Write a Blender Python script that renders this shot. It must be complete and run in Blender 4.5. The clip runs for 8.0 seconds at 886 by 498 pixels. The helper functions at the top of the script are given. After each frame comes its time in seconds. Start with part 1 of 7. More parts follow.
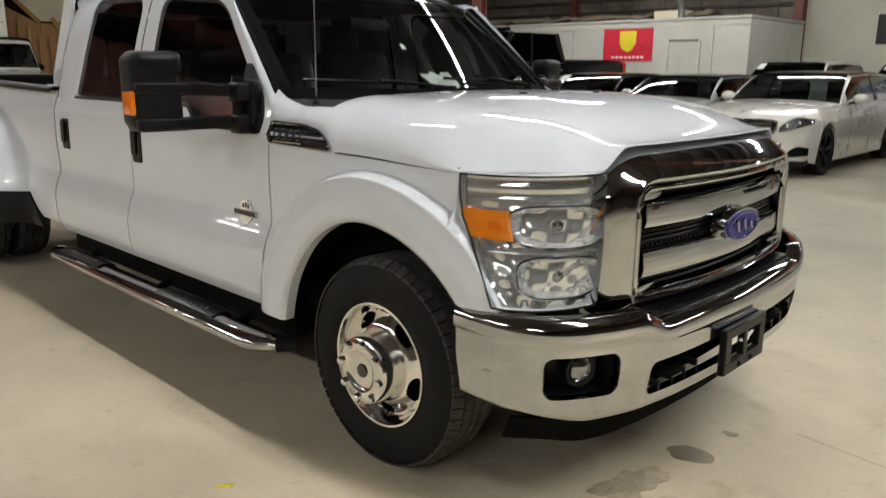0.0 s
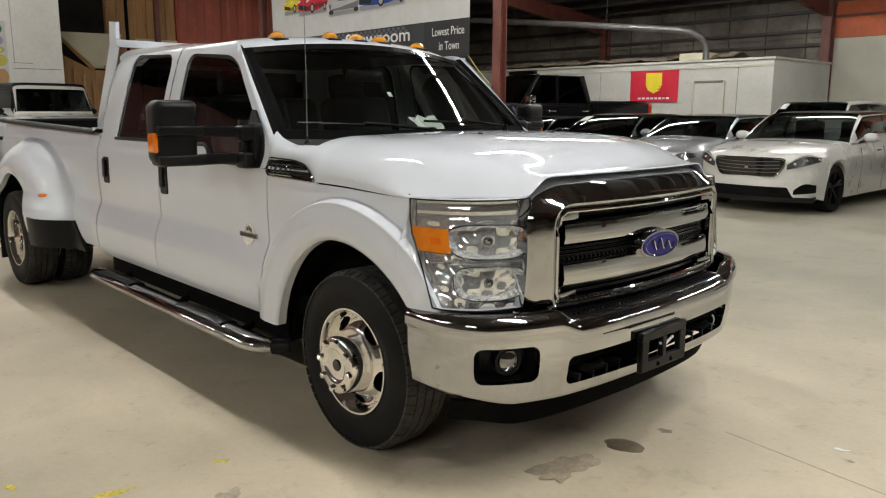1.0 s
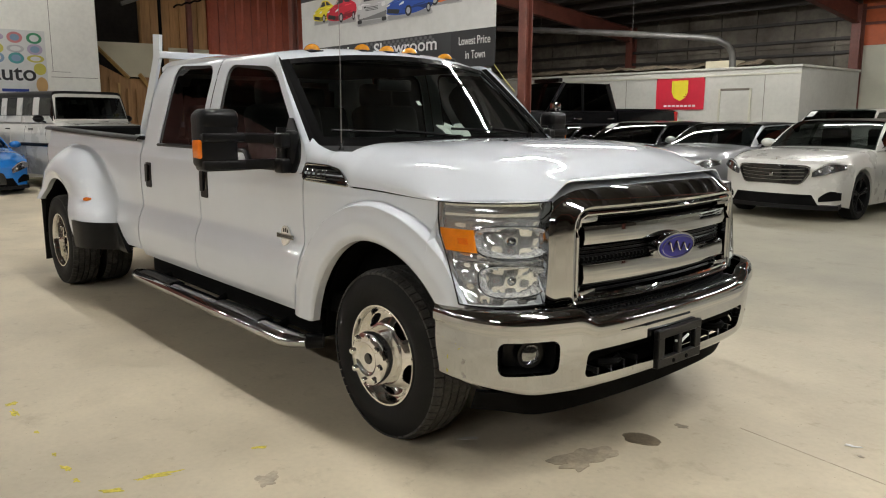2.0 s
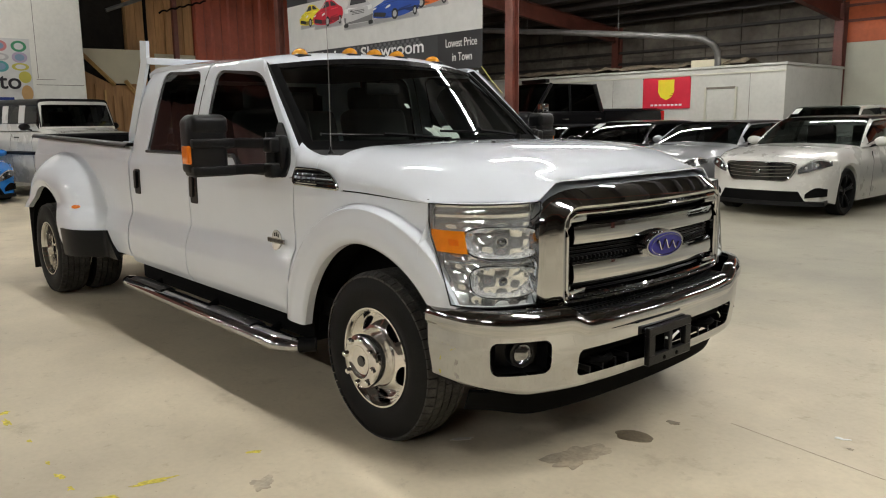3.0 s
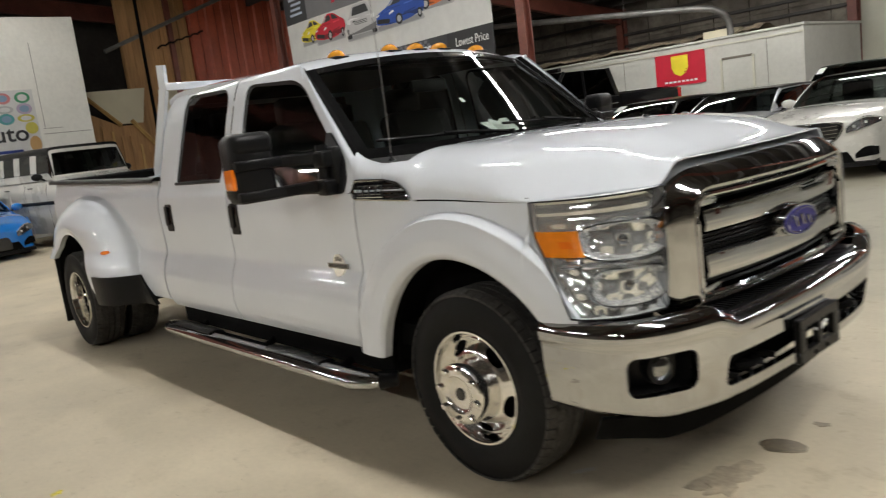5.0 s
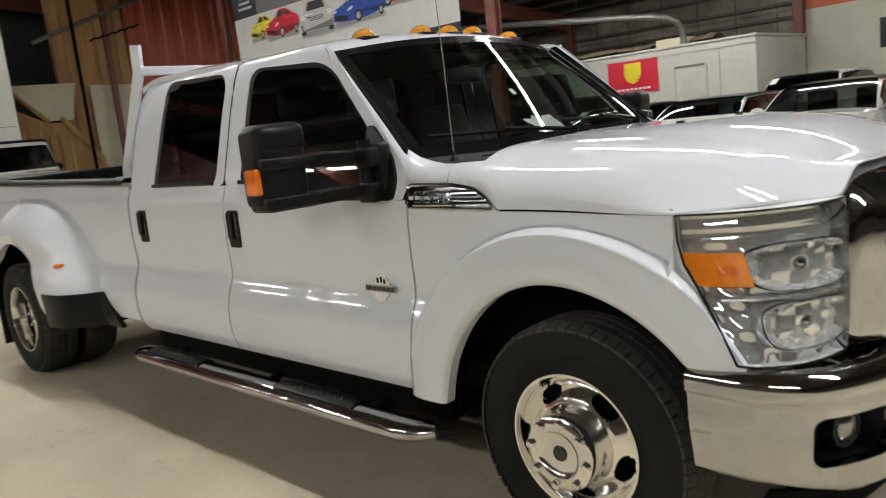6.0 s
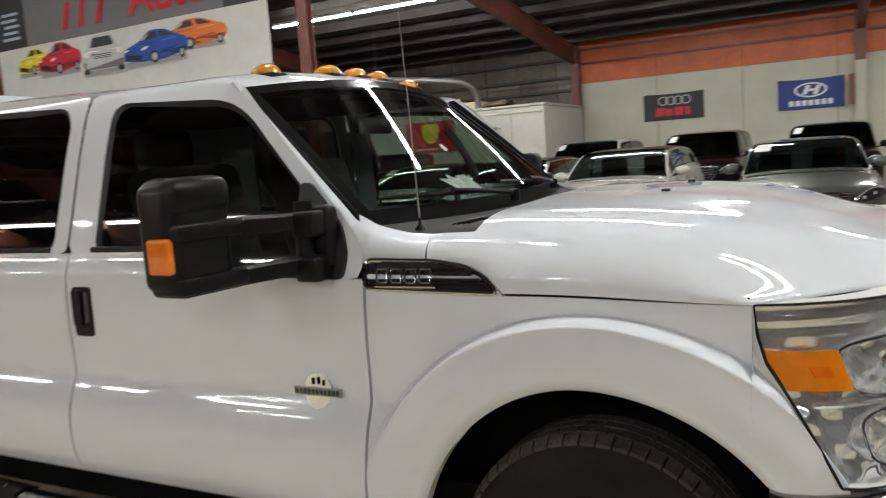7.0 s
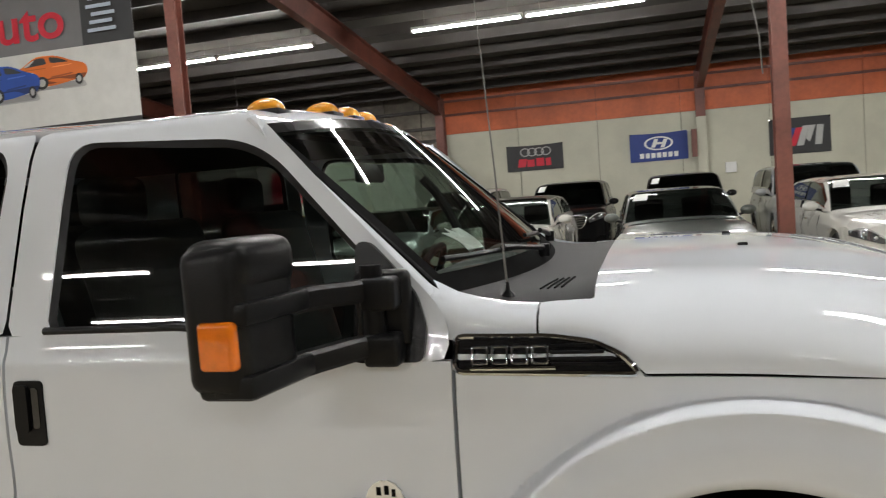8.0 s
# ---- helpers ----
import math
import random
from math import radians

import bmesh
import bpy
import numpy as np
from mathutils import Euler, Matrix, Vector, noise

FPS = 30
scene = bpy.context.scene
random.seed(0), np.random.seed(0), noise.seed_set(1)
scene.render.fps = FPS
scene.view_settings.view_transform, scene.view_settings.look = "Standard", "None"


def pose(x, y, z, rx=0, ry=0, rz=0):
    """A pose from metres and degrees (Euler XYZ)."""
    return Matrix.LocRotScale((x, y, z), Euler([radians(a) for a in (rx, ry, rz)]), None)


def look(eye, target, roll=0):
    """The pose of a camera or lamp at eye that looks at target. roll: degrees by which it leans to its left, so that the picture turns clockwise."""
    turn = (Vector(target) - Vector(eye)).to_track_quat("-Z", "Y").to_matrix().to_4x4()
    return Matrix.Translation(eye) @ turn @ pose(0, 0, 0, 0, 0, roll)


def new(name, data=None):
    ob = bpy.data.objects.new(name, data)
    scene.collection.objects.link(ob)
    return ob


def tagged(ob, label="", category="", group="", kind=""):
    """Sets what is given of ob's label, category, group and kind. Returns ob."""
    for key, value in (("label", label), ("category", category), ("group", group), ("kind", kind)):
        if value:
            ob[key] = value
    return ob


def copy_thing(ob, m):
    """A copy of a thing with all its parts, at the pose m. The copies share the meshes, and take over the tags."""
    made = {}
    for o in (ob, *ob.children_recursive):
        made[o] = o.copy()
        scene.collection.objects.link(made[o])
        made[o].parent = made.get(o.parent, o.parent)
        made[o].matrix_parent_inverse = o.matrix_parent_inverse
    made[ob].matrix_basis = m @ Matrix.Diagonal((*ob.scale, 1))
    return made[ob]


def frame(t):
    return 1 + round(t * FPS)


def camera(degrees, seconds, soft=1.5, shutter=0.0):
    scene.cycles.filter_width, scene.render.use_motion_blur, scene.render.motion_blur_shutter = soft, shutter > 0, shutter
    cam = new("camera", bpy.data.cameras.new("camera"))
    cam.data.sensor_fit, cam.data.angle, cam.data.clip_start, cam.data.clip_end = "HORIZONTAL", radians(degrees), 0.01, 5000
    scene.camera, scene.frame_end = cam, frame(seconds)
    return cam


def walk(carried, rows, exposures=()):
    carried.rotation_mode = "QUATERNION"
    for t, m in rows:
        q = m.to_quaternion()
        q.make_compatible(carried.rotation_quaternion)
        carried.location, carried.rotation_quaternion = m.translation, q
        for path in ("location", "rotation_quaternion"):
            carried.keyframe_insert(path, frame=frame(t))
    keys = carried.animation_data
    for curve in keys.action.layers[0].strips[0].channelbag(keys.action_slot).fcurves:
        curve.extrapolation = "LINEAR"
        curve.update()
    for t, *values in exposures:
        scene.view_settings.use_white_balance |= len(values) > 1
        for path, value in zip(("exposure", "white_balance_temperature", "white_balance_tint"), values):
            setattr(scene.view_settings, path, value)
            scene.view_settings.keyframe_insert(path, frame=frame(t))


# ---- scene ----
cam = camera(60.5, 8.0, soft=1.1, shutter=0.4)
PATH = [
    (0, (2.03, -2.695, 1.455), (0.679, -1.294, 0.995), 0.4),
    (0.2, (2.176, -2.708, 1.450), (0.795, -1.315, 1.060), 0.7),
    (0.5, (2.411, -2.74, 1.466), (0.988, -1.374, 1.134), 0.3),
    (0.8, (2.555, -2.787, 1.475), (1.122, -1.435, 1.136), 0.6),
    (1, (2.632, -2.836, 1.472), (1.191, -1.497, 1.113), 0.1),
    (1.5, (2.742, -2.934, 1.476), (1.252, -1.645, 1.13), 0.5),
    (3, (2.779, -2.984, 1.477), (1.308, -1.671, 1.142), -0.7),
    (3.5, (2.774, -2.979, 1.483), (1.306, -1.666, 1.136), -0.7),
    (4, (2.721, -2.978, 1.48), (1.261, -1.66, 1.116), -0.5),
    (4.5, (2.588, -2.943, 1.454), (1.139, -1.615, 1.085), -2.3),
    (4.7, (2.474, -2.914, 1.431), (1.023, -1.586, 1.071), -3.9),
    (5, (2.216, -2.905, 1.44), (0.717, -1.621, 1.122), -7.3),
    (5.2, (2.062, -2.919, 1.398), (0.549, -1.649, 1.083), -7.5),
    (6.3, (1.124, -2.834, 1.475), (-0.167, -1.337, 1.172), -6.0),
    (6.5, (0.936, -2.82, 1.484), (-0.284, -1.26, 1.207), -5.9),
    (6.7, (0.767, -2.808, 1.500), (-0.325, -1.152, 1.242), -4.9),
    (7, (0.589, -2.764, 1.515), (-0.32, -0.998, 1.281), -4.1),
    (7.2, (0.431, -2.689, 1.519), (-0.374, -0.870, 1.306), -4.2),
    (7.5, (0.18, -2.602, 1.55), (-0.48, -0.723, 1.37), -4.5),
    (7.8, (-0.020, -2.607, 1.562), (-0.612, -0.702, 1.413), -4.2),
    (8, (-0.128, -2.626, 1.565), (-0.665, -0.704, 1.431), -4.3),
]
walk(cam, [(t, look(eye, target, roll)) for t, eye, target, roll in PATH])

# ---- world and light ----
world = bpy.data.worlds.new("world")
scene.world = world
world.use_nodes = True
world.node_tree.nodes["Background"].inputs[0].default_value = (0.05, 0.055, 0.06, 1)
world.node_tree.nodes["Background"].inputs[1].default_value = 0.05
TUBE_POWER = 203.0
CEIL_S, CEIL_N, CEIL_RIDGE = 4.9, 4.9, 7.0      # ceiling height at the south wall, north wall and ridge
WALL_N, WALL_S, WALL_E, WALL_W, RIDGE_Y = 21.0, -19.0, 22.0, -23.0, 1.0
scene.view_settings.exposure = 0.0


def ceil_z(y):
    if y > RIDGE_Y:
        return CEIL_RIDGE + (CEIL_N - CEIL_RIDGE) * (y - RIDGE_Y) / (WALL_N - RIDGE_Y)
    return CEIL_RIDGE + (CEIL_S - CEIL_RIDGE) * (RIDGE_Y - y) / (RIDGE_Y - WALL_S)


# ---- materials ----
def shader(name, color, rough=0.5, metal=0.0, coat=0.0, var=0.0, scale=3.0, fine=0.0, fine_scale=60.0, bump=0.0, rough_var=0.0,
           second=None, spec=0.5, emit=0.0, coords="Object", stretch=(1, 1, 1), island=0.0):
    """A principled material with colour variation at two scales, fine relief and uneven gloss."""
    m = bpy.data.materials.new(name)
    m.use_nodes = True
    nt = m.node_tree
    p = nt.nodes["Principled BSDF"]
    p.inputs["Base Color"].default_value = (*color, 1)
    p.inputs["Roughness"].default_value = rough
    p.inputs["Metallic"].default_value = metal
    p.inputs["Coat Weight"].default_value = coat
    p.inputs["Coat Roughness"].default_value = 0.03
    p.inputs["Specular IOR Level"].default_value = spec
    if emit:
        p.inputs["Emission Color"].default_value = (*color, 1)
        p.inputs["Emission Strength"].default_value = emit
    if var or fine or bump or rough_var or second:
        tc = nt.nodes.new("ShaderNodeTexCoord")
        mp = nt.nodes.new("ShaderNodeMapping")
        mp.inputs["Scale"].default_value = stretch
        nt.links.new(tc.outputs[coords], mp.inputs[0])
        big = nt.nodes.new("ShaderNodeTexNoise")
        big.inputs["Scale"].default_value, big.inputs["Detail"].default_value, big.inputs["Roughness"].default_value = scale, 6, 0.62
        small = nt.nodes.new("ShaderNodeTexNoise")
        small.inputs["Scale"].default_value, small.inputs["Detail"].default_value = fine_scale, 3
        nt.links.new(mp.outputs[0], big.inputs["Vector"])
        nt.links.new(mp.outputs[0], small.inputs["Vector"])
        ramp = nt.nodes.new("ShaderNodeValToRGB")
        lo = second if second else tuple(c * (1 - var) for c in color)
        hi = tuple(min(1, c * (1 + var * 0.6)) for c in color)
        ramp.color_ramp.elements[0].position, ramp.color_ramp.elements[0].color = 0.32, (*lo, 1)
        ramp.color_ramp.elements[1].position, ramp.color_ramp.elements[1].color = 0.62, (*hi, 1)
        nt.links.new(big.outputs[0], ramp.inputs[0])
        mix = nt.nodes.new("ShaderNodeMix")
        mix.data_type, mix.blend_type = "RGBA", "MULTIPLY"
        mix.inputs["Factor"].default_value = fine
        nt.links.new(ramp.outputs[0], mix.inputs["A"])
        r2 = nt.nodes.new("ShaderNodeValToRGB")
        r2.color_ramp.elements[0].position, r2.color_ramp.elements[0].color = 0.3, (0.35, 0.35, 0.35, 1)
        r2.color_ramp.elements[1].position = 0.6
        nt.links.new(small.outputs[0], r2.inputs[0])
        nt.links.new(r2.outputs[0], mix.inputs["B"])
        out = mix.outputs["Result"]
        if island:
            info = nt.nodes.new("ShaderNodeObjectInfo")
            mr = nt.nodes.new("ShaderNodeMapRange")
            mr.inputs["To Min"].default_value, mr.inputs["To Max"].default_value = 1 - island, 1.0
            nt.links.new(info.outputs["Random"], mr.inputs[0])
            mul = nt.nodes.new("ShaderNodeMix")
            mul.data_type, mul.blend_type = "RGBA", "MULTIPLY"
            mul.inputs["Factor"].default_value = 1
            nt.links.new(out, mul.inputs["A"])
            nt.links.new(mr.outputs[0], mul.inputs["B"])
            out = mul.outputs["Result"]
        nt.links.new(out, p.inputs["Base Color"])
        if rough_var:
            rr = nt.nodes.new("ShaderNodeMapRange")
            rr.inputs["To Min"].default_value, rr.inputs["To Max"].default_value = max(0.02, rough - rough_var), min(1, rough + rough_var)
            nt.links.new(big.outputs[0], rr.inputs[0])
            nt.links.new(rr.outputs[0], p.inputs["Roughness"])
        if bump:
            b = nt.nodes.new("ShaderNodeBump")
            b.inputs["Strength"].default_value, b.inputs["Distance"].default_value = bump, 0.01
            nt.links.new(small.outputs[0], b.inputs["Height"])
            nt.links.new(b.outputs[0], p.inputs["Normal"])
    return m


def pane_shader(name, tint, rough=0.01, ior=1.5):
    """Thin glass: tinted see-through with mirror gloss by angle."""
    m = bpy.data.materials.new(name)
    m.use_nodes = True
    nt = m.node_tree
    nt.nodes.remove(nt.nodes["Principled BSDF"])
    tr, gl = nt.nodes.new("ShaderNodeBsdfTransparent"), nt.nodes.new("ShaderNodeBsdfGlossy")
    tr.inputs[0].default_value = (*tint, 1)
    gl.inputs["Roughness"].default_value = rough
    fr, mix = nt.nodes.new("ShaderNodeFresnel"), nt.nodes.new("ShaderNodeMixShader")
    fr.inputs[0].default_value = ior
    nt.links.new(fr.outputs[0], mix.inputs[0])
    nt.links.new(tr.outputs[0], mix.inputs[1])
    nt.links.new(gl.outputs[0], mix.inputs[2])
    nt.links.new(mix.outputs[0], nt.nodes["Material Output"].inputs[0])
    return m


M_WHITE = shader("truck_white_paint", (0.742, 0.775, 0.822), 0.6, coat=1.0, var=0.025, scale=1.2, spec=0.05)
M_CHROME = shader("chrome", (0.52, 0.53, 0.55), 0.03, 1.0, var=0.05, scale=4, rough_var=0.02)
M_ALU = shader("polished_aluminium", (0.86, 0.855, 0.84), 0.09, 1.0, var=0.06, scale=9, rough_var=0.04)
M_BLACK = shader("black_plastic", (0.006, 0.006, 0.0065), 0.36, spec=0.22, var=0.2, scale=6, fine=0.3, fine_scale=300, bump=0.08)
M_TRIM = shader("matt_black_trim", (0.012, 0.012, 0.013), 0.7, spec=0.2, var=0.2, scale=6, fine=0.3, fine_scale=300, bump=0.08)
M_GLOSSBLACK = shader("gloss_black", (0.008, 0.008, 0.009), 0.12, coat=0.5, var=0.2)
M_DARK = shader("underbody_black", (0.004, 0.004, 0.004), 0.9, spec=0.06, var=0.4, scale=5)
M_RUBBER = shader("tyre_rubber", (0.009, 0.0088, 0.0085), 0.66, spec=0.18, var=0.35, scale=5, fine=0.4, fine_scale=120, bump=0.1, rough_var=0.1)
M_TREAD = shader("tyre_tread", (0.055, 0.052, 0.048), 0.85, spec=0.3, var=0.4, scale=8, fine=0.5, fine_scale=90, bump=0.2)
M_GLASS = pane_shader("windscreen_glass", (0.62, 0.72, 0.65), 0.01, 1.6)
M_TINT = pane_shader("tinted_glass", (0.12, 0.115, 0.115))
M_FRONTGLASS = pane_shader("front_door_glass", (0.33, 0.39, 0.35))
M_CARGLASS = pane_shader("car_glass", (0.07, 0.085, 0.08))
M_LENS = pane_shader("clear_lens", (0.93, 0.95, 0.95), 0.02)
M_AMBER = shader("amber_lens", (0.82, 0.195, 0.007), 0.18, coat=0.8, var=0.12, scale=25)
M_TURN = shader("turn_signal_lens", (0.84, 0.27, 0.010), 0.18, coat=0.8, var=0.12, scale=25)
M_ROOFAMBER = shader("roof_amber_lens", (0.66, 0.27, 0.015), 0.22, coat=0.6, var=0.2, scale=40)
M_REFLECT = shader("lamp_reflector", (0.97, 0.97, 0.96), 0.05, 0.68, var=0.04, scale=20)
M_FACET = shader("faceted_reflector", (0.98, 0.98, 0.975), 0.06, 0.74, var=0.03, scale=20)
M_FOG = shader("fog_lamp_glass", (0.30, 0.31, 0.32), 0.12, 0.9, var=0.3, scale=30)
M_BLUE_OVAL = shader("badge_blue", (0.028, 0.024, 0.19), 0.4, coat=0.25, spec=0.25, var=0.15)
M_SEAT = shader("dark_grey_seat", (0.009, 0.009, 0.0095), 0.8, var=0.25, scale=8, fine=0.4, fine_scale=200, bump=0.2)
M_PAPER = shader("white_paper", (0.75, 0.76, 0.74), 0.7, var=0.06)


def floor_shader():
    m = shader("concrete_floor", (0.58, 0.505, 0.372), 0.56, var=0.20, scale=0.5, fine=0.08, fine_scale=35, bump=0.02, rough_var=0.16, spec=0.22, coords="Object")
    nt = m.node_tree
    p = nt.nodes["Principled BSDF"]
    src = p.inputs["Base Color"].links[0].from_socket
    tc = [n for n in nt.nodes if n.type == "TEX_COORD"][0]
    prev = src
    for sc, lo, hi, dark, detail in ((0.9, 0.55, 0.70, 0.86, 9), (2.6, 0.58, 0.70, 0.80, 8), (9.0, 0.60, 0.72, 0.82, 5), (40.0, 0.70, 0.76, 0.62, 2)):
        n = nt.nodes.new("ShaderNodeTexNoise")
        n.inputs["Scale"].default_value, n.inputs["Detail"].default_value, n.inputs["Roughness"].default_value = sc, detail, 0.7
        nt.links.new(tc.outputs["Object"], n.inputs["Vector"])
        r = nt.nodes.new("ShaderNodeValToRGB")
        r.color_ramp.elements[0].position, r.color_ramp.elements[0].color = lo, (1, 1, 1, 1)
        r.color_ramp.elements[1].position, r.color_ramp.elements[1].color = hi, (dark, dark * 0.98, dark * 0.95, 1)
        nt.links.new(n.outputs[0], r.inputs[0])
        mx = nt.nodes.new("ShaderNodeMix")
        mx.data_type, mx.blend_type = "RGBA", "MULTIPLY"
        mx.inputs["Factor"].default_value = 1
        nt.links.new(prev, mx.inputs["A"])
        nt.links.new(r.outputs[0], mx.inputs["B"])
        prev = mx.outputs["Result"]
    # greyer towards the parked cars, and darkened in colour for weaker light there, with an uneven border
    sep = nt.nodes.new("ShaderNodeSeparateXYZ")
    nt.links.new(tc.outputs["Object"], sep.inputs[0])
    wob = nt.nodes.new("ShaderNodeTexNoise")
    wob.inputs["Scale"].default_value, wob.inputs["Detail"].default_value = 0.6, 5
    nt.links.new(tc.outputs["Object"], wob.inputs["Vector"])
    add = nt.nodes.new("ShaderNodeMath")
    add.operation = "MULTIPLY_ADD"
    add.inputs[1].default_value = 5.0
    nt.links.new(wob.outputs[0], add.inputs[0])
    nt.links.new(sep.outputs["Y"], add.inputs[2])
    far_mask = nt.nodes.new("ShaderNodeMapRange")
    far_mask.interpolation_type = "SMOOTHSTEP"
    far_mask.inputs["From Min"].default_value, far_mask.inputs["From Max"].default_value = 2.5, 7.0
    nt.links.new(add.outputs[0], far_mask.inputs[0])
    dimmed = nt.nodes.new("ShaderNodeMix")
    dimmed.data_type, dimmed.blend_type = "RGBA", "MULTIPLY"
    dimmed.inputs["B"].default_value = (0.52, 0.555, 0.58, 1)
    nt.links.new(far_mask.outputs[0], dimmed.inputs["Factor"])
    nt.links.new(prev, dimmed.inputs["A"])
    nt.links.new(dimmed.outputs["Result"], p.inputs["Base Color"])
    return m


M_FLOOR = floor_shader()
M_STAIN = shader("oil_stain", (0.22, 0.175, 0.115), 0.35, var=0.3, scale=9, fine=0.4, fine_scale=60)
M_STAIN_PALE = shader("dry_stain", (0.42, 0.35, 0.25), 0.5, var=0.3, scale=9, fine=0.3, fine_scale=60)
M_YELLOW = shader("worn_yellow_paint", (0.70, 0.58, 0.05), 0.6, var=0.3, scale=20, fine=0.6, fine_scale=50)
M_WALL_PALE = shader("pale_wall_panel", (0.50, 0.49, 0.395), 0.6, var=0.10, scale=0.7, fine=0.03, fine_scale=12, rough_var=0.1)
M_WALL_WHITE = shader("white_painted_wall", (0.50, 0.495, 0.45), 0.6, var=0.10, scale=0.6, fine=0.10, fine_scale=10)
# near-black colour stands for the unlit space behind the stair
M_WALL_UNLIT = shader("unlit_west_wall", (0.035, 0.028, 0.022), 0.8, var=0.4, scale=1, fine=0.3, fine_scale=9)
M_PARTITION = shader("white_partition_paint", (0.78, 0.77, 0.71), 0.6, var=0.08, scale=0.6, fine=0.10, fine_scale=10)
M_WALL_GREY = shader("dirty_grey_panel", (0.165, 0.145, 0.115), 0.75, var=0.35, scale=0.8, fine=0.35, fine_scale=7, second=(0.07, 0.056, 0.042))
M_ORANGE = shader("orange_painted_panel", (0.54, 0.115, 0.034), 0.55, var=0.22, scale=0.9, fine=0.2, fine_scale=9)
M_RED_STEEL = shader("red_oxide_steel", (0.16, 0.048, 0.032), 0.5, var=0.25, scale=2, fine=0.3, fine_scale=20)
M_RED_SHEET = shader("red_corrugated_sheet", (0.42, 0.085, 0.04), 0.5, var=0.25, scale=1.1, fine=0.2, fine_scale=12)
M_BROWN_WOOD = shader("brown_plywood", (0.46, 0.25, 0.10), 0.65, var=0.35, scale=1.5, fine=0.35, fine_scale=18, stretch=(1, 1, 0.12))
M_PINE = shader("yellow_pine", (0.58, 0.36, 0.13), 0.6, var=0.22, scale=3, fine=0.3, fine_scale=30, stretch=(1, 1, 0.2))
M_CREAM = shader("cream_board", (0.60, 0.55, 0.40), 0.6, var=0.08, scale=1)
M_CEIL = shader("ceiling_lining", (0.078, 0.071, 0.062), 0.8, var=0.3, scale=0.6, fine=0.2, fine_scale=10)
M_PURLIN = shader("dark_purlin", (0.035, 0.029, 0.025), 0.6, var=0.3, scale=2)
M_PIPE = shader("galvanised_pipe", (0.20, 0.195, 0.185), 0.45, 0.6, var=0.25, scale=3)
M_TUBE = shader("lit_tube", (1.0, 0.985, 0.95), 0.4, emit=TUBE_POWER)
M_HOUSING = shader("white_enamel", (0.7, 0.7, 0.68), 0.4, var=0.05)
M_CLOTH = {}


def cloth(name, color):
    if name not in M_CLOTH:
        M_CLOTH[name] = shader("printed_" + name, color, 0.6, var=0.06, scale=4, fine=0.08, fine_scale=150)
    return M_CLOTH[name]


# ---- mesh helpers ----
def mesh_of(name, bm, material, smooth=True, angle=40.0):
    me = bpy.data.meshes.new(name)
    bm.normal_update()
    if smooth:
        for f in bm.faces:
            f.smooth = True
        for e in bm.edges:
            if len(e.link_faces) == 2 and e.calc_face_angle(0) > radians(angle):
                e.smooth = False
    bm.to_mesh(me)
    bm.free()
    me.materials.append(material)
    return me


def part(name, bm, material, parent, label="", smooth=True, angle=40.0):
    ob = new(name, mesh_of(name, bm, material, smooth, angle))
    ob.parent = parent
    return tagged(ob, label) if label else ob


def thing(name, m, label, category, group="", kind=""):
    ob = new(name)
    ob.matrix_world = m
    ob.empty_display_size = 0.2
    return tagged(ob, label, category, group, kind)


def single(name, bm, material, label, category, group="", kind="", smooth=True, m=None, angle=40.0):
    ob = new(name, mesh_of(name, bm, material, smooth, angle))
    if m is not None:
        ob.matrix_world = m
    return tagged(ob, label, category, group, kind)


def grid(fn, us, vs, bm=None, flip=False):
    bm = bm or bmesh.new()
    rows = [[bm.verts.new(fn(u, v)) for v in vs] for u in us]
    for a, b in zip(rows, rows[1:]):
        for i in range(len(vs) - 1):
            q = (a[i], b[i], b[i + 1], a[i + 1])
            try:
                bm.faces.new(q[::-1] if flip else q)
            except ValueError:
                pass
    return bm


def lin(a, b, n):
    return [a + (b - a) * i / (n - 1) for i in range(n)]


def solid(bm, thick, direction=None):
    """Gives an open sheet a thickness, along its normals or along one direction."""
    bm.normal_update()
    faces = list(bm.faces)
    vs = list(bm.verts)
    off = {}
    for v in vs:
        d = direction if direction else -v.normal
        off[v] = bm.verts.new(v.co + Vector(d) * thick)
    for f in faces:
        bm.faces.new([off[v] for v in reversed(f.verts)])
    for e in [e for e in bm.edges if len(e.link_faces) == 1 and e.verts[0] in off and e.verts[1] in off]:
        f = e.link_faces[0]
        a, b = e.verts
        for l in f.loops:
            if l.edge == e:
                a, b = l.vert, l.link_loop_next.vert
        bm.faces.new((b, a, off[a], off[b]))
    return bm


def block(bm, x0, x1, y0, y1, z0, z1, bevel=0.0, seg=2):
    r = bmesh.ops.create_cube(bm, size=1.0)
    vs = r["verts"]
    bmesh.ops.scale(bm, vec=(abs(x1 - x0), abs(y1 - y0), abs(z1 - z0)), verts=vs)
    bmesh.ops.translate(bm, vec=((x0 + x1) / 2, (y0 + y1) / 2, (z0 + z1) / 2), verts=vs)
    if bevel:
        es = list({e for v in vs for e in v.link_edges})
        bmesh.ops.bevel(bm, geom=es, offset=bevel, segments=seg, affect="EDGES", profile=0.5)
    return bm


def boxed(x0, x1, y0, y1, z0, z1, bevel=0.0, seg=2):
    return block(bmesh.new(), x0, x1, y0, y1, z0, z1, bevel, seg)


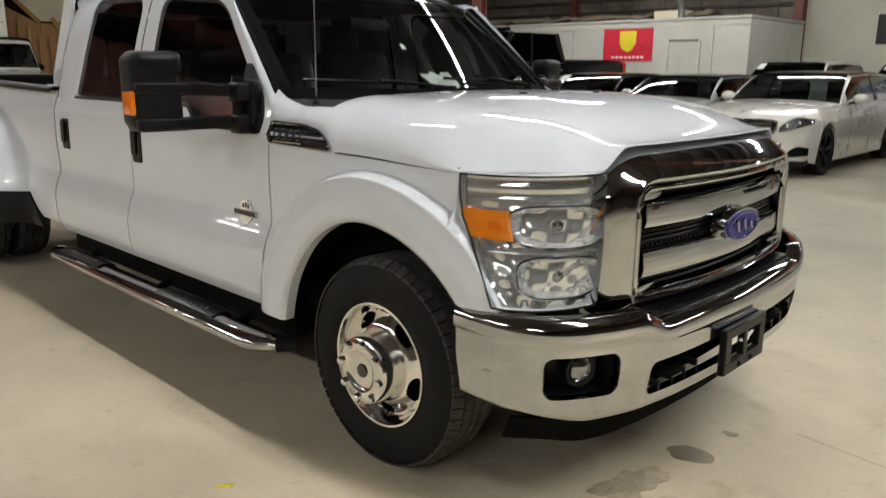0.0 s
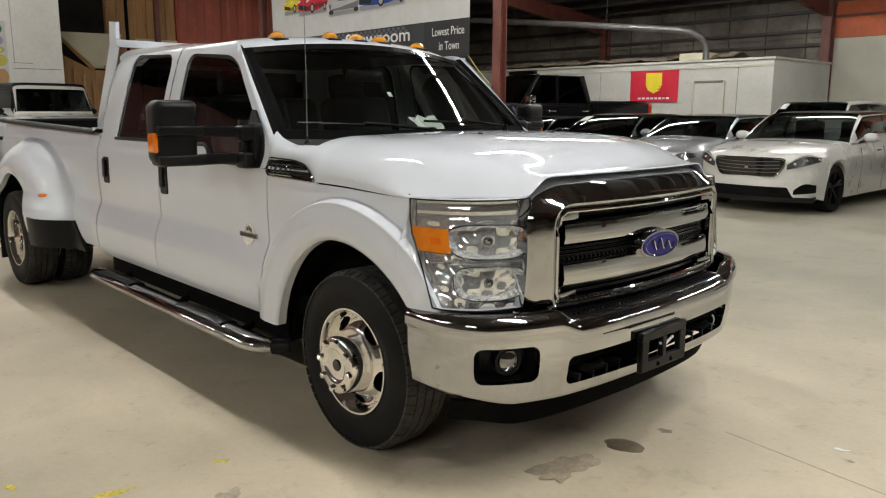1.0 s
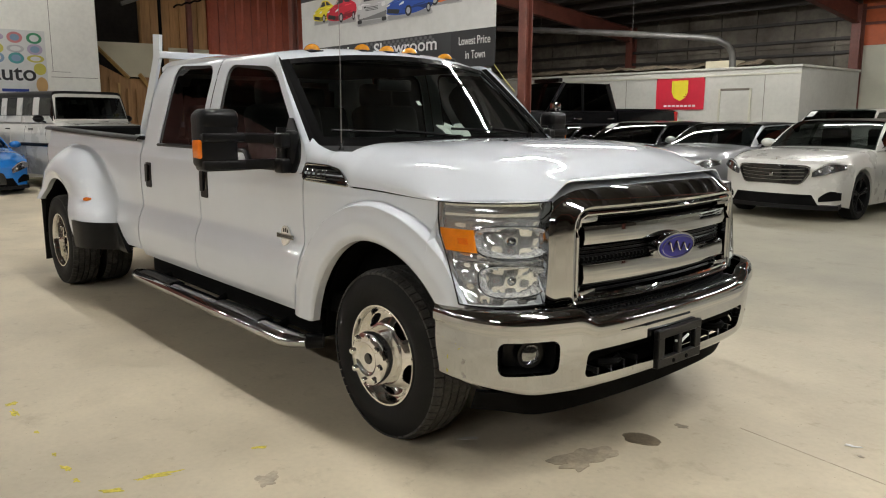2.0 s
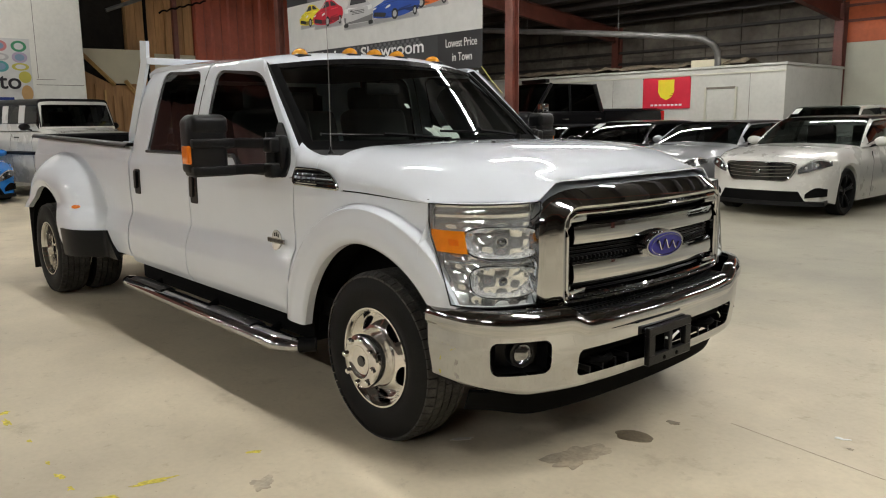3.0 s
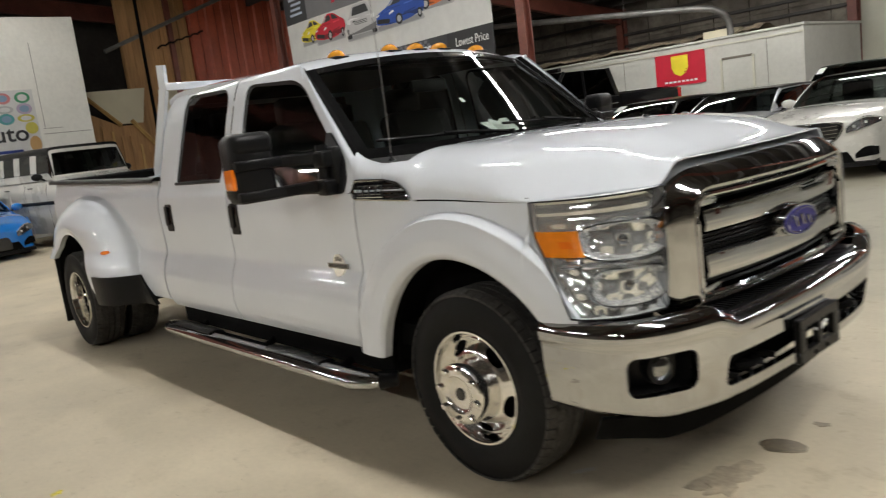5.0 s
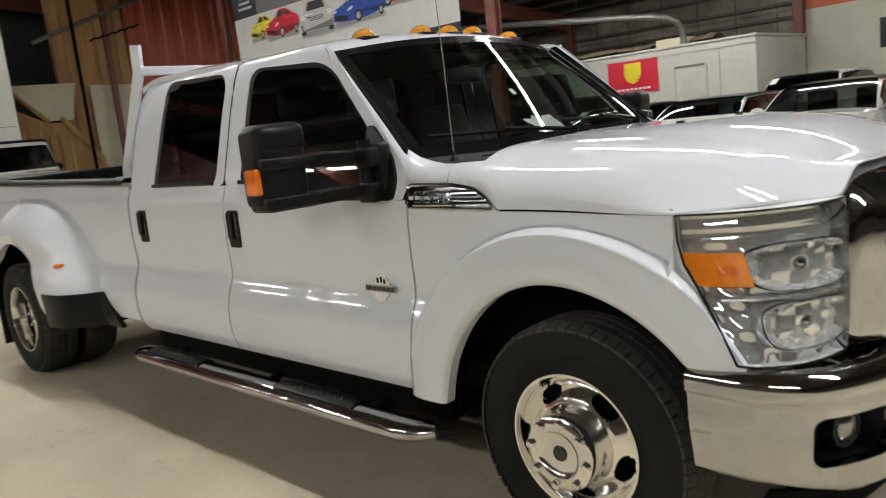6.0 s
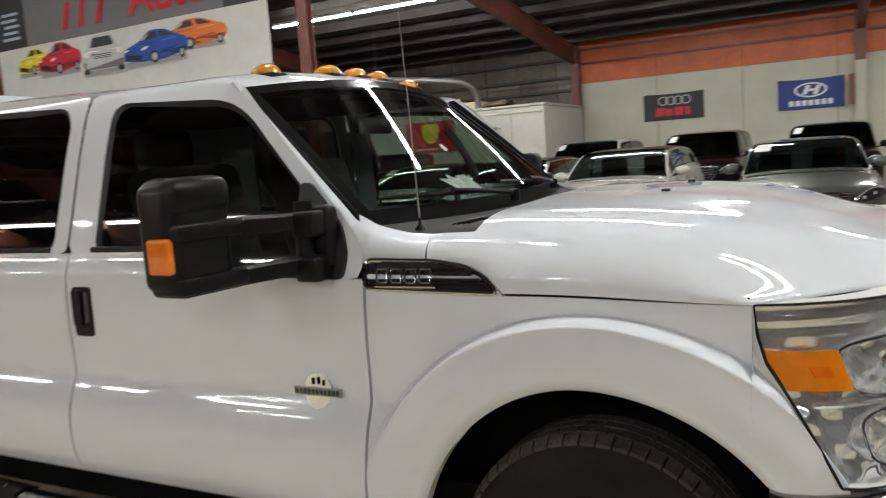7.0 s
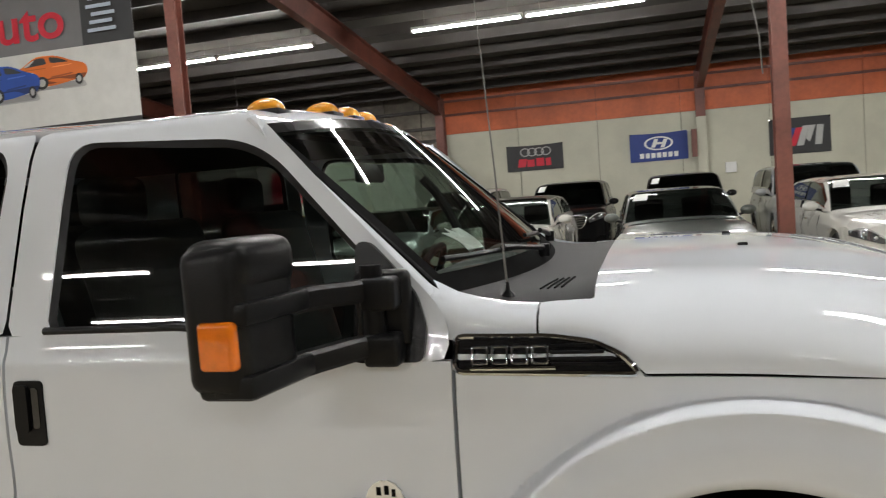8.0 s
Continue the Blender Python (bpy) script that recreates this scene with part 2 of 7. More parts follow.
def pipe(points, r, seg=10, bm=None, caps=True, squash=1.0):
    """A round bar along a line of points."""
    bm = bm or bmesh.new()
    pts = [Vector(p) for p in points]
    rings = []
    for i, p in enumerate(pts):
        d = (pts[min(i + 1, len(pts) - 1)] - pts[max(i - 1, 0)]).normalized()
        side = d.cross(Vector((0, 0, 1)))
        side = side.normalized() if side.length > 1e-3 else Vector((1, 0, 0))
        up = side.cross(d)
        rr = r[i] if isinstance(r, (list, tuple)) else r
        rings.append([bm.verts.new(p + (side * math.cos(a) + up * math.sin(a) * squash) * rr) for a in lin(0, 2 * math.pi, seg + 1)[:-1]])
    for a, b in zip(rings, rings[1:]):
        for i in range(seg):
            bm.faces.new((a[i], a[(i + 1) % seg], b[(i + 1) % seg], b[i]))
    if caps:
        bm.faces.new(rings[0][::-1])
        bm.faces.new(rings[-1])
    return bm


def lathe(profile, seg=32, side=1.0, bm=None):
    """Turns (radius, y) round the y axis; side -1 mirrors it."""
    bm = bm or bmesh.new()
    rings = [[bm.verts.new((r * math.cos(a), y * side, r * math.sin(a))) for a in lin(0, 2 * math.pi, seg + 1)[:-1]] for r, y in profile]
    for a, b in zip(rings, rings[1:]):
        for i in range(seg):
            q = (a[i], a[(i + 1) % seg], b[(i + 1) % seg], b[i])
            bm.faces.new(q if side > 0 else q[::-1])
    return bm


def shift(bm, m):
    bmesh.ops.transform(bm, matrix=m, verts=bm.verts)
    return bm


def plate(outline, fn, thick, direction):
    """A slab whose outline in (u, v) is mapped into the room by fn and given a thickness."""
    bm = bmesh.new()
    a = [bm.verts.new(fn(u, v)) for u, v in outline]
    b = [bm.verts.new(v.co + Vector(direction) * thick) for v in a]
    bm.faces.new(a)
    bm.faces.new(b[::-1])
    n = len(a)
    for i in range(n):
        bm.faces.new((a[(i + 1) % n], a[i], b[i], b[(i + 1) % n]))
    bmesh.ops.recalc_face_normals(bm, faces=bm.faces)
    return bm


def rounded(points, r, n=4):
    """A closed outline with rounded corners."""
    out = []
    k = len(points)
    for i in range(k):
        p, a, b = Vector(points[i]), Vector(points[i - 1]), Vector(points[(i + 1) % k])
        ri = r[i] if isinstance(r, (list, tuple)) else r
        da, db = (a - p), (b - p)
        la, lb = min(ri, da.length * 0.48), min(ri, db.length * 0.48)
        p0, p1 = p + da.normalized() * la, p + db.normalized() * lb
        for t in lin(0, 1, n):
            out.append(tuple(p0 * (1 - t) ** 2 + p * 2 * t * (1 - t) + p1 * t * t))
    return out


def resample(points, n):
    pts = [Vector(p) for p in points]
    k = len(pts)
    seg = [(pts[(i + 1) % k] - pts[i]).length for i in range(k)]
    total, out = sum(seg), []
    i, acc = 0, 0.0
    for j in range(n):
        d = total * j / n
        while acc + seg[i] < d:
            acc += seg[i]
            i += 1
        out.append(pts[i].lerp(pts[(i + 1) % k], (d - acc) / seg[i] if seg[i] else 0))
    return out


def smooth01(t):
    t = max(0.0, min(1.0, t))
    return t * t * (3 - 2 * t)


def curve_at(points, x):
    """Smooth reading of a table of (x, value)."""
    if x <= points[0][0]:
        return points[0][1]
    for (a, va), (b, vb) in zip(points, points[1:]):
        if x <= b:
            return va + (vb - va) * smooth01((x - a) / (b - a))
    return points[-1][1]


def straight_at(points, x):
    if x <= points[0][0]:
        return points[0][1]
    for (a, va), (b, vb) in zip(points, points[1:]):
        if x <= b:
            return va + (vb - va) * (x - a) / (b - a)
    return points[-1][1]


def words(text, size, m, material, parent, depth=0.004, name="lettering", label="", width=None, fat=0.0):
    """Raised lettering as a mesh, centred, in the plane of m (x right, y up)."""
    cu = bpy.data.curves.new("text", "FONT")
    cu.body, cu.size, cu.align_x, cu.align_y, cu.extrude, cu.offset = text, size, "CENTER", "CENTER", depth, fat
    tmp = bpy.data.objects.new("text", cu)
    scene.collection.objects.link(tmp)
    bpy.context.view_layer.update()
    me = bpy.data.meshes.new_from_object(tmp.evaluated_get(bpy.context.evaluated_depsgraph_get()))
    bpy.data.objects.remove(tmp)
    xs = [v.co.x for v in me.vertices]
    k = width / (max(xs) - min(xs)) if width else 1.0
    me.transform(m @ Matrix.Diagonal((k, 1, 1, 1)))
    me.materials.clear()
    me.materials.append(material)
    ob = new(name, me)
    ob.parent = parent
    return tagged(ob, label) if label else ob

# ---- the hall ----
fl = grid(lambda x, y: (x, y, 0.0), lin(WALL_W - 0.3, WALL_E + 0.3, 8), lin(WALL_S - 0.3, WALL_N + 0.3, 8))
single("floor", solid(fl, 0.2, (0, 0, -1)), M_FLOOR, "worn beige concrete floor with stains and tyre marks", "floor", kind="structure")

# ceiling lining with purlins, one mesh each
cl = grid(lambda x, y: (x, y, ceil_z(y)), [WALL_W - 0.3, WALL_E + 0.3], [WALL_S - 0.3, RIDGE_Y, WALL_N + 0.3], flip=True)
single("ceiling", solid(cl, 0.1, (0, 0, 1)), M_CEIL, "dark sloping metal roof lining", "ceiling", kind="structure", smooth=False)
pur = bmesh.new()
y = WALL_S + 0.8
while y < WALL_N:
    z = ceil_z(y)
    block(pur, WALL_W, WALL_E, y - 0.035, y + 0.035, z - 0.22, z - 0.004)
    block(pur, WALL_W, WALL_E, y - 0.035, y + 0.06, z - 0.235, z - 0.22)
    y += 1.2
single("ceiling_purlins", pur, M_PURLIN, "dark steel roof purlins", "purlins", kind="structure", smooth=False)

BAYS = [-22.0, -14.2, -6.45, 1.35, 9.1, 16.9]
COL_Y = 6.9


def i_beam(bm, p0, p1, depth, width, web=0.012, flange=0.018):
    a, b = Vector(p0), Vector(p1)
    d = (b - a).normalized()
    side = Vector((1, 0, 0)) if abs(d.x) < 0.5 else Vector((0, 1, 0))
    up = side.cross(d).normalized()
    for (w0, w1, h0, h1) in ((-width / 2, width / 2, depth / 2 - flange, depth / 2), (-width / 2, width / 2, -depth / 2, -depth / 2 + flange), (-web / 2, web / 2, -depth / 2 + flange, depth / 2 - flange)):
        vs = [bm.verts.new(p + side * w + up * h) for p in (a, b) for w, h in ((w0, h0), (w1, h0), (w1, h1), (w0, h1))]
        for q in ((0, 3, 2, 1), (4, 5, 6, 7), (0, 1, 5, 4), (1, 2, 6, 5), (2, 3, 7, 6), (3, 0, 4, 7)):
            bm.faces.new([vs[k] for k in q])
    bmesh.ops.recalc_face_normals(bm, faces=bm.faces)
    return bm


for k, x in enumerate(BAYS):
    bm = bmesh.new()
    i_beam(bm, (x, RIDGE_Y, CEIL_RIDGE - 0.5), (x, WALL_N - 0.25, CEIL_N - 0.5), 0.5, 0.2)
    i_beam(bm, (x, RIDGE_Y, CEIL_RIDGE - 0.5), (x, WALL_S + 0.25, CEIL_S - 0.5), 0.5, 0.2)
    single("roof_beam", bm, M_RED_STEEL, "red oxide painted steel roof beam", "beam", "roof beams", "structure", smooth=False)
    for side_y in (WALL_N - 0.2, WALL_S + 0.2):
        foot = 3.35 if side_y > 0 and x > -6.0 else 0.0
        bm = bmesh.new()
        i_beam(bm, (x, side_y, foot), (x, side_y, CEIL_N - 0.2), 0.30, 0.26)
        wc = single("wall_column", bm, M_RED_STEEL, "red oxide painted steel column against the wall", "column", "wall columns", "structure", smooth=False)
        if foot:
            lower = bmesh.new()
            i_beam(lower, (x, side_y, 0.0), (x, side_y, foot - 0.002), 0.30, 0.26)
            part("lower_column", lower, M_WALL_PALE, wc, "pale painted lower column", smooth=False)
            part("alarm_box", boxed(x - 0.30, x - 0.14, side_y - 0.26, side_y - 0.16, 2.2, 3.0, 0.01, 1), M_RED_STEEL, wc, smooth=False)
            part("switch_box", boxed(x + 0.62, x + 0.92, WALL_N - 0.12, WALL_N - 0.002, 1.68, 1.98, 0.01, 1), M_HOUSING, wc, "white switch box", smooth=False)
for x in BAYS[1:]:
    bm = bmesh.new()
    i_beam(bm, (x, COL_Y, 0.02), (x, COL_Y, ceil_z(COL_Y) - 0.5), 0.17, 0.17)
    block(bm, x - 0.18, x + 0.18, COL_Y - 0.18, COL_Y + 0.18, 0.0, 0.02)
    single("steel_column", bm, M_RED_STEEL, "dark red steel column on a base plate", "column", "inner columns", "structure", smooth=False)

hc = single("hanging_cable", pipe([(1.07, 7.4, ceil_z(7.4) - 0.2), (1.15, 7.4, 3.66), (1.22, 7.4, 3.22), (1.24, 7.4, 2.77)], 0.009, 6), M_PIPE, "grey cable hanging from the roof beside a column", "cable", kind="structure")

# north wall: pale panels below, orange band above; dirty grey panels west of the corner
CORNER_X = BAYS[2]
ORANGE_Z = 3.55
wn = boxed(WALL_W, WALL_E, WALL_N + 0.06, WALL_N + 0.3, 0, CEIL_N + 0.2)
wall_n = single("wall_north", wn, M_WALL_GREY, "long north wall with orange upper band", "wall", kind="structure", smooth=False)
x = CORNER_X + 0.0
k = 0
while x < WALL_E:
    part("wall_panel", boxed(x + 0.008, min(x + 2.42, WALL_E) - 0.008, WALL_N, WALL_N + 0.058, 0.0, ORANGE_Z, 0.004, 1), M_WALL_PALE, wall_n, smooth=False)
    part("upper_panel", boxed(x + 0.004, min(x + 2.42, WALL_E) - 0.004, WALL_N - 0.03, WALL_N + 0.058, ORANGE_Z + 0.004, CEIL_N + 0.05, 0.004, 1), M_ORANGE, wall_n, "orange painted upper panel", smooth=False)
    x += 2.42
for z in (4.12, 4.55):
    part("girt_rail", boxed(CORNER_X, WALL_E, WALL_N - 0.10, WALL_N - 0.034, z, z + 0.07), M_RED_STEEL, wall_n)
x = WALL_W
while x < CORNER_X - 0.1:
    z = 0.0
    for h in (1.2, 1.2, 1.2, 1.35):
        part("grey_panel", boxed(x + 0.012, min(x + 1.22, CORNER_X) - 0.012, WALL_N + 0.01, WALL_N + 0.058, z + 0.012, z + h - 0.012, 0.006, 1), M_WALL_GREY, wall_n, smooth=False)
        z += h
    x += 1.22
for z in (3.35, 3.75, 4.3):
    part("girt_rail", boxed(WALL_W, CORNER_X, WALL_N - 0.12, WALL_N + 0.006, z, z + 0.09), M_PURLIN, wall_n)
# south and east walls are unseen; dark grey cuts fill and reflections on the truck
single("wall_south", boxed(WALL_W, WALL_E, WALL_S - 0.3, WALL_S, 0, CEIL_S + 0.2), M_WALL_GREY, "plain grey south wall, out of view", "wall", kind="structure", smooth=False)
single("wall_east", boxed(WALL_E, WALL_E + 0.3, WALL_S, WALL_N, 0, CEIL_RIDGE + 0.2), M_WALL_GREY, "plain grey east wall, out of view", "wall", kind="structure", smooth=False)
single("wall_west", boxed(WALL_W - 0.3, WALL_W, WALL_S, WALL_N, 0, CEIL_RIDGE + 0.2), M_WALL_UNLIT, "west wall coloured near black for the unlit space behind the stair", "wall", kind="structure", smooth=False)

# white partition in the west with a poster, stairs and red sheet wall behind
PART_X, PART_Y1 = -18.0, 3.45
pw = single("partition_wall", boxed(PART_X - 0.15, PART_X, -3.2, PART_Y1, 0, 5.2, 0.01, 1), M_PARTITION, "white painted partition wall", "wall", kind="structure", smooth=False)

# unseen wall, made dark red for the reflection in the rear door glass
single("wall_southwest", boxed(PART_X - 0.15, PART_X - 0.02, WALL_S, -3.21, 0, 5.2), M_RED_STEEL, "dark red sheet wall, out of view", "wall", kind="structure", smooth=False)

# fluorescent rows along the hall
def strip_light(L=2.4):
    t = thing("strip_light", pose(0, 0, 0), "lit white fluorescent strip light hung below the roof", "ceiling light", "strip lights")
    bm = boxed(-L / 2, L / 2, -0.06, 0.06, 0.025, 0.085, 0.006, 1)
    part("housing", bm, M_HOUSING, t, smooth=False)
    for yy in (-0.03, 0.03):
        part("tube", pipe([(-L / 2 + 0.04, yy, 0.0), (0, yy, 0.0), (L / 2 - 0.04, yy, 0.0)], 0.016, 6), M_TUBE, t)
    for xx in (-L / 2 + 0.02, L / 2 - 0.02):
        part("socket", boxed(xx - 0.02, xx + 0.02, -0.055, 0.055, -0.02, 0.025), M_HOUSING, t, smooth=False)
    for xx in (-L / 2 + 0.3, L / 2 - 0.3):
        part("hanger", pipe([(xx, 0, 0.085), (xx, 0, 0.50)], 0.004, 5), M_PIPE, t)
    return t


PAIRS = [-10.85, -3.70, 3.45, 10.6]
def both(xs):
    return [x + d for x in xs for d in (0.0, 2.46)]


# row 0.1 and strip -3.1 are unseen, added to brighten floor and truck side
LIGHT_ROWS = [(13.25, both(PAIRS)), (5.6, both([-3.70])), (-0.3, [-15.54, -2.7] + both([-10.85, 3.45])), (0.1, both([3.45])), (-10.4, [-17.2, -14.0, -10.2, -5.6, -3.1] + both([3.45])), (-12.6, [-10.85])]
proto = None
for ly, xs in LIGHT_ROWS:
    for lx in xs:
        m = pose(lx, ly, ceil_z(ly) - 0.56)
        if proto is None:
            proto = strip_light()
            proto.matrix_world = m
        else:
            copy_thing(proto, m)

# ---- the pickup truck ----
# x towards its nose, y to its left, z up; the front axle is at x = 0.05, the rear at x = -4.42
AX_F, AX_R, HUB_Z = 0.05, -4.42, 0.40
truck = thing("pickup_truck", pose(0, 0, 0), "white crew-cab dual-rear-wheel pickup truck parked on concrete", "pickup truck")
SIDE = [(0.44, 0.965), (0.48, 1.000), (0.52, 1.022), (0.57, 1.034), (0.62, 1.038), (0.68, 1.038), (0.73, 1.030), (0.77, 1.018), (0.800, 1.0055), (0.815, 0.9985), (0.828, 0.993), (0.845, 0.989), (0.90, 0.989), (1.00, 0.994),
        (1.12, 0.993), (1.205, 0.987), (1.235, 0.974), (1.28, 0.962), (1.45, 0.922), (1.62, 0.882), (1.76, 0.842), (1.82, 0.815), (1.86, 0.77), (1.885, 0.70)]


def front_inner(x, z):
    d = math.atan2(z - 0.42, x - AX_F)
    return 0.517 - 0.045 * max(0, -math.cos(d)) ** 2


def flank(x, z):
    """Half width of the truck's body at (x, z)."""
    y = straight_at(SIDE, z)
    if x > 0.1:
        y -= 0.075 * ((x - 0.1) / 0.6) ** 2
    r = math.hypot(x - AX_F, z - 0.42)
    if x > -0.66 and z < 1.25:
        edge = 0.695
        w = smooth01((edge - r) / 0.022)
        full = max(y + 0.010, 1.047 - (0.075 * ((x - 0.1) / 0.6) ** 2 if x > 0.1 else 0.0))
        roll = max(0.0, 1 - (r - front_inner(x, z)) / 0.035)
        y += w * (full - y + 0.014 * smooth01((edge - 0.02 - r) / 0.09)) - 0.022 * min(1.0, roll) ** 2
    if x < -2.9:
        q = ((abs(x - AX_R) / (1.36 if x > AX_R else 0.92)) ** 2.6 + abs(z - 0.42) ** 2.6) ** (1 / 2.6)
        y += 0.205 * (1 - (1 - max(0.0, min(1.0, (0.82 - q) / 0.30))) ** 2.5) - 0.02 * smooth01((0.60 - math.hypot(x - AX_R, z - 0.42)) / 0.06)
    return y


def floor_edge(x):
    """Lower edge of the body panels with both wheel openings."""
    z = 0.475 if x > -2.86 else 0.515
    for cx, r, lim in ((AX_F, 0.517, 0.9), (AX_R, 0.535, 0.9)):
        dx = x - cx
        if cx == AX_F:
            rr = 0.517 if dx > 0 else 0.475
            if dx < 0:
                rr = 0.517 - 0.045 * min(1, (dx / 0.47) ** 2)
        else:
            rr = r
        if abs(dx) < rr:
            z = max(z, 0.42 + math.sqrt(rr * rr - dx * dx))
    if x > AX_F:
        z = max(z, 0.735)
    if x < AX_R - 0.4:
        z = max(z, 0.74)
    return z


def stations(x0, x1, step=0.03):
    xs = set(lin(x0, x1, max(3, int(abs(x1 - x0) / step) + 1)))
    for cx, rr in ((AX_F, 0.472), (AX_F, 0.517), (AX_R, 0.535)):
        for a in lin(0, math.pi, 41):
            c = cx + rr * math.cos(a)
            if cx == AX_F and ((rr < 0.5) != (c < cx)):
                continue
            if x0 < c < x1:
                xs.add(c)
        for c in (cx + rr + 0.0005, cx - rr - 0.0005):
            if x0 < c < x1:
                xs.add(c)
    for c in (0.43, 0.4305, -0.165, -0.18, -0.20, -0.23):
        if x0 < c < x1:
            xs.add(c)
    out = []
    for x in sorted(xs):
        if not out or x - out[-1] > 0.0004:
            out.append(x)
    return out


def panel(x0, x1, top, side, lean0=0.0, lean1=0.0, rows=52, step=0.03):
    """A pressed side panel from its lower edge to the height top(x), with turned-in edges."""
    xs = stations(x0, x1, step)
    bm = bmesh.new()
    cols = []
    for x in xs:
        zb, zt = floor_edge(x), top(x) if callable(top) else top
        t = (x - x0) / (x1 - x0)
        col = []
        for i in range(rows):
            k = i / (rows - 1)
            z = zb + (zt - zb) * k
            xx = x + (lean0 * (1 - t) + lean1 * t) * (z - 1.0)
            col.append((xx, z))
        cols.append(col)
    inset = 0.022

    def at(x, z, d=0.0):
        return (x, side * (flank(x, z) - d), z)

    vg = []
    for j, col in enumerate(cols):
        v = []
        v.append(bm.verts.new(at(*col[0], 0.04)))
        v += [bm.verts.new(at(x, z, 0)) for x, z in col]
        v.append(bm.verts.new(at(*col[-1], inset)))
        vg.append(v)
    for a, b in zip(vg, vg[1:]):
        for i in range(len(a) - 1):
            q = (a[i], b[i], b[i + 1], a[i + 1])
            bm.faces.new(q if side < 0 else q[::-1])
    for v, sgn in ((vg[0], -1), (vg[-1], 1)):
        inner = [bm.verts.new((p.co.x, p.co.y - side * inset * 1.5, p.co.z)) for p in v]
        for i in range(len(v) - 1):
            q = (v[i], v[i + 1], inner[i + 1], inner[i])
            bm.faces.new(q if (side < 0) == (sgn < 0) else q[::-1])
    return bm


def hood_edge(x):
    """Lower edge of the hood's side, raised over the fender vent."""
    if x < -0.165:
        return straight_at([(-0.40, 1.256), (-0.36, 1.254), (-0.31, 1.249), (-0.265, 1.239), (-0.23, 1.226), (-0.20, 1.207), (-0.18, 1.188), (-0.165, 1.168)], x)
    return 1.168 - 0.018 * smooth01((x + 0.1) / 0.7)


def fender_top(x):
    if x > 0.43:
        return 1.035 - (x - 0.43) * 1.50
    return hood_edge(x) - 0.0125


GAP = 0.004


def bed_top(x):
    return 1.314 + 0.021 * (-2.88 - x)


BELT = 1.275


def belt_at(x):
    """Belt line, with the step down at the front of the front doors."""
    return BELT - 0.08 * smooth01((x + 1.29) / 0.13)


for s in (-1, 1):
    # front fender, doors and bed side
    fender = part("front_fender", panel(-0.585 + GAP, 0.622, fender_top, s, 0.02, 0.0, 96, 0.011), M_WHITE, truck)
    front_door = part("front_door", panel(-1.848 + GAP, -0.587 - GAP, belt_at, s, 0.02, 0.02), M_WHITE, truck)
    rear_door = part("rear_door", panel(-2.86 + GAP, -1.850 - GAP, BELT, s, -0.02, 0.02), M_WHITE, truck)
    part("bed_side", panel(-5.36, -2.872 - GAP, bed_top, s, 0, -0.02, 80, 0.016), M_WHITE, truck)

    # window frames above the belt, with panes
    def flat(x, z):
        return flank(x, z) if z > 1.28 else 0.962 + 0.235 * (1.28 - z)

    def upper(outer, inner, door, tint, seal_name="window_seal"):
        n = 96
        a, b = resample(rounded(outer, 0.03, 5), n), resample(rounded(inner, (0.03, 0.05, 0.10, 0.07) if len(inner) == 4 else (0.03, 0.05, 0.05, 0.03, 0.05, 0.13, 0.08), 9), n)
        best = min(range(n), key=lambda k: sum((a[i] - b[(i + k) % n]).length for i in range(0, n, 4)))
        b = [b[(i + best) % n] for i in range(n)]
        bm = bmesh.new()
        rings = []
        for t in lin(0, 1, 7):
            rings.append([bm.verts.new((p.x, s * flank(p.x, p.y), p.y)) for p in (a[i].lerp(b[i], t) for i in range(n))])
        rings.append([bm.verts.new((p.x, s * (flank(p.x, p.y) - 0.012), p.y)) for p in b])
        for r0, r1 in zip(rings, rings[1:]):
            for i in range(n):
                bm.faces.new((r0[i], r0[(i + 1) % n], r1[(i + 1) % n], r1[i]))
        bmesh.ops.recalc_face_normals(bm, faces=bm.faces)
        if sum(f.normal.y * s * f.calc_area() for f in bm.faces) < 0:
            bmesh.ops.reverse_faces(bm, faces=bm.faces)
        part("window_frame", bm, M_WHITE, door)
        c = sum(b, Vector((0, 0))) / n
        sb = bmesh.new()
        o = [sb.verts.new((p.x, s * (flank(p.x, p.y) - 0.006), p.y)) for p in b]
        q = [c + (p - c) * (1 - 0.022 / max(0.2, (p - c).length)) for p in b]
        w = [sb.verts.new((p.x, s * (flat(p.x, p.y) - 0.014), p.y)) for p in q]
        for i in range(n):
            sb.faces.new((o[i], o[(i + 1) % n], w[(i + 1) % n], w[i]))
        bmesh.ops.recalc_face_normals(sb, faces=sb.faces)
        part(seal_name, sb, M_BLACK, door, "black rubber window seal")
        # sill strip along the belt
        sill = pipe([(x, s * (flank(x, belt_at(x) + 0.012) - 0.001), belt_at(x) + 0.012) for x in lin(min(p.x for p in b) - 0.005, max(p.x for p in b if p.y < BELT + 0.05) - 0.012, 30)], 0.011, 8)
        part("belt_strip", sill, M_BLACK, door, "black rubber belt strip")
        pb = bmesh.new()
        prev = None
        for t in (1.0, 0.7, 0.4, 0.1):
            ring = [pb.verts.new((p.x, s * (flat(p.x, p.y) - 0.012), p.y)) for p in (c + (p - c) * t for p in q)]
            if prev:
                for i in range(n):
                    pb.faces.new((prev[i], prev[(i + 1) % n], ring[(i + 1) % n], ring[i]))
            prev = ring
        pb.faces.new(prev)
        bmesh.ops.recalc_face_normals(pb, faces=pb.faces)
        g = part("window_pane", pb, tint, door, "dark tinted window glass")
        g.visible_shadow = False

    def vecs(pts):
        return [Vector(p) for p in pts]

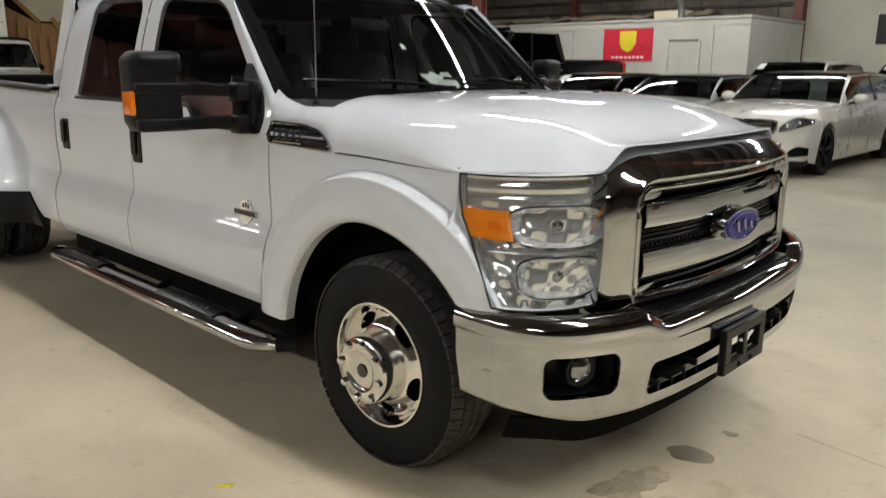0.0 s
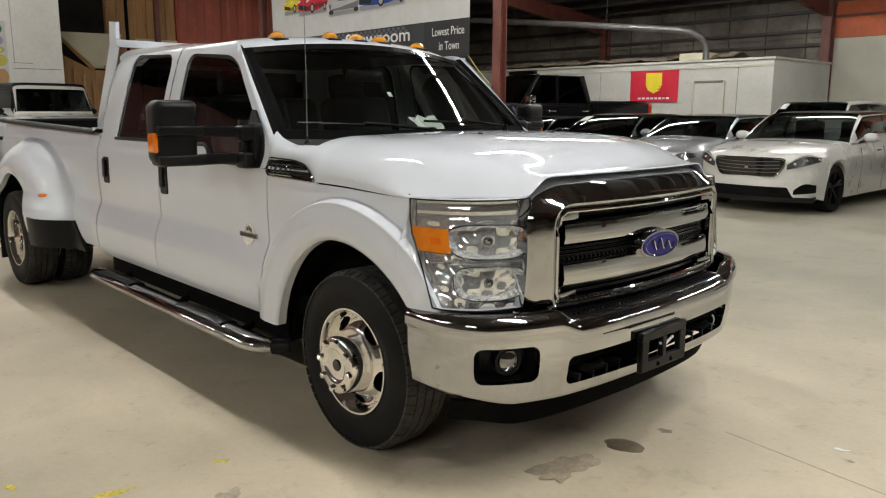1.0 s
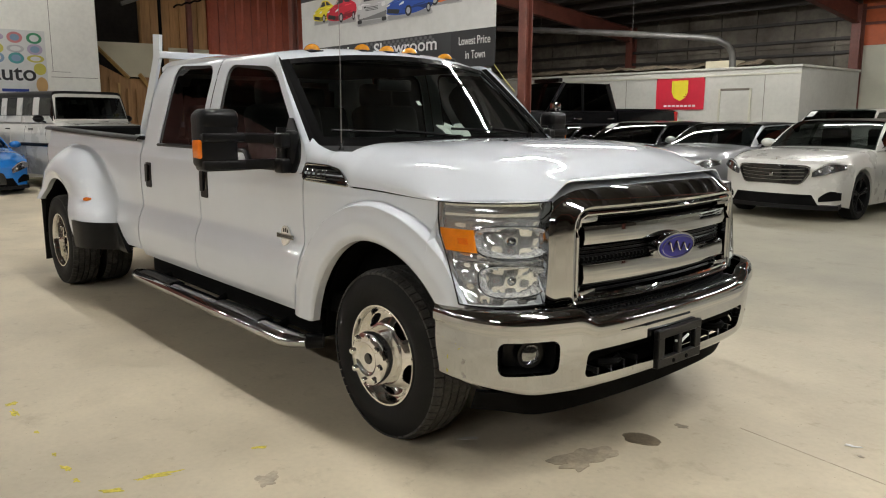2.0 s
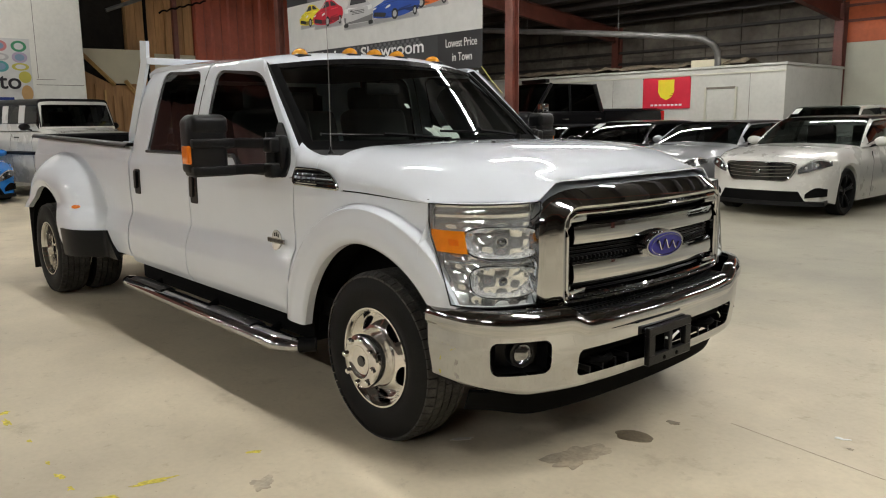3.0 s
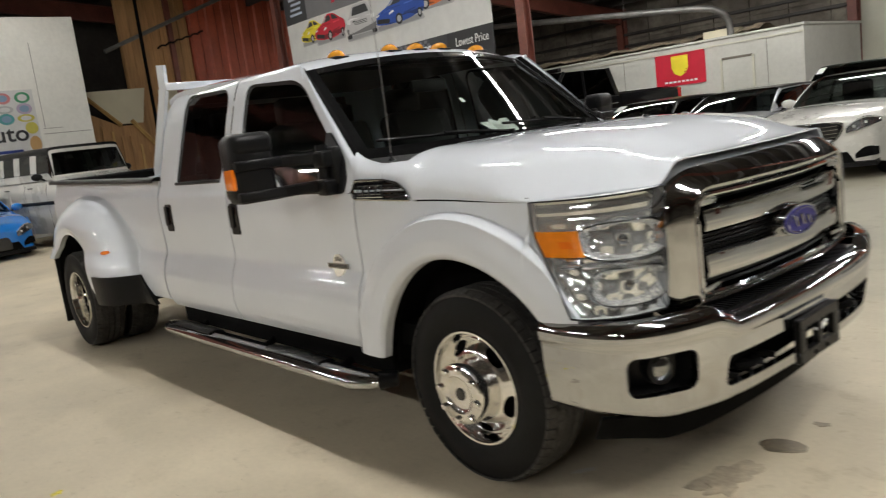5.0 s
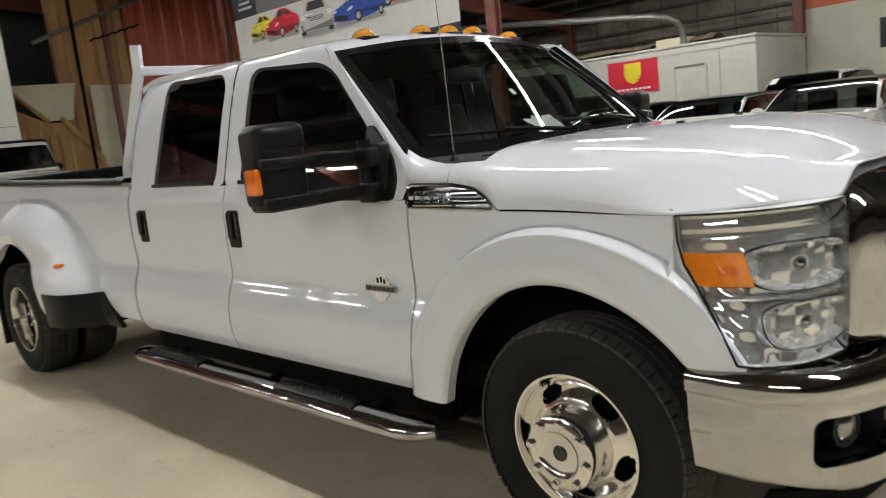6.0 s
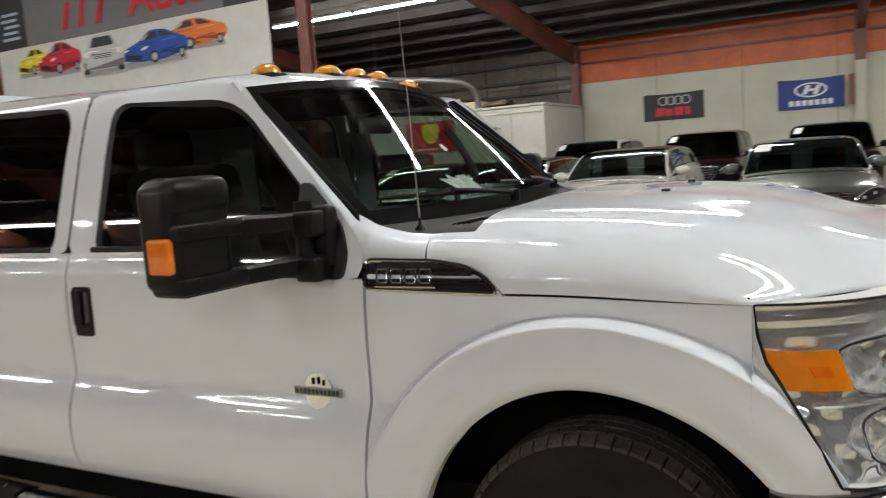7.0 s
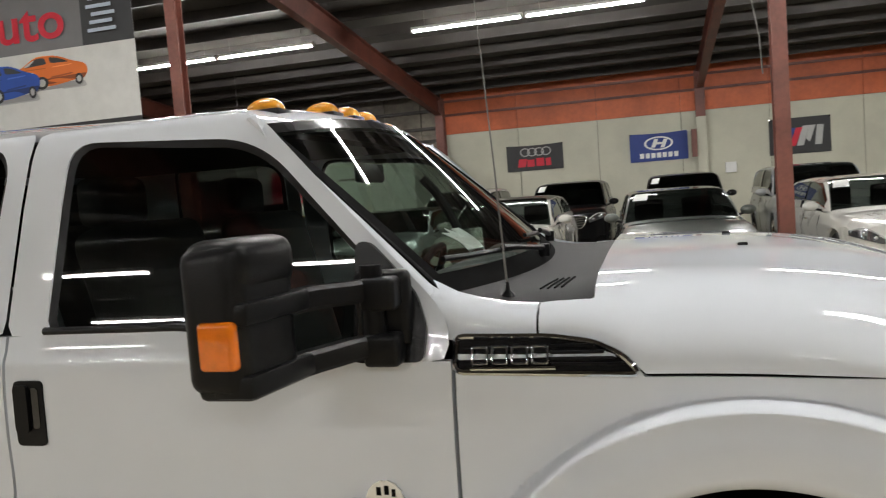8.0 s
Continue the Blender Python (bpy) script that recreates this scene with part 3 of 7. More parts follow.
    upper(vecs([(-2.855, BELT), (-1.857, BELT), (-1.815, 1.84), (-2.70, 1.86), (-2.81, 1.73)]),
          vecs([(-2.585, BELT + 0.008), (-1.93, BELT + 0.008), (-1.885, 1.80), (-2.50, 1.825)]), rear_door, M_TINT)
    upper(vecs([(-1.847, BELT), (-1.29, BELT), (-1.16, BELT - 0.08), (-0.592, BELT - 0.08), (-0.592, BELT), (-0.625, 1.33), (-1.085, 1.80), (-1.16, 1.832), (-1.805, 1.835)]),
          vecs([(-1.72, BELT + 0.008), (-1.29, BELT + 0.008), (-1.16, BELT - 0.072), (-0.71, BELT - 0.072), (-0.73, 1.37), (-1.095, 1.755), (-1.685, 1.795)]), front_door, M_FRONTGLASS)
    # handles: a dark recess with an upright grip
    for door, hx in ((front_door, -1.765), (rear_door, -2.705)):
        hz = 1.072
        def on(u, v, d=0.0, hx=hx, hz=hz):
            return (hx + u, s * (flank(hx + u, hz + v) + d), hz + v)
        bezel = plate(rounded([(-0.047, -0.088), (0.047, -0.088), (0.047, 0.088), (-0.047, 0.088)], 0.016), lambda u, v: on(u, v, 0.006), 0.02, (0, -s, 0))
        handle = part("door_handle", bezel, M_BLACK, door, "black plastic door handle", angle=30)
        grip = plate(rounded([(-0.04, -0.05), (0.004, -0.05), (0.004, 0.078), (-0.04, 0.078)], 0.012), lambda u, v: on(u, v, 0.016), 0.014, (0, -s, 0))
        part("grip", grip, M_BLACK, handle, angle=30)
        part("recess", plate(rounded([(0.008, -0.04), (0.034, -0.04), (0.034, 0.07), (0.008, 0.07)], 0.01), lambda u, v: on(u, v, 0.0075), 0.002, (0, -s, 0)), M_GLOSSBLACK, handle)
    # wheel-arch liners
    for cx, r, y1 in ((AX_F, 0.505, 1.05), (AX_R, 0.525, 1.22)):
        ln = grid(lambda a, y, cx=cx, r=r: (cx + r * math.cos(a) * 1.05, s * y, 0.42 + r * math.sin(a) * 1.05), lin(0.0, math.pi, 25), lin(0.35, y1 - (0.11 if cx == AX_F else 0.06), 4))
        part("arch_liner", solid(ln, 0.01), M_DARK, truck)
    # fender vent with chrome edge and louvres
    def vent_pt(u, v, d=0.0):
        return (u, s * (flank(u, v) + d), v)
    vo = [(-0.577, 1.172), (-0.17, 1.163), (-0.205, 1.205), (-0.265, 1.232), (-0.36, 1.246), (-0.575, 1.25)]
    vent = part("fender_vent", plate(rounded(vo, 0.02), lambda u, v: vent_pt(u, v, 0.004), 0.03, (0, -s, 0)), M_GLOSSBLACK, truck, "gloss black fender vent with chrome edge", angle=25)
    rim = rounded(vo, 0.02)
    part("chrome_edge", pipe([vent_pt(u, v, 0.006) for u, v in rim + rim[:1]], 0.007, 6, caps=False), M_CHROME, vent, "chrome edging")
    for k in range(4):
        z = 1.186 + 0.013 * k
        part("louvre", pipe([vent_pt(u, z, 0.006) for u in lin(-0.36, -0.205 - 0.02 * k, 5)], 0.004, 6), M_BLACK, vent)
    # model plate: bars in place of the product name
    for k in range(4):
        x0 = -0.535 + 0.045 * k
        lo = rounded([(x0, 1.190), (x0 + 0.034, 1.190), (x0 + 0.034, 1.226), (x0, 1.226)], 0.006)
        part("letter_bar", pipe([vent_pt(u, v, 0.010) for u, v in lo + lo[:1]], 0.0032, 6, caps=False), M_FOG, vent, "chrome letter shape")
    part("letter_rail", pipe([vent_pt(u, 1.18, 0.01) for u in lin(-0.54, -0.35, 4)], 0.005, 6), M_CHROME, vent)
    # engine badge on the front door
    bx, bz = -0.77, 0.862
    badge = part("engine_badge", plate([(bx + 0.047 * math.cos(a) * (1 + 0.04 * (i % 2)), bz + 0.052 * math.sin(a) * (1 + 0.04 * (i % 2))) for i, a in enumerate(lin(0, 2 * math.pi, 33)[:-1])],
                 lambda u, v: vent_pt(u, v, 0.008), 0.01, (0, -s, 0)), M_REFLECT, front_door, "chrome gear-shaped engine badge", angle=25)
    part("badge_bar", plate(rounded([(bx - 0.085, bz - 0.016), (bx + 0.085, bz - 0.016), (bx + 0.085, bz + 0.009), (bx - 0.085, bz + 0.009)], 0.004), lambda u, v: vent_pt(u, v, 0.013), 0.006, (0, -s, 0)), M_FOG, badge)
    for k in range(11):
        u0 = bx - 0.079 + k * 0.0146
        part("letter_bar", plate([(u0, bz - 0.011), (u0 + 0.010, bz - 0.011), (u0 + 0.010, bz + 0.004), (u0, bz + 0.004)], lambda u, v: vent_pt(u, v, 0.0145), 0.002, (0, -s, 0)), M_GLOSSBLACK, badge)
    for k, (u0, v0, w0, h0) in enumerate(((-0.02, 0.018, 0.012, 0.02), (0.0, 0.02, 0.012, 0.022), (0.018, 0.016, 0.01, 0.018), (-0.016, -0.042, 0.03, 0.014))):
        part("relief", plate([(bx + u0, bz + v0), (bx + u0 + w0, bz + v0), (bx + u0 + w0, bz + v0 + h0), (bx + u0, bz + v0 + h0)], lambda u, v: vent_pt(u, v, 0.0095), 0.002, (0, -s, 0)), M_DARK, badge)

    # tow mirror on two arms
    def my(y):
        return s * y
    head = bmesh.new()
    block(head, -0.975, -0.845, 1.195 * s, 1.392 * s, 1.214, 1.512, 0.035, 4)
    for v in head.verts:
        v.co.x += -0.03 * (abs(v.co.y) - 1.185) / 0.215
        if v.co.x < -0.95:
            v.co.z += (1.385 - v.co.z) * 0.03
    mirror = part("side_mirror", head, M_BLACK, truck, "large black plastic tow mirror", angle=30)
    upc = boxed(-0.97, -0.838, 1.190 * s, 1.386 * s, 1.412, 1.518, 0.036, 4)
    for v in upc.verts:
        v.co.x += -0.03 * (abs(v.co.y) - 1.185) / 0.215
    part("upper_cap", upc, M_BLACK, mirror, angle=30)
    lr = boxed(-0.96, -0.836, 1.165 * s, 1.38 * s, 1.208, 1.258, 0.018, 3)
    for v in lr.verts:
        v.co.x += -0.03 * (abs(v.co.y) - 1.185) / 0.215
    part("lower_rib", lr, M_BLACK, mirror, angle=30)
    for zb_ in (1.236, 1.374):
        fb = boxed(-0.92, -0.833, 1.17 * s, 1.384 * s, zb_ - 0.021, zb_ + 0.024, 0.008, 2)
        for v in fb.verts:
            v.co.x += -0.03 * (abs(v.co.y) - 1.185) / 0.215
        part("arm_band", fb, M_BLACK, mirror, angle=30)
    part("mirror_glass", boxed(-0.985, -0.965, 1.215 * s, 1.35 * s, 1.24, 1.485, 0.008), M_CHROME, mirror, "mirror glass")
    am = boxed(-0.932, -0.856, 1.35 * s, 1.401 * s, 1.272, 1.366, 0.010, 3)
    for v in am.verts:
        v.co.x += -0.03 * (abs(v.co.y) - 1.185) / 0.215
    amb = part("marker_lamp", am, M_AMBER, mirror, "amber marker lamp", angle=30)
    for z, dz in ((1.236, 0.004), (1.372, -0.004)):
        arm = bmesh.new()
        spine = [(-0.735, 0.985, z + dz), (-0.79, 1.06, z + dz), (-0.84, 1.14, z), (-0.885, 1.24, z - 0.003)]
        rings = []
        for x, y, zz in spine:
            rings.append([arm.verts.new((x + 0.8 * u, (y + 0.5 * u) * s, zz + v)) for u, v in ((-0.018, -0.024), (0.015, -0.024), (0.02, -0.016), (0.02, 0.018), (0.014, 0.027), (-0.018, 0.027))])
        for r0, r1 in zip(rings, rings[1:]):
            for i in range(6):
                arm.faces.new((r0[i], r0[(i + 1) % 6], r1[(i + 1) % 6], r1[i]))
        arm.faces.new(rings[0])
        arm.faces.new(rings[-1])
        bmesh.ops.recalc_face_normals(arm, faces=arm.faces)
        part("mirror_arm", arm, M_BLACK, mirror, angle=30)
        part("arm_collar", boxed(-0.775, -0.69, 0.975 * s, 1.05 * s, z + dz - 0.045, z + dz + 0.03, 0.012, 3), M_BLACK, mirror, angle=30)
    part("hinge_post", pipe([(-0.755, 1.012 * s, 1.215), (-0.755, 1.008 * s, 1.425)], [0.03, 0.026], 12), M_BLACK, mirror)
    sail = plate(rounded([(-0.82, 1.196), (-0.648, 1.196), (-0.642, 1.27), (-0.665, 1.345), (-0.715, 1.405), (-0.785, 1.475), (-0.82, 1.475)], 0.02), lambda u, v: (u, s * (flank(u, v) + 0.012), v), 0.03, (0, -s, 0))
    part("mirror_base", sail, M_BLACK, mirror, angle=30)
    part("mounting_foot", boxed(-0.81, -0.675, 0.945 * s, 1.0 * s, 1.23, 1.41, 0.02, 3), M_BLACK, mirror, angle=30)

    # rear flare marker, guard and mud flap
    part("flare_marker", plate([(-3.62 + 0.045 * math.cos(a), 0.835 + 0.014 * math.sin(a)) for a in lin(0, 2 * math.pi, 17)[:-1]], lambda u, v: (u, s * (flank(u, v) + 0.007), v), 0.02, (0, -s, 0)), M_AMBER, truck, "small amber flare marker")
    def guard(k, v):
        z = 0.455 + 0.21 * v
        x0, x1 = -3.71 - 0.03 * v, -3.10 - 0.20 * v
        x = x0 + (x1 - x0) * k
        return (x, s * (flank(x, max(z, 0.58)) + 0.016 - 0.03 * max(0.0, 0.2 - v)), z)
    part("rock_guard", solid(grid(guard, lin(0, 1, 16), lin(0, 1, 7), flip=s > 0), 0.03), M_BLACK, truck, "black plastic rock guard")
    part("guard_return", boxed(-3.84, -3.30, 0.70 * s, 1.02 * s, 0.46, 0.50, 0.008), M_BLACK, truck)
    part("mud_flap", boxed(-4.995, -4.98, 0.72 * s, 1.175 * s, 0.16, 0.77, 0.004), M_BLACK, truck, "black rubber mud flap")

    # chrome step tube with two tread pads and brackets
    tube_pts = [(-2.86, 1.02 * s, 0.345), (-2.82, 1.055 * s, 0.345), (-2.74, 1.07 * s, 0.345), (-1.6, 1.07 * s, 0.345), (-0.64, 1.07 * s, 0.345), (-0.575, 1.055 * s, 0.345), (-0.53, 1.02 * s, 0.345)]
    step = part("running_board", pipe(tube_pts, [0.035, 0.06, 0.07, 0.07, 0.07, 0.06, 0.05], 20, squash=0.66), M_CHROME, truck, "chrome oval step bar")
    part("end_cap", pipe([(-0.535, 1.025 * s, 0.345), (-0.48, 0.96 * s, 0.345)], [0.050, 0.045], 14, squash=0.8), M_BLACK, step, "black end cap")
    for px in (-2.40, -1.18):
        def on_tube(x, a, d=0.002):
            return (x, s * (1.07 - (0.07 + d) * math.cos(a)), 0.345 + (0.0462 + d) * math.sin(a))
        pad = part("tread_pad", solid(grid(lambda x, a: on_tube(x, a, 0.006 * min(1.0, 12 * (0.27 - abs(x - px)))), [px - 0.27, px - 0.25] + lin(px - 0.22, px + 0.22, 9) + [px + 0.25, px + 0.27], lin(0.6, 2.2, 7), flip=s > 0), 0.008), M_BLACK, step, "ribbed black step pad")
        for k in range(8):
            x0 = px - 0.16 + 0.045 * k
            part("rib", pipe([on_tube(x0 + 0.05 * (a - 1.2), a, 0.008) for a in lin(0.6, 1.85, 6)], 0.007, 6), M_FOG, pad)
    for px in (-2.5, -1.62, -0.85):
        part("bracket", pipe([(px, 0.78 * s, 0.50), (px, 0.90 * s, 0.40), (px, 1.02 * s, 0.345)], 0.022, 8), M_DARK, step)
    # bed rail cap
    rail = grid(lambda x, k: (x, s * (0.962 + 0.027 * math.cos(k) * 1.4), bed_top(x) - 0.002 + 0.024 * math.sin(k)), lin(-5.36, -2.88, 30), lin(-0.2, math.pi + 0.2, 9), flip=s < 0)
    part("bed_rail_cap", solid(rail, 0.006), M_BLACK, truck, "black plastic bed rail cap")
    inner_wall = boxed(-5.35, -2.9, 0.88 * s, 0.91 * s, 0.78, 1.318)
    for v in inner_wall.verts:
        v.co.z += bed_top(v.co.x) - 1.314
    part("bed_inner_wall", inner_wall, M_DARK, truck)
    inner_rail = boxed(-5.35, -2.9, 0.895 * s, 0.945 * s, 1.29, 1.322, 0.006)
    for v in inner_rail.verts:
        v.co.z += bed_top(v.co.x) - 1.318
    part("bed_inner_rail", inner_rail, M_BLACK, truck)
    # headache rack post
    rp = pipe([(-2.99, 0.90 * s, 1.33), (-2.98, 0.90 * s, 1.40), (-2.73, 0.885 * s, 1.83), (-2.685, 0.885 * s, 1.90), (-2.67, 0.885 * s, 2.045)], 0.033, 4, squash=0.8)
    part("rack_post", rp, M_WHITE, truck, "white headache rack post", angle=30)
    part("rack_foot", boxed(-3.06, -2.93, 0.85 * s, 0.95 * s, 1.335, 1.35, 0.004), M_WHITE, truck)

# roof, rear wall, floor of the cab
def roof_z(y):
    return 1.836 + 0.060 * (1 - (abs(y) / 0.80) ** 3.0)


def roof_line(y):
    """Where the roof meets the top of the windscreen: x, z."""
    u = max(-1.06, min(1.06, y / 0.787))
    return -1.135 + 0.090 * (1 - abs(u) ** 2.0) - 0.012, 1.785 + 0.055 * (1 - u * u) + 0.004


def roof_pt(x, y):
    x0, z0 = roof_line(y)
    k = max(0.0, min(1.0, (x0 - x) / 0.24))
    r = max(0.0, min(1.0, (x + 2.84) / 0.22))
    z = z0 + (roof_z(y) - z0) * (1 - (1 - k) ** 2.2)
    return (x, y, z + 0.03 * smooth01((-1.5 - x) / 1.1) - 0.035 * (1 - r) ** 2)


RY = [0.8, 0.796, 0.785, 0.765, 0.735, 0.69, 0.62, 0.52, 0.4, 0.26, 0.12]
rb = grid(lambda t, y: roof_pt(roof_line(y)[0] + (-2.84 - roof_line(y)[0]) * t, y), [0, 0.01, 0.02, 0.035, 0.05, 0.07, 0.09, 0.115, 0.14, 0.17] + lin(0.2, 1, 26), [-v for v in RY] + [0.0] + RY[::-1])
part("roof", solid(rb, 0.03, (0, 0, -1)), M_WHITE, truck)
part("cab_back", boxed(-2.855, -2.825, -0.94, 0.94, 0.5, 1.32, 0.01), M_WHITE, truck)
for s in (-1, 1):
    part("cab_rear_pillar", grid(lambda z, k: (-2.80 - 0.05 * math.sin(k * 1.4) - 0.0 * z + (0.06 * smooth01((z - 1.6) / 0.25)), s * (flank(-2.8, z) - 0.30 * (1 - math.cos(k * 1.4))), z), lin(1.26, 1.868, 14), lin(0, 1, 8), flip=s < 0), M_WHITE, truck)
part("rear_window", boxed(-2.835, -2.828, -0.66, 0.66, 1.30, 1.76), M_TINT, truck, "tinted rear window").visible_shadow = False
part("rear_header", boxed(-2.84, -2.80, -0.72, 0.72, 1.76, 1.866, 0.01), M_WHITE, truck)
part("cab_floor", boxed(-2.8, 0.3, -0.92, 0.92, 0.50, 0.60), M_DARK, truck)
# five roof marker lamps
for y in (-0.52, -0.185, 0.0, 0.185, 0.52):
    x0 = roof_line(y)[0] - 0.135
    z0 = roof_pt(x0, y)[2] - 0.006
    lamp = bmesh.new()
    bmesh.ops.create_uvsphere(lamp, u_segments=16, v_segments=10, radius=1.0)
    for v in lamp.verts:
        v.co.z = max(v.co.z, -0.1)
        v.co.x *= 0.075 if v.co.x < 0 else 0.055
        v.co.y *= 0.043
        v.co.z *= 0.042
    cl = part("roof_lamp", shift(lamp, Matrix.Translation((x0, y, z0))), M_ROOFAMBER, truck, "amber roof marker lamp")
    part("lamp_base", boxed(x0 - 0.075, x0 + 0.055, y - 0.045, y + 0.045, z0 - 0.015, z0 + 0.004, 0.004), M_BLACK, cl)

# windscreen between the pillars
def screen(u, t, d=0.0):
    """u across from -1 to 1, t from the cowl to the roof."""
    yb, yt = 0.892, 0.787
    y = u * (yb + (yt - yb) * t)
    x = (-0.635 + (-1.135 + 0.635) * t) + (0.130 * (1 - t) + 0.090 * t) * (1 - abs(u) ** 2.0) + 0.004 * 4 * t * (1 - t)
    z = 1.352 + (1.785 - 1.352) * t + 0.055 * t * (1 - u * u) - 0.015 * (1 - t) * (1 - u * u) + 0.003 * 4 * t * (1 - t)
    n = Vector((0.66, 0.25 * u, 0.72)).normalized() * d
    return (x + n.x, y + n.y, z + n.z)


def band(us, ts, d=0.0):
    return grid(lambda u, t: screen(u, t, d), us, ts)


ws = part("windscreen", band(lin(-0.965, 0.965, 25), lin(0.03, 0.97, 12)), M_GLASS, truck, "large clear windscreen")
ws.visible_shadow = False
part("screen_border_top", solid(band(lin(-1, 1, 25), [0.955, 0.985, 1.02], 0.002), 0.012), M_GLOSSBLACK, ws)
part("screen_border_base", solid(band(lin(-1, 1, 25), [-0.06, 0.0, 0.06], 0.002), 0.012), M_DARK, ws)
for s in (-1, 1):
    part("screen_border_side", solid(band(sorted([s * 0.935, s * 0.97, s * 1.0]), lin(-0.05, 1.02, 14), 0.003), 0.012), M_DARK, ws)
    # white A pillar from the fender to the roof
    def pillar(t, k, s=s):
        a = Vector(screen(s * 0.995, t, 0.004))
        z = a.z - 0.004
        xd = -0.625 - 0.979 * max(0.0, z - 1.33)
        b = Vector((xd - 0.012, s * (flank(xd, min(z, 1.84)) - 0.004), z))
        mid = a.lerp(b, 0.5) + Vector((0.010, s * 0.018, 0.012))
        return a * (1 - k) ** 2 + mid * 2 * k * (1 - k) + b * k * k
    post = part("a_pillar", solid(grid(lambda t, k: pillar(t, k), lin(-0.03, 1.06, 18), lin(0, 1, 8), flip=s > 0), 0.02), M_WHITE, truck)
    part("pillar_edge", solid(grid(lambda t, k: pillar(t, k) + Vector((0.003, s * 0.002, 0.004)), lin(-0.03, 1.03, 18), lin(-0.03, 0.36, 4), flip=s > 0), 0.008), M_DARK, post, "black screen edge")
    part("pillar_trim", solid(grid(lambda t, k: pillar(t, k) + Vector((-0.022, -s * 0.022, -0.018)), lin(-0.02, 1.03, 12), lin(0, 0.9, 4), flip=s > 0), 0.006), M_SEAT, post)

# hood with a raised middle and overlapping sides; n runs across from -1 to 1
def hood_front(n):
    a = abs(n) * 0.94
    if a < 0.70:
        return 0.815 - 0.05 * (a / 0.7) ** 2
    return 0.765 - 0.335 * ((a - 0.70) / 0.24) ** 1.15


def hood_rear(n):
    a = abs(n) * 0.94
    return -0.265 - 0.12 * smooth01((a - 0.872) / 0.022)


def hood_z(x, n):
    a = abs(n) * 0.94
    mid = 1.366 - 0.142 * (max(0.0, x) / 0.82) ** 2.3
    sh = mid - 0.010 - 0.026 * smooth01((x + 0.265) / 0.8)
    k = smooth01((a - 0.28) / 0.48)
    z = mid * (1 - k) + sh * k - 0.006 * (a / 0.5) ** 2 * (1 - k)
    edge = hood_edge(x) + 0.001
    j = min(1.0, max(0.0, (a - 0.60) / 0.34))
    z = z + (edge - z) * (1 - math.sqrt(max(0.0, 1 - j ** 2.5)))
    lip = 1.228 - 0.076 * smooth01((a - 0.58) / 0.14) - 0.004 * smooth01((a - 0.74) / 0.2)
    k = max(0.0, min(1.0, (x - hood_front(n) + 0.42) / 0.42)) ** 2.6
    return z + (lip - z) * k


def hood_pt(t, n):
    x = hood_rear(n) + (hood_front(n) - hood_rear(n)) * t
    return (x, n * (flank(x, hood_edge(x)) + 0.003), hood_z(x, n))


HN = lin(0, 0.64, 17) + lin(0.66, 0.915, 11) + [0.925, 0.9305, 0.9365, 0.943, 0.949, 0.956, 0.97, 0.98, 0.988, 0.994, 0.998, 1.0]
hb = grid(hood_pt, lin(0, 0.86, 26) + [0.89, 0.92, 0.95, 0.975, 0.99, 1.0], sorted({v for a in HN for v in (a, -a)}))
hood = part("hood", solid(hb, 0.006, (0, 0, -1)), M_WHITE, truck, angle=50)
for y in (-0.26, 0.262):
    nz = boxed(0.105, 0.133, y - 0.009, y + 0.009, hood_z(0.12, y) - 0.006, hood_z(0.12, y) + 0.009, 0.004)
    part("washer_jet", nz, M_BLACK, hood, "black washer jet")
# engine bay filler under the hood and inside the nose
part("bay_wall", boxed(-0.55, 0.62, -0.80, 0.80, 0.55, 1.14), M_DARK, truck)
# dark bar for the shade in the gap below the hood's edge, and the body corner between hood and screen pillar
CORNER_Y = [(-0.65, 0.892), (-0.60, 0.895), (-0.50, 0.899), (-0.39, 0.906)]
CORNER_Z = [(-0.65, 1.376), (-0.625, 1.364), (-0.58, 1.341), (-0.52, 1.325), (-0.46, 1.314), (-0.39, 1.310)]
for s in (-1, 1):
    part("hood_gap_shade", pipe([(x, s * (flank(x, hood_edge(x)) - 0.016), hood_edge(x) - 0.007) for x in lin(-0.18, 0.425, 18)], 0.013, 6), M_DARK, hood)
    def corner(x, k):
        yi, zi = straight_at(CORNER_Y, x), straight_at(CORNER_Z, x)
        yo, zo = flank(x, 1.254) + 0.002 - 0.008 * smooth01((-0.582 - x) / 0.01), 1.252
        a, b, c = Vector((yi, zi)), Vector((yo - 0.004, zi - 0.012)), Vector((yo, zo))
        p = a * (1 - k) ** 2 + b * 2 * k * (1 - k) + c * k * k
        return (x, s * p.x, p.y)
    part("cowl_corner", solid(grid(corner, lin(-0.65, -0.391, 20), lin(0, 1, 12), flip=s < 0), 0.012, (0, 0, -1)), M_WHITE, truck)

# cowl panel, wipers, aerial
def cowl_pt(u, t):
    y = u * 0.905
    n = y / 0.975
    xh = -0.235
    xs, ys, zs = screen(max(-1.0, min(1.0, y / 0.892)), -0.02)
    zh = hood_z(-0.265, n) - 0.016
    return (xh + (xs - xh) * t, y, zh + (zs - 0.006 - zh) * t - 0.014 * math.sin(t * math.pi))


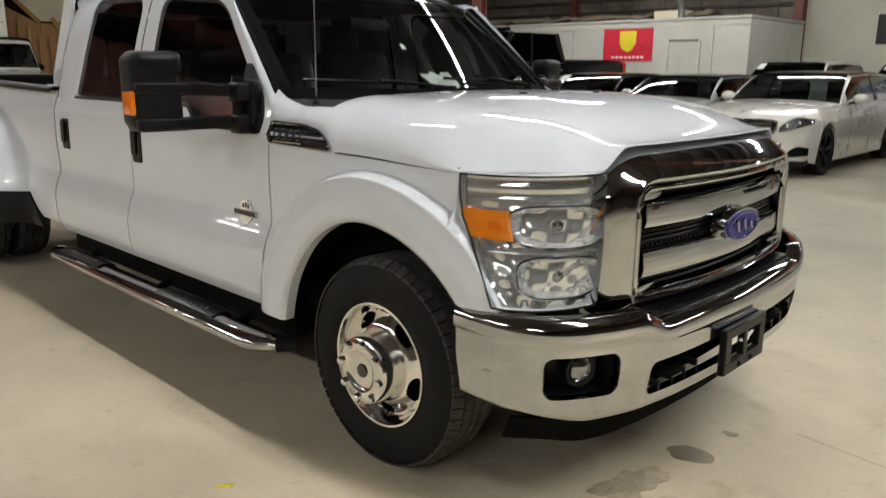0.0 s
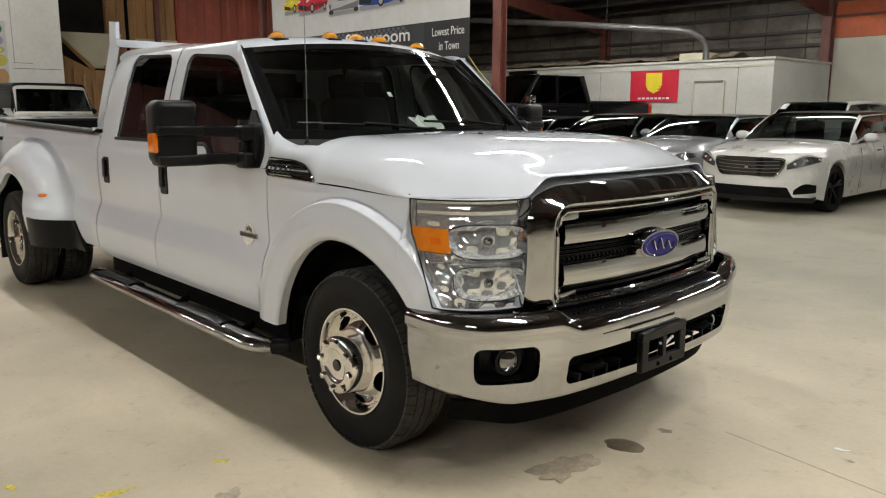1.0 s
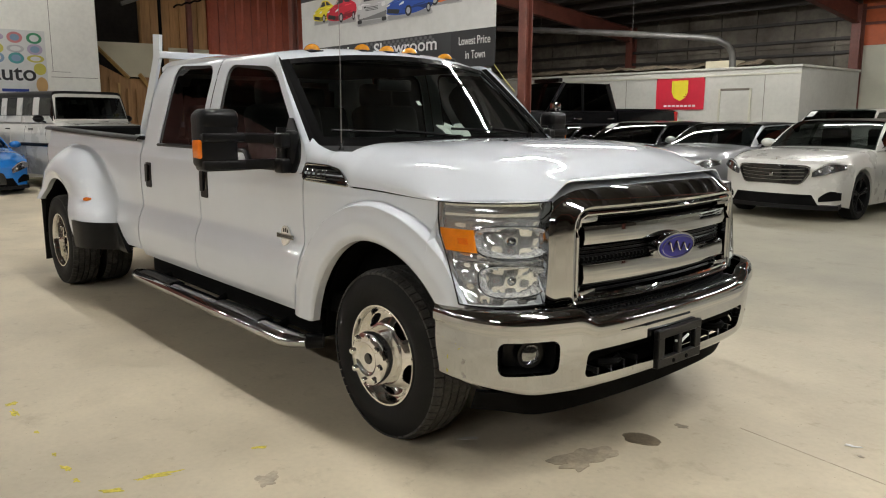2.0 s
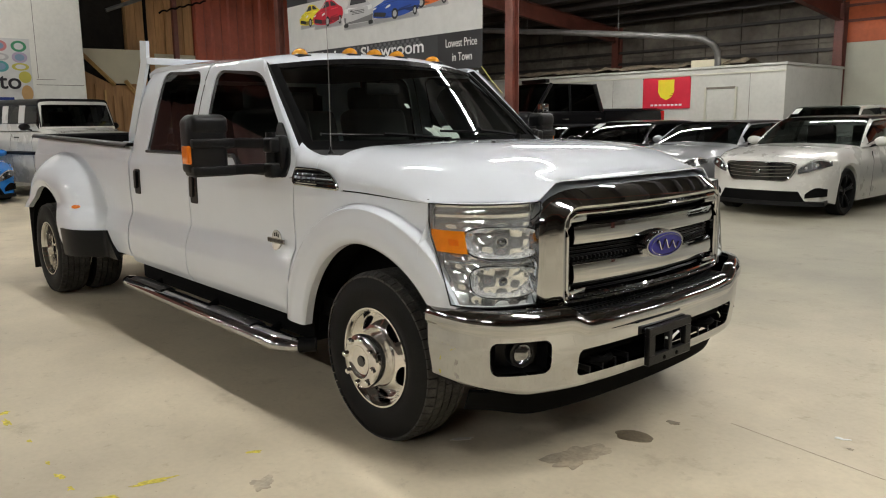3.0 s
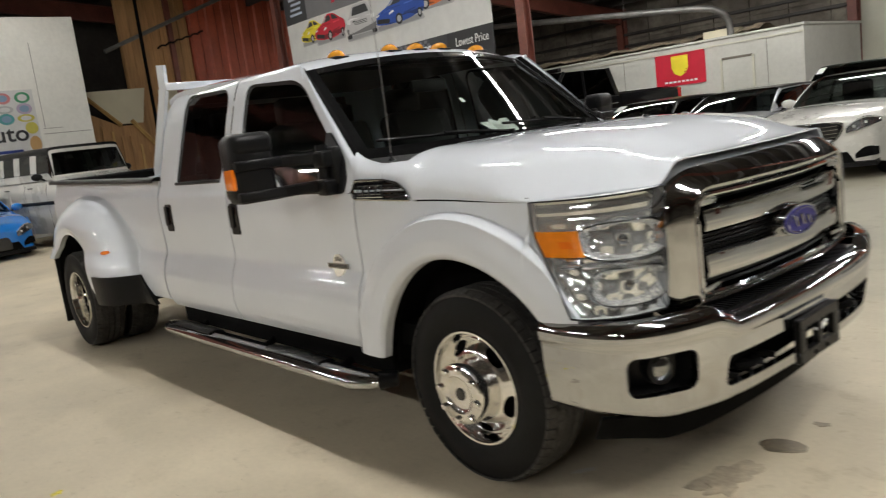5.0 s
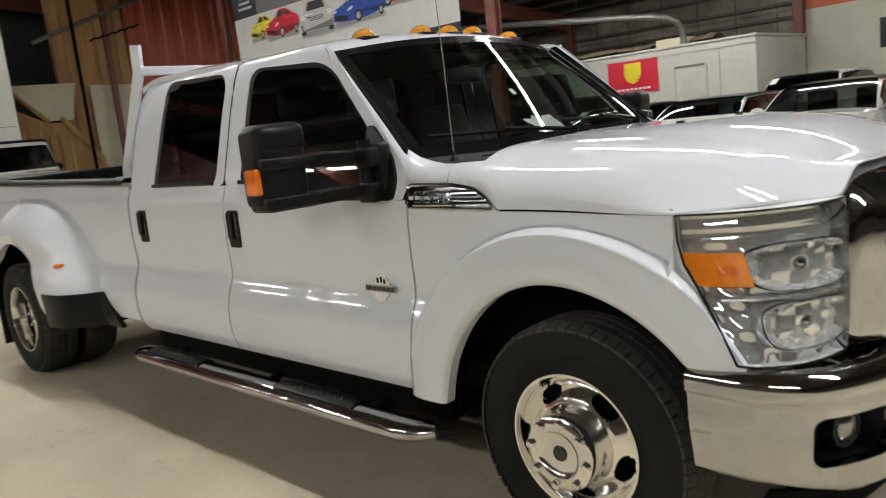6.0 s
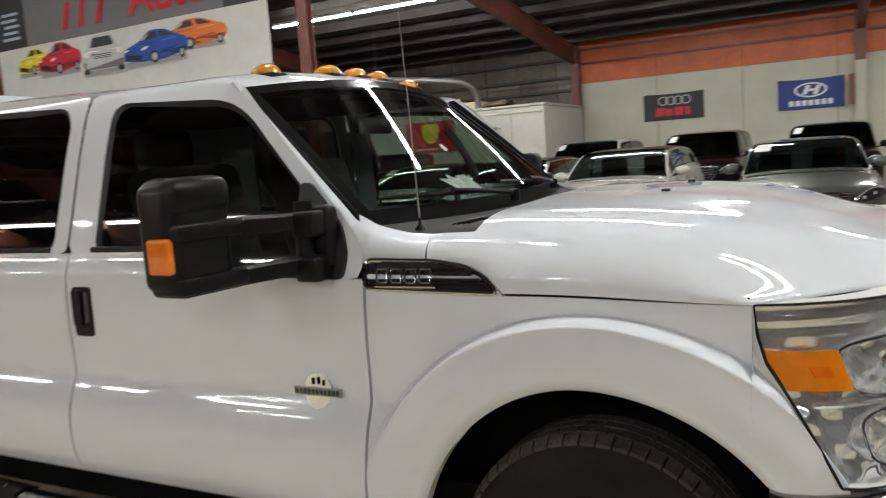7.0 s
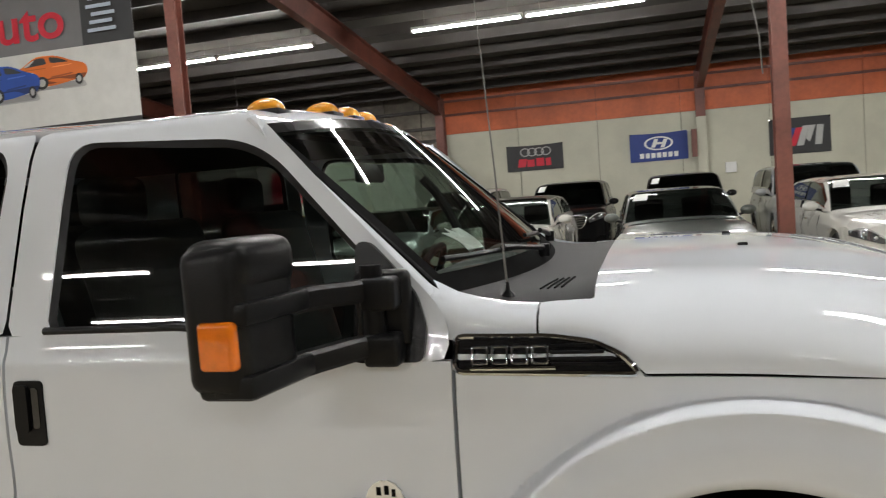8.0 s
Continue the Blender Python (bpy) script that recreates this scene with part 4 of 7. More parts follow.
cowl = part("cowl_panel", solid(grid(cowl_pt, lin(-1, 1, 41), lin(0, 1, 9), flip=True), 0.02, (0, 0, -1)), M_TRIM, truck, "black plastic cowl panel")
for k in range(4):
    part("cowl_slot", pipe([tuple(Vector(cowl_pt(u, 0.34 + 0.05 * k)) + Vector((0, 0, 0.001))) for u in lin(-0.83, -0.62, 5)], 0.0035, 5), M_DARK, cowl)
for y0, y1, lift in ((-0.02, -0.70, 0.10), (0.62, 0.05, 0.12)):
    pts = []
    for t in lin(0, 1, 8):
        y = y0 + (y1 - y0) * t
        p = screen(y / 0.86, 0.02 + lift * math.sin(t * 1.8) * 0.8, 0.03)
        pts.append(p)
    arm = part("wiper", pipe(pts[:5], 0.010, 6), M_BLACK, truck, "black windscreen wiper")
    bl = [screen((y0 + (y1 - y0) * t - 0.06) / 0.87, 0.02 + lift * (0.55 + 0.35 * t), 0.016) for t in lin(0.30, 1.0, 8)]
    part("blade", pipe(bl, 0.008, 6), M_BLACK, arm)
    part("pivot", pipe([Vector(pts[0]) - Vector((0, 0, 0.03)), Vector(pts[0]) + Vector((0, 0, 0.012))], 0.02, 10), M_BLACK, arm)
an = part("aerial", pipe([(-0.475, -0.83, 1.32), (-0.492, -0.815, 1.65), (-0.52, -0.80, 2.15)], [0.003, 0.002, 0.0013], 6), M_PIPE, truck, "thin grey whip aerial")
part("aerial_base", shift(lathe([(0.020, 0), (0.016, 0.010), (0.006, 0.02), (0.004, 0.04)], 12), Matrix.Translation((-0.475, -0.83, 1.312)) @ pose(0, 0, 0, 90)), M_BLACK, an)

# headlamps
facet = random.Random(7)
for s in (-1, 1):
    def hl(u, v, d=0.0):
        """u: 0 at the outer rear corner to 1 beside the grille; v: 0 below to 1 above."""
        zt = 1.141 + 0.008 * u
        zb = 0.752 - 0.02 * u
        z = zb + (zt - zb) * v
        cut = 0.17 * max(0.0, 1.035 - z) / 0.28      # the outer edge runs forward below the amber corner
        x_out = 0.43 + cut
        x = x_out + (0.775 - x_out) * (1 - (1 - u) ** 1.9)
        y_out = 0.966 + 0.042 * (1.136 - z) / 0.384
        y = y_out + (0.672 - y_out) * u ** 1.5
        x += 0.012 * math.sin(v * math.pi)
        return (x + 0.006 - d * 0.8, s * (y - d * 0.35), z)
    bowl = grid(lambda u, v: hl(u, v, 0.046 + (0.006 * (int(round(v * 20)) % 2) if v > 0.79 else 0.006 * math.sin(u * 23) * math.sin(v * 31 + 4 * u))), lin(0.0, 1, 37), lin(0.0, 1, 41), flip=s > 0)
    lampset = part("headlamp", solid(bowl, 0.01), M_FACET, truck, "large clear headlamp with amber corner", angle=70)
    rimb = bmesh.new()
    loop = [(u, 0.0) for u in lin(0, 1, 9)] + [(1.0, v) for v in lin(0, 1, 7)[1:]] + [(u, 1.0) for u in lin(1, 0, 9)[1:]] + [(0.0, v) for v in lin(1, 0, 7)[1:-1]]
    o = [rimb.verts.new(hl(u, v, 0.0)) for u, v in loop]
    w = [rimb.verts.new(hl(u, v, 0.085)) for u, v in loop]
    for i in range(len(loop)):
        rimb.faces.new((o[i], o[(i + 1) % len(loop)], w[(i + 1) % len(loop)], w[i]))
    part("lamp_wall", rimb, M_HOUSING, lampset)
    part("lamp_edge", pipe([hl(u, v, 0.002) for u, v in loop + loop[:1]], 0.0035, 6, caps=False), M_BLACK, lampset)
    # two stacked reflectors, each a faceted bowl with a bulb
    for vc, nm in ((0.62, "upper"), (0.24, "lower")):
        bm = bmesh.new()
        n, kk = 38, 10
        rings = []
        for j in range(kk):
            r = 1 - j / kk
            ring = []
            for i in range(n):
                a = 2 * math.pi * i / n
                ex = 0.35 * math.copysign(abs(math.cos(a)) ** 0.6, math.cos(a)) * r
                ez = 0.155 * math.copysign(abs(math.sin(a)) ** 0.6, math.sin(a)) * r
                ring.append(bm.verts.new(hl(0.62 + ex * 0.95, vc + ez, 0.014 + 0.075 * (1 - r * r) + (facet.uniform(-0.008, 0.008) if 0 < j else 0))))
            rings.append(ring)
        for a, b in zip(rings, rings[1:]):
            for i in range(n):
                bm.faces.new((a[i], a[(i + 1) % n], b[(i + 1) % n], b[i]))
        bm.faces.new(rings[-1])
        part("reflector", bm, M_FACET, lampset, "faceted chrome reflector", smooth=False)
        bulb = bmesh.new()
        bmesh.ops.create_uvsphere(bulb, u_segments=12, v_segments=8, radius=0.022)
        part("bulb", shift(bulb, Matrix.Translation(hl(0.62, vc, 0.055))), M_CHROME, lampset)
        part("reflector_ring", pipe([hl(0.62 + 0.345 * math.copysign(abs(math.cos(a)) ** 0.6, math.cos(a)), vc + 0.158 * math.copysign(abs(math.sin(a)) ** 0.6, math.sin(a)), 0.016) for a in lin(0, 2 * math.pi, 33)], 0.0035, 6, caps=False), M_CHROME, lampset)
    part("lamp_divider", pipe([hl(u, 0.43, 0.03) for u in lin(0.12, 0.97, 8)], 0.007, 6), M_FACET, lampset)
    part("amber_corner", solid(grid(lambda u, v: hl(u, v - 0.02 * u, 0.004), lin(0.012, 0.28, 7), lin(0.52, 0.74, 5), flip=s > 0), 0.02), M_TURN, lampset, "amber turn signal")
    part("amber_bulb", plate([(0.14, 0.59), (0.22, 0.59), (0.22, 0.65), (0.14, 0.65)], lambda u, v: hl(u, v, 0.002), 0.004, (-0.6, -s * 0.3, 0)), M_AMBER, lampset)
    lens = part("lens", grid(lambda u, v: hl(u, v, -0.001), lin(0.0, 1, 15), lin(0.0, 1, 11), flip=s > 0), M_LENS, lampset, "clear lens")
    lens.visible_shadow = False

# grille: heavy chrome frame, two broad bars, dark mesh, oval badge
def gx(y):
    return 0.905 - 0.17 * y * y


def frame_ring(grow, z_extra=0.0):
    b, t, w = 0.742 - grow * 0.9, 1.108 + grow * 1.0, 0.60 + grow * 1.0
    return rounded([(-w, b), (w, b), (w, t), (-w, t)], [0.03 + grow * 0.2, 0.03 + grow * 0.2, 0.07 + grow * 1.5, 0.07 + grow * 1.5], 10)


gr = bmesh.new()
N = 112
rings = []
for grow, dx in ((0.0, -0.06), (0.0, 0.0), (0.006, 0.012), (0.018, 0.017), (0.03, 0.010), (0.042, -0.002), (0.075, -0.012), (0.092, -0.028), (0.112, -0.06), (0.108, -0.16)):
    loop = resample(frame_ring(grow), N)
    ring = []
    for p in loop:
        y, z = p.x, p.y
        top = smooth01((z - 1.10) / 0.10)
        back = -0.06 * top * (grow / 0.1) ** 1.5
        if z < 0.73:
            z = z + 0.03 * (grow / 0.1)
        ring.append(gr.verts.new((gx(y) + dx + back, y, z)))
    rings.append(ring)
for a, b in zip(rings, rings[1:]):
    for i in range(N):
        gr.faces.new((a[i], b[i], b[(i + 1) % N], a[(i + 1) % N]))
bmesh.ops.recalc_face_normals(gr, faces=gr.faces)
grille = part("grille", gr, M_CHROME, truck, "massive chrome grille with two broad bars", angle=45)
inner = resample(frame_ring(-0.012), 80)
part("inner_frame", pipe([(gx(p.x) + 0.002, p.x, p.y) for p in inner + inner[:1]], 0.010, 8, caps=False), M_CHROME, grille)
part("grille_back", grid(lambda y, z: (gx(y) - 0.075, y, z), lin(-0.62, 0.62, 15), [0.72, 1.13], flip=True), M_DARK, grille)
for z0, z1 in ((0.800, 0.893), (0.962, 1.052)):
    prof = [(-0.05, z0 + 0.004), (-0.012, z0), (0.002, z0 + 0.006), (0.008, z0 + 0.03), (0.002, z1 - 0.012), (-0.012, z1 - 0.002), (-0.05, z1)]
    part("grille_bar", solid(grid(lambda y, k: (gx(y) - 0.008 + prof[int(k)][0], y, prof[int(k)][1]), lin(-0.545, 0.545, 21), range(7)), 0.01, (-1, 0, 0)), M_CHROME, grille, "broad chrome bar")
for s in (-1, 1):
    for z in (0.768, 1.074):
        part("corner_clip", boxed(gx(0.55) - 0.03, gx(0.55) + 0.004, 0.47 * s, 0.588 * s, z - 0.014, z + 0.014, 0.004), M_CHROME, grille)
        part("clip_upright", boxed(gx(0.55) - 0.03, gx(0.55) - 0.004, 0.56 * s, 0.588 * s, z - 0.03, z + 0.03, 0.004), M_CHROME, grille)
for zz in (0.765, 0.785, 0.912, 0.928, 0.944, 1.07, 1.088, 1.102):
    part("mesh_slat", pipe([(gx(y) - 0.045, y, zz) for y in lin(-0.57, 0.57, 11)], 0.0055, 6), M_BLACK, grille)
for k in range(46):
    y = -0.54 + 1.08 * k / 45
    if abs(y) > 0.13:
        part("mesh_tooth", boxed(gx(y) - 0.048, gx(y) - 0.03, y - 0.004, y + 0.004, 0.896, 0.908), M_BLACK, grille)
ov = [(0.145 * math.cos(a), 0.060 * math.sin(a)) for a in lin(0, 2 * math.pi, 41)[:-1]]
oval = part("badge_oval", plate(ov, lambda u, v: (gx(u) + 0.034, u, 0.917 + v), 0.05, (-1, 0, 0)), M_CHROME, grille, "blue oval badge with chrome edge", angle=30)
part("badge_field", plate([(u * 0.91, v * 0.86) for u, v in ov], lambda u, v: (gx(u) + 0.037, u, 0.917 + v), 0.006, (-1, 0, 0)), M_BLUE_OVAL, oval)
part("badge_line", pipe([(gx(0) + 0.0385, u * 0.84, 0.917 + v * 0.74) for u, v in ov + ov[:1]], 0.0018, 5, caps=False), M_CHROME, oval)
sq = []
for i in range(40):
    t = i / 39
    sq.append((gx(0) + 0.0425, -0.085 + 0.17 * t, 0.917 + 0.024 * math.sin(t * 19 + 0.6) * (1 - 0.45 * t) + 0.006 * math.sin(t * 5)))
part("badge_script", pipe(sq, 0.0048, 6), M_CHROME, oval, "silver flowing script shape")

# front bumper
def bx_(y):
    a = abs(y)
    if a < 0.62:
        return 0.985 - 0.035 * (a / 0.62) ** 2
    if a < 0.86:
        return 0.95 - 0.10 * ((a - 0.62) / 0.24) ** 1.3
    return 0.85 - 0.36 * (1 - math.sqrt(max(0, 1 - ((a - 0.86) / 0.15) ** 2)))


def bump_path(n):
    """Points (x, y) round the bumper's front, from one end to the other."""
    pts = [(0.46, -1.005), (0.55, -1.008), (0.64, -1.003), (0.71, -0.985), (0.77, -0.955), (0.82, -0.905), (0.86, -0.84), (0.895, -0.765), (0.925, -0.68), (0.945, -0.60), (0.965, -0.45), (0.978, -0.25), (0.985, 0.0)]
    pts = pts + [(x, -y) for x, y in reversed(pts[:-1])]
    out = []
    k = len(pts) - 1
    for j in range(n):
        f = k * j / (n - 1)
        i = min(int(f), k - 1)
        a = Vector(pts[max(i - 1, 0)]); b = Vector(pts[i]); c = Vector(pts[i + 1]); d = Vector(pts[min(i + 2, k)])
        t = f - i
        out.append(0.5 * ((2 * b) + (c - a) * t + (2 * a - 5 * b + 4 * c - d) * t * t + (3 * b - a - 3 * c + d) * t ** 3))
    return out


BP = bump_path(301)
def bump_profile(y):
    a = abs(y)
    zt = 0.692 + 0.045 * smooth01((a - 0.55) / 0.12)
    zb = 0.385 + 0.03 * smooth01((a - 0.80) / 0.2)
    return zb, zt


def bump_pt(f, z, d=0.0):
    """f: place along the bumper's front line; z: height; d: depth behind the face."""
    i = max(0, min(len(BP) - 2, int(f)))
    p = BP[i].lerp(BP[i + 1], f - i)
    q, r = BP[max(0, i - 1)], BP[min(len(BP) - 1, i + 2)]
    n = Vector((r.y - q.y, -(r.x - q.x))).normalized()
    zb, zt = bump_profile(p.y)
    k = (z - zb) / (zt - zb)
    o = -0.022 * smooth01((0.55 - k) / 0.55) + 0.013 * smooth01((k - 0.745) / 0.035) - 0.030 * max(0.0, (k - 0.80) / 0.20) ** 3.2 - 0.02 * smooth01((0.06 - k) / 0.08) - d
    return Vector((p.x + n.x * o, p.y + n.y * o, z))


ARC = [0.0]
for a, b in zip(BP, BP[1:]):
    ARC.append(ARC[-1] + (b - a).length)
MID = ARC[len(ARC) // 2]


def at_arc(u):
    """Place along the line at the arc length u from the middle."""
    t = u + MID
    for i in range(len(ARC) - 1):
        if t <= ARC[i + 1]:
            return i + (t - ARC[i]) / (ARC[i + 1] - ARC[i])
    return len(BP) - 1.001


def slot_field(u, z):
    """Signed distance to the nearest opening: centre slot or one of two lamp pockets."""
    best = 9.0
    for cu, cz, w, h, r in ((0.0, 0.497, 0.615, 0.058, 0.028), (0.875, 0.548, 0.128, 0.070, 0.035), (-0.875, 0.548, 0.128, 0.070, 0.035)):
        dx, dz = abs(u - cu) - w + r, abs(z - cz) - h + r
        best = min(best, math.hypot(max(dx, 0), max(dz, 0)) + min(max(dx, dz), 0) - r)
    return best


bmp = bmesh.new()
US = lin(-MID + 0.001, MID - 0.001, 270)
ROWS_N = 34
base = []
cells = []
for u in US:
    f = at_arc(u)
    y = bump_pt(f, 0.5).y
    zb, zt = bump_profile(y)
    col = []
    base.append(lin(zb, zt, ROWS_N))
    for z in lin(zb, zt, ROWS_N):
        uu, zz = u, z
        for _ in range(3):
            d = slot_field(uu, zz)
            if abs(d) < 0.0079:
                gu = (slot_field(uu + 0.001, zz) - slot_field(uu - 0.001, zz)) / 0.002
                gz = (slot_field(uu, zz + 0.001) - slot_field(uu, zz - 0.001)) / 0.002
                uu, zz = uu - d * gu, zz - d * gz
        col.append((uu, zz))
    cells.append(col)
front = [[bmp.verts.new(bump_pt(at_arc(u), z)) for u, z in col] for col in cells]
rear = [[bmp.verts.new(bump_pt(at_arc(u), z, 0.035)) for u, z in col] for col in cells]
keep = [[slot_field((US[i] + US[i + 1]) / 2, (base[i][j] + base[i + 1][j + 1]) / 2) > 0 for j in range(ROWS_N - 1)] for i in range(len(US) - 1)]
for i in range(len(US) - 1):
    for j in range(ROWS_N - 1):
        if not keep[i][j]:
            continue
        bmp.faces.new((front[i][j], front[i + 1][j], front[i + 1][j + 1], front[i][j + 1]))
        for di, dj, e0, e1 in ((0, -1, (i, j), (i + 1, j)), (1, 0, (i + 1, j), (i + 1, j + 1)), (0, 1, (i + 1, j + 1), (i, j + 1)), (-1, 0, (i, j + 1), (i, j))):
            ni, nj = i + di, j + dj
            if not (0 <= ni < len(US) - 1 and 0 <= nj < ROWS_N - 1) or not keep[ni][nj]:
                bmp.faces.new((front[e1[0]][e1[1]], front[e0[0]][e0[1]], rear[e0[0]][e0[1]], rear[e1[0]][e1[1]]))
bmesh.ops.delete(bmp, geom=[v for v in bmp.verts if not v.link_faces], context="VERTS")
bumper = part("front_bumper", bmp, M_CHROME, truck, "chrome front bumper with fog lamps", angle=50)
# dark inserts behind the openings
part("bumper_void", grid(lambda y, z: (bx_(y) - 0.17, y, z), lin(-0.70, 0.70, 13), [0.37, 0.68], flip=True), M_DARK, bumper)
for s in (-1, 1):
    bowl = grid(lambda u, v: bump_pt(at_arc(s * u), v, 0.10 if 0.76 < u < 0.99 and 0.49 < v < 0.605 else 0.036), [0.74, 0.7601, 0.80, 0.84, 0.88, 0.92, 0.96, 0.9899, 1.01], [0.47, 0.4901, 0.52, 0.55, 0.58, 0.6049, 0.625], flip=s < 0)
    part("fog_pocket", bowl, M_BLACK, bumper, smooth=False)
    fl = lathe([(0.0, 0.020), (0.025, 0.018), (0.040, 0.010), (0.044, 0.0), (0.044, -0.03), (0.04, -0.06)], 24)
    fog = part("fog_lamp", shift(fl, Matrix.Translation((0.80, 0.80 * s, 0.55)) @ pose(0, 0, 0, 0, 0, -90 + 20 * s)), M_FOG, bumper, "round clear fog lamp")
    part("fog_ring", shift(lathe([(0.044, 0.01), (0.056, 0.012), (0.060, -0.02), (0.05, -0.05)], 24), Matrix.Translation((0.795, 0.80 * s, 0.55)) @ pose(0, 0, 0, 0, 0, -90 + 20 * s)), M_BLACK, fog)
    part("tow_hook", pipe([(0.80, 0.36 * s, 0.475), (0.90, 0.36 * s, 0.475), (0.925, 0.385 * s, 0.475), (0.93, 0.42 * s, 0.475), (0.925, 0.455 * s, 0.475), (0.90, 0.48 * s, 0.475), (0.83, 0.48 * s, 0.475)], 0.016, 8), M_DARK, bumper)
    for k in range(4):
        part("slot_rib", boxed(0.83, 0.925, (0.25 + 0.09 * k) * s - 0.006, (0.25 + 0.09 * k) * s + 0.006, 0.44, 0.462), M_BLACK, bumper)
part("slot_beam", boxed(0.82, 0.90, -0.58, 0.58, 0.49, 0.525, 0.01), M_DARK, bumper)
# ribbed step pad on top of the bumper
tp = grid(lambda y, k: (bx_(y) - 0.04 - 0.115 * k, y, 0.694 + 0.008 * k), lin(-0.58, 0.58, 31), lin(0, 1, 3), flip=True)
pad = part("bumper_pad", solid(tp, 0.02, (0, 0, -1)), M_BLACK, bumper, "ribbed black bumper pad")
for k in range(44):
    y = -0.56 + 1.12 * k / 43
    part("pad_rib", boxed(bx_(y) - 0.13, bx_(y) - 0.05, y - 0.006, y + 0.006, 0.697, 0.706), M_BLACK, pad, smooth=False)
# plate bracket with two holes
bk = bmesh.new()
for (y0, y1, z0, z1) in ((-0.22, 0.12, 0.41, 0.455), (-0.22, 0.12, 0.54, 0.58), (-0.22, -0.17, 0.45, 0.545), (0.07, 0.12, 0.45, 0.545), (-0.065, -0.035, 0.45, 0.545)):
    block(bk, 0.985, 1.012, y0, y1, z0, z1, 0.004, 1)
brk = part("plate_bracket", bk, M_BLACK, bumper, "empty black number plate bracket")
for y in (-0.10, 0.0):
    part("bolt", shift(lathe([(0.0, 0.006), (0.008, 0.005), (0.010, 0.0)], 10), Matrix.Translation((1.012, y, 0.43)) @ pose(0, 0, 0, 0, 0, -90)), M_DARK, brk)
part("wire_tag", pipe([(1.0, -0.07, 0.51), (1.005, -0.04, 0.495), (1.0, -0.01, 0.505), (1.0, 0.03, 0.52)], 0.006, 6), M_PAPER, brk, "white wire stub")
# air dam under the bumper
ad = grid(lambda i, k: (BP[int(i)].x - 0.10 - 0.05 * k, BP[int(i)].y * (0.985 - 0.02 * k), 0.40 - 0.130 * k * (1 - 0.30 * smooth01((abs(BP[int(i)].y) - 0.72) / 0.22))), range(46, 255, 4), lin(0, 1, 5))
part("air_dam", solid(ad, 0.015), M_DARK, truck, "black plastic air dam")
for s in (-1, 1):
    part("filler_panel", boxed(0.52, 0.72, 0.62 * s, 0.90 * s, 0.68, 0.738, 0.01), M_BLACK, truck)

# wheels
def tyre_mesh(width, side):
    w = width / 2
    prof = [(0.215, -w * 0.75), (0.235, -w * 0.86), (0.29, -w * 1.02), (0.345, -w * 0.99), (0.378, -w * 0.86), (0.378, w * 0.86), (0.345, w * 0.99), (0.29, w * 1.02), (0.262, w * 0.95), (0.235, w * 0.86), (0.215, w * 0.75)]
    return lathe(prof, 56, side)


def tread_mesh(width, side):
    """Tread blocks in five rows round the tyre."""
    bm = bmesh.new()
    w = width / 2
    rows_ = [(-0.93, -0.62), (-0.55, -0.22), (-0.15, 0.15), (0.22, 0.55), (0.62, 0.93)]
    n = 56
    for ri, (a, b) in enumerate(rows_):
        for i in range(n):
            off = 0.5 * (ri % 2)
            t0, t1 = 2 * math.pi * (i + off) / n, 2 * math.pi * (i + off + (0.86 if ri in (0, 4) else 0.93)) / n
            vs = []
            for r, e in ((0.374, 0), (0.398, 1)):
                for t in (t0, t1):
                    for yy in (a, b):
                        rr = r
                        if e and abs(yy) > 0.9:
                            rr = 0.383
                        vs.append(bm.verts.new((rr * math.cos(t), yy * w * side, rr * math.sin(t))))
            for q in ((4, 5, 7, 6), (0, 4, 6, 2), (1, 3, 7, 5), (0, 1, 5, 4), (2, 6, 7, 3)):
                bm.faces.new([vs[k] for k in q])
    bmesh.ops.recalc_face_normals(bm, faces=bm.faces)
    return bm


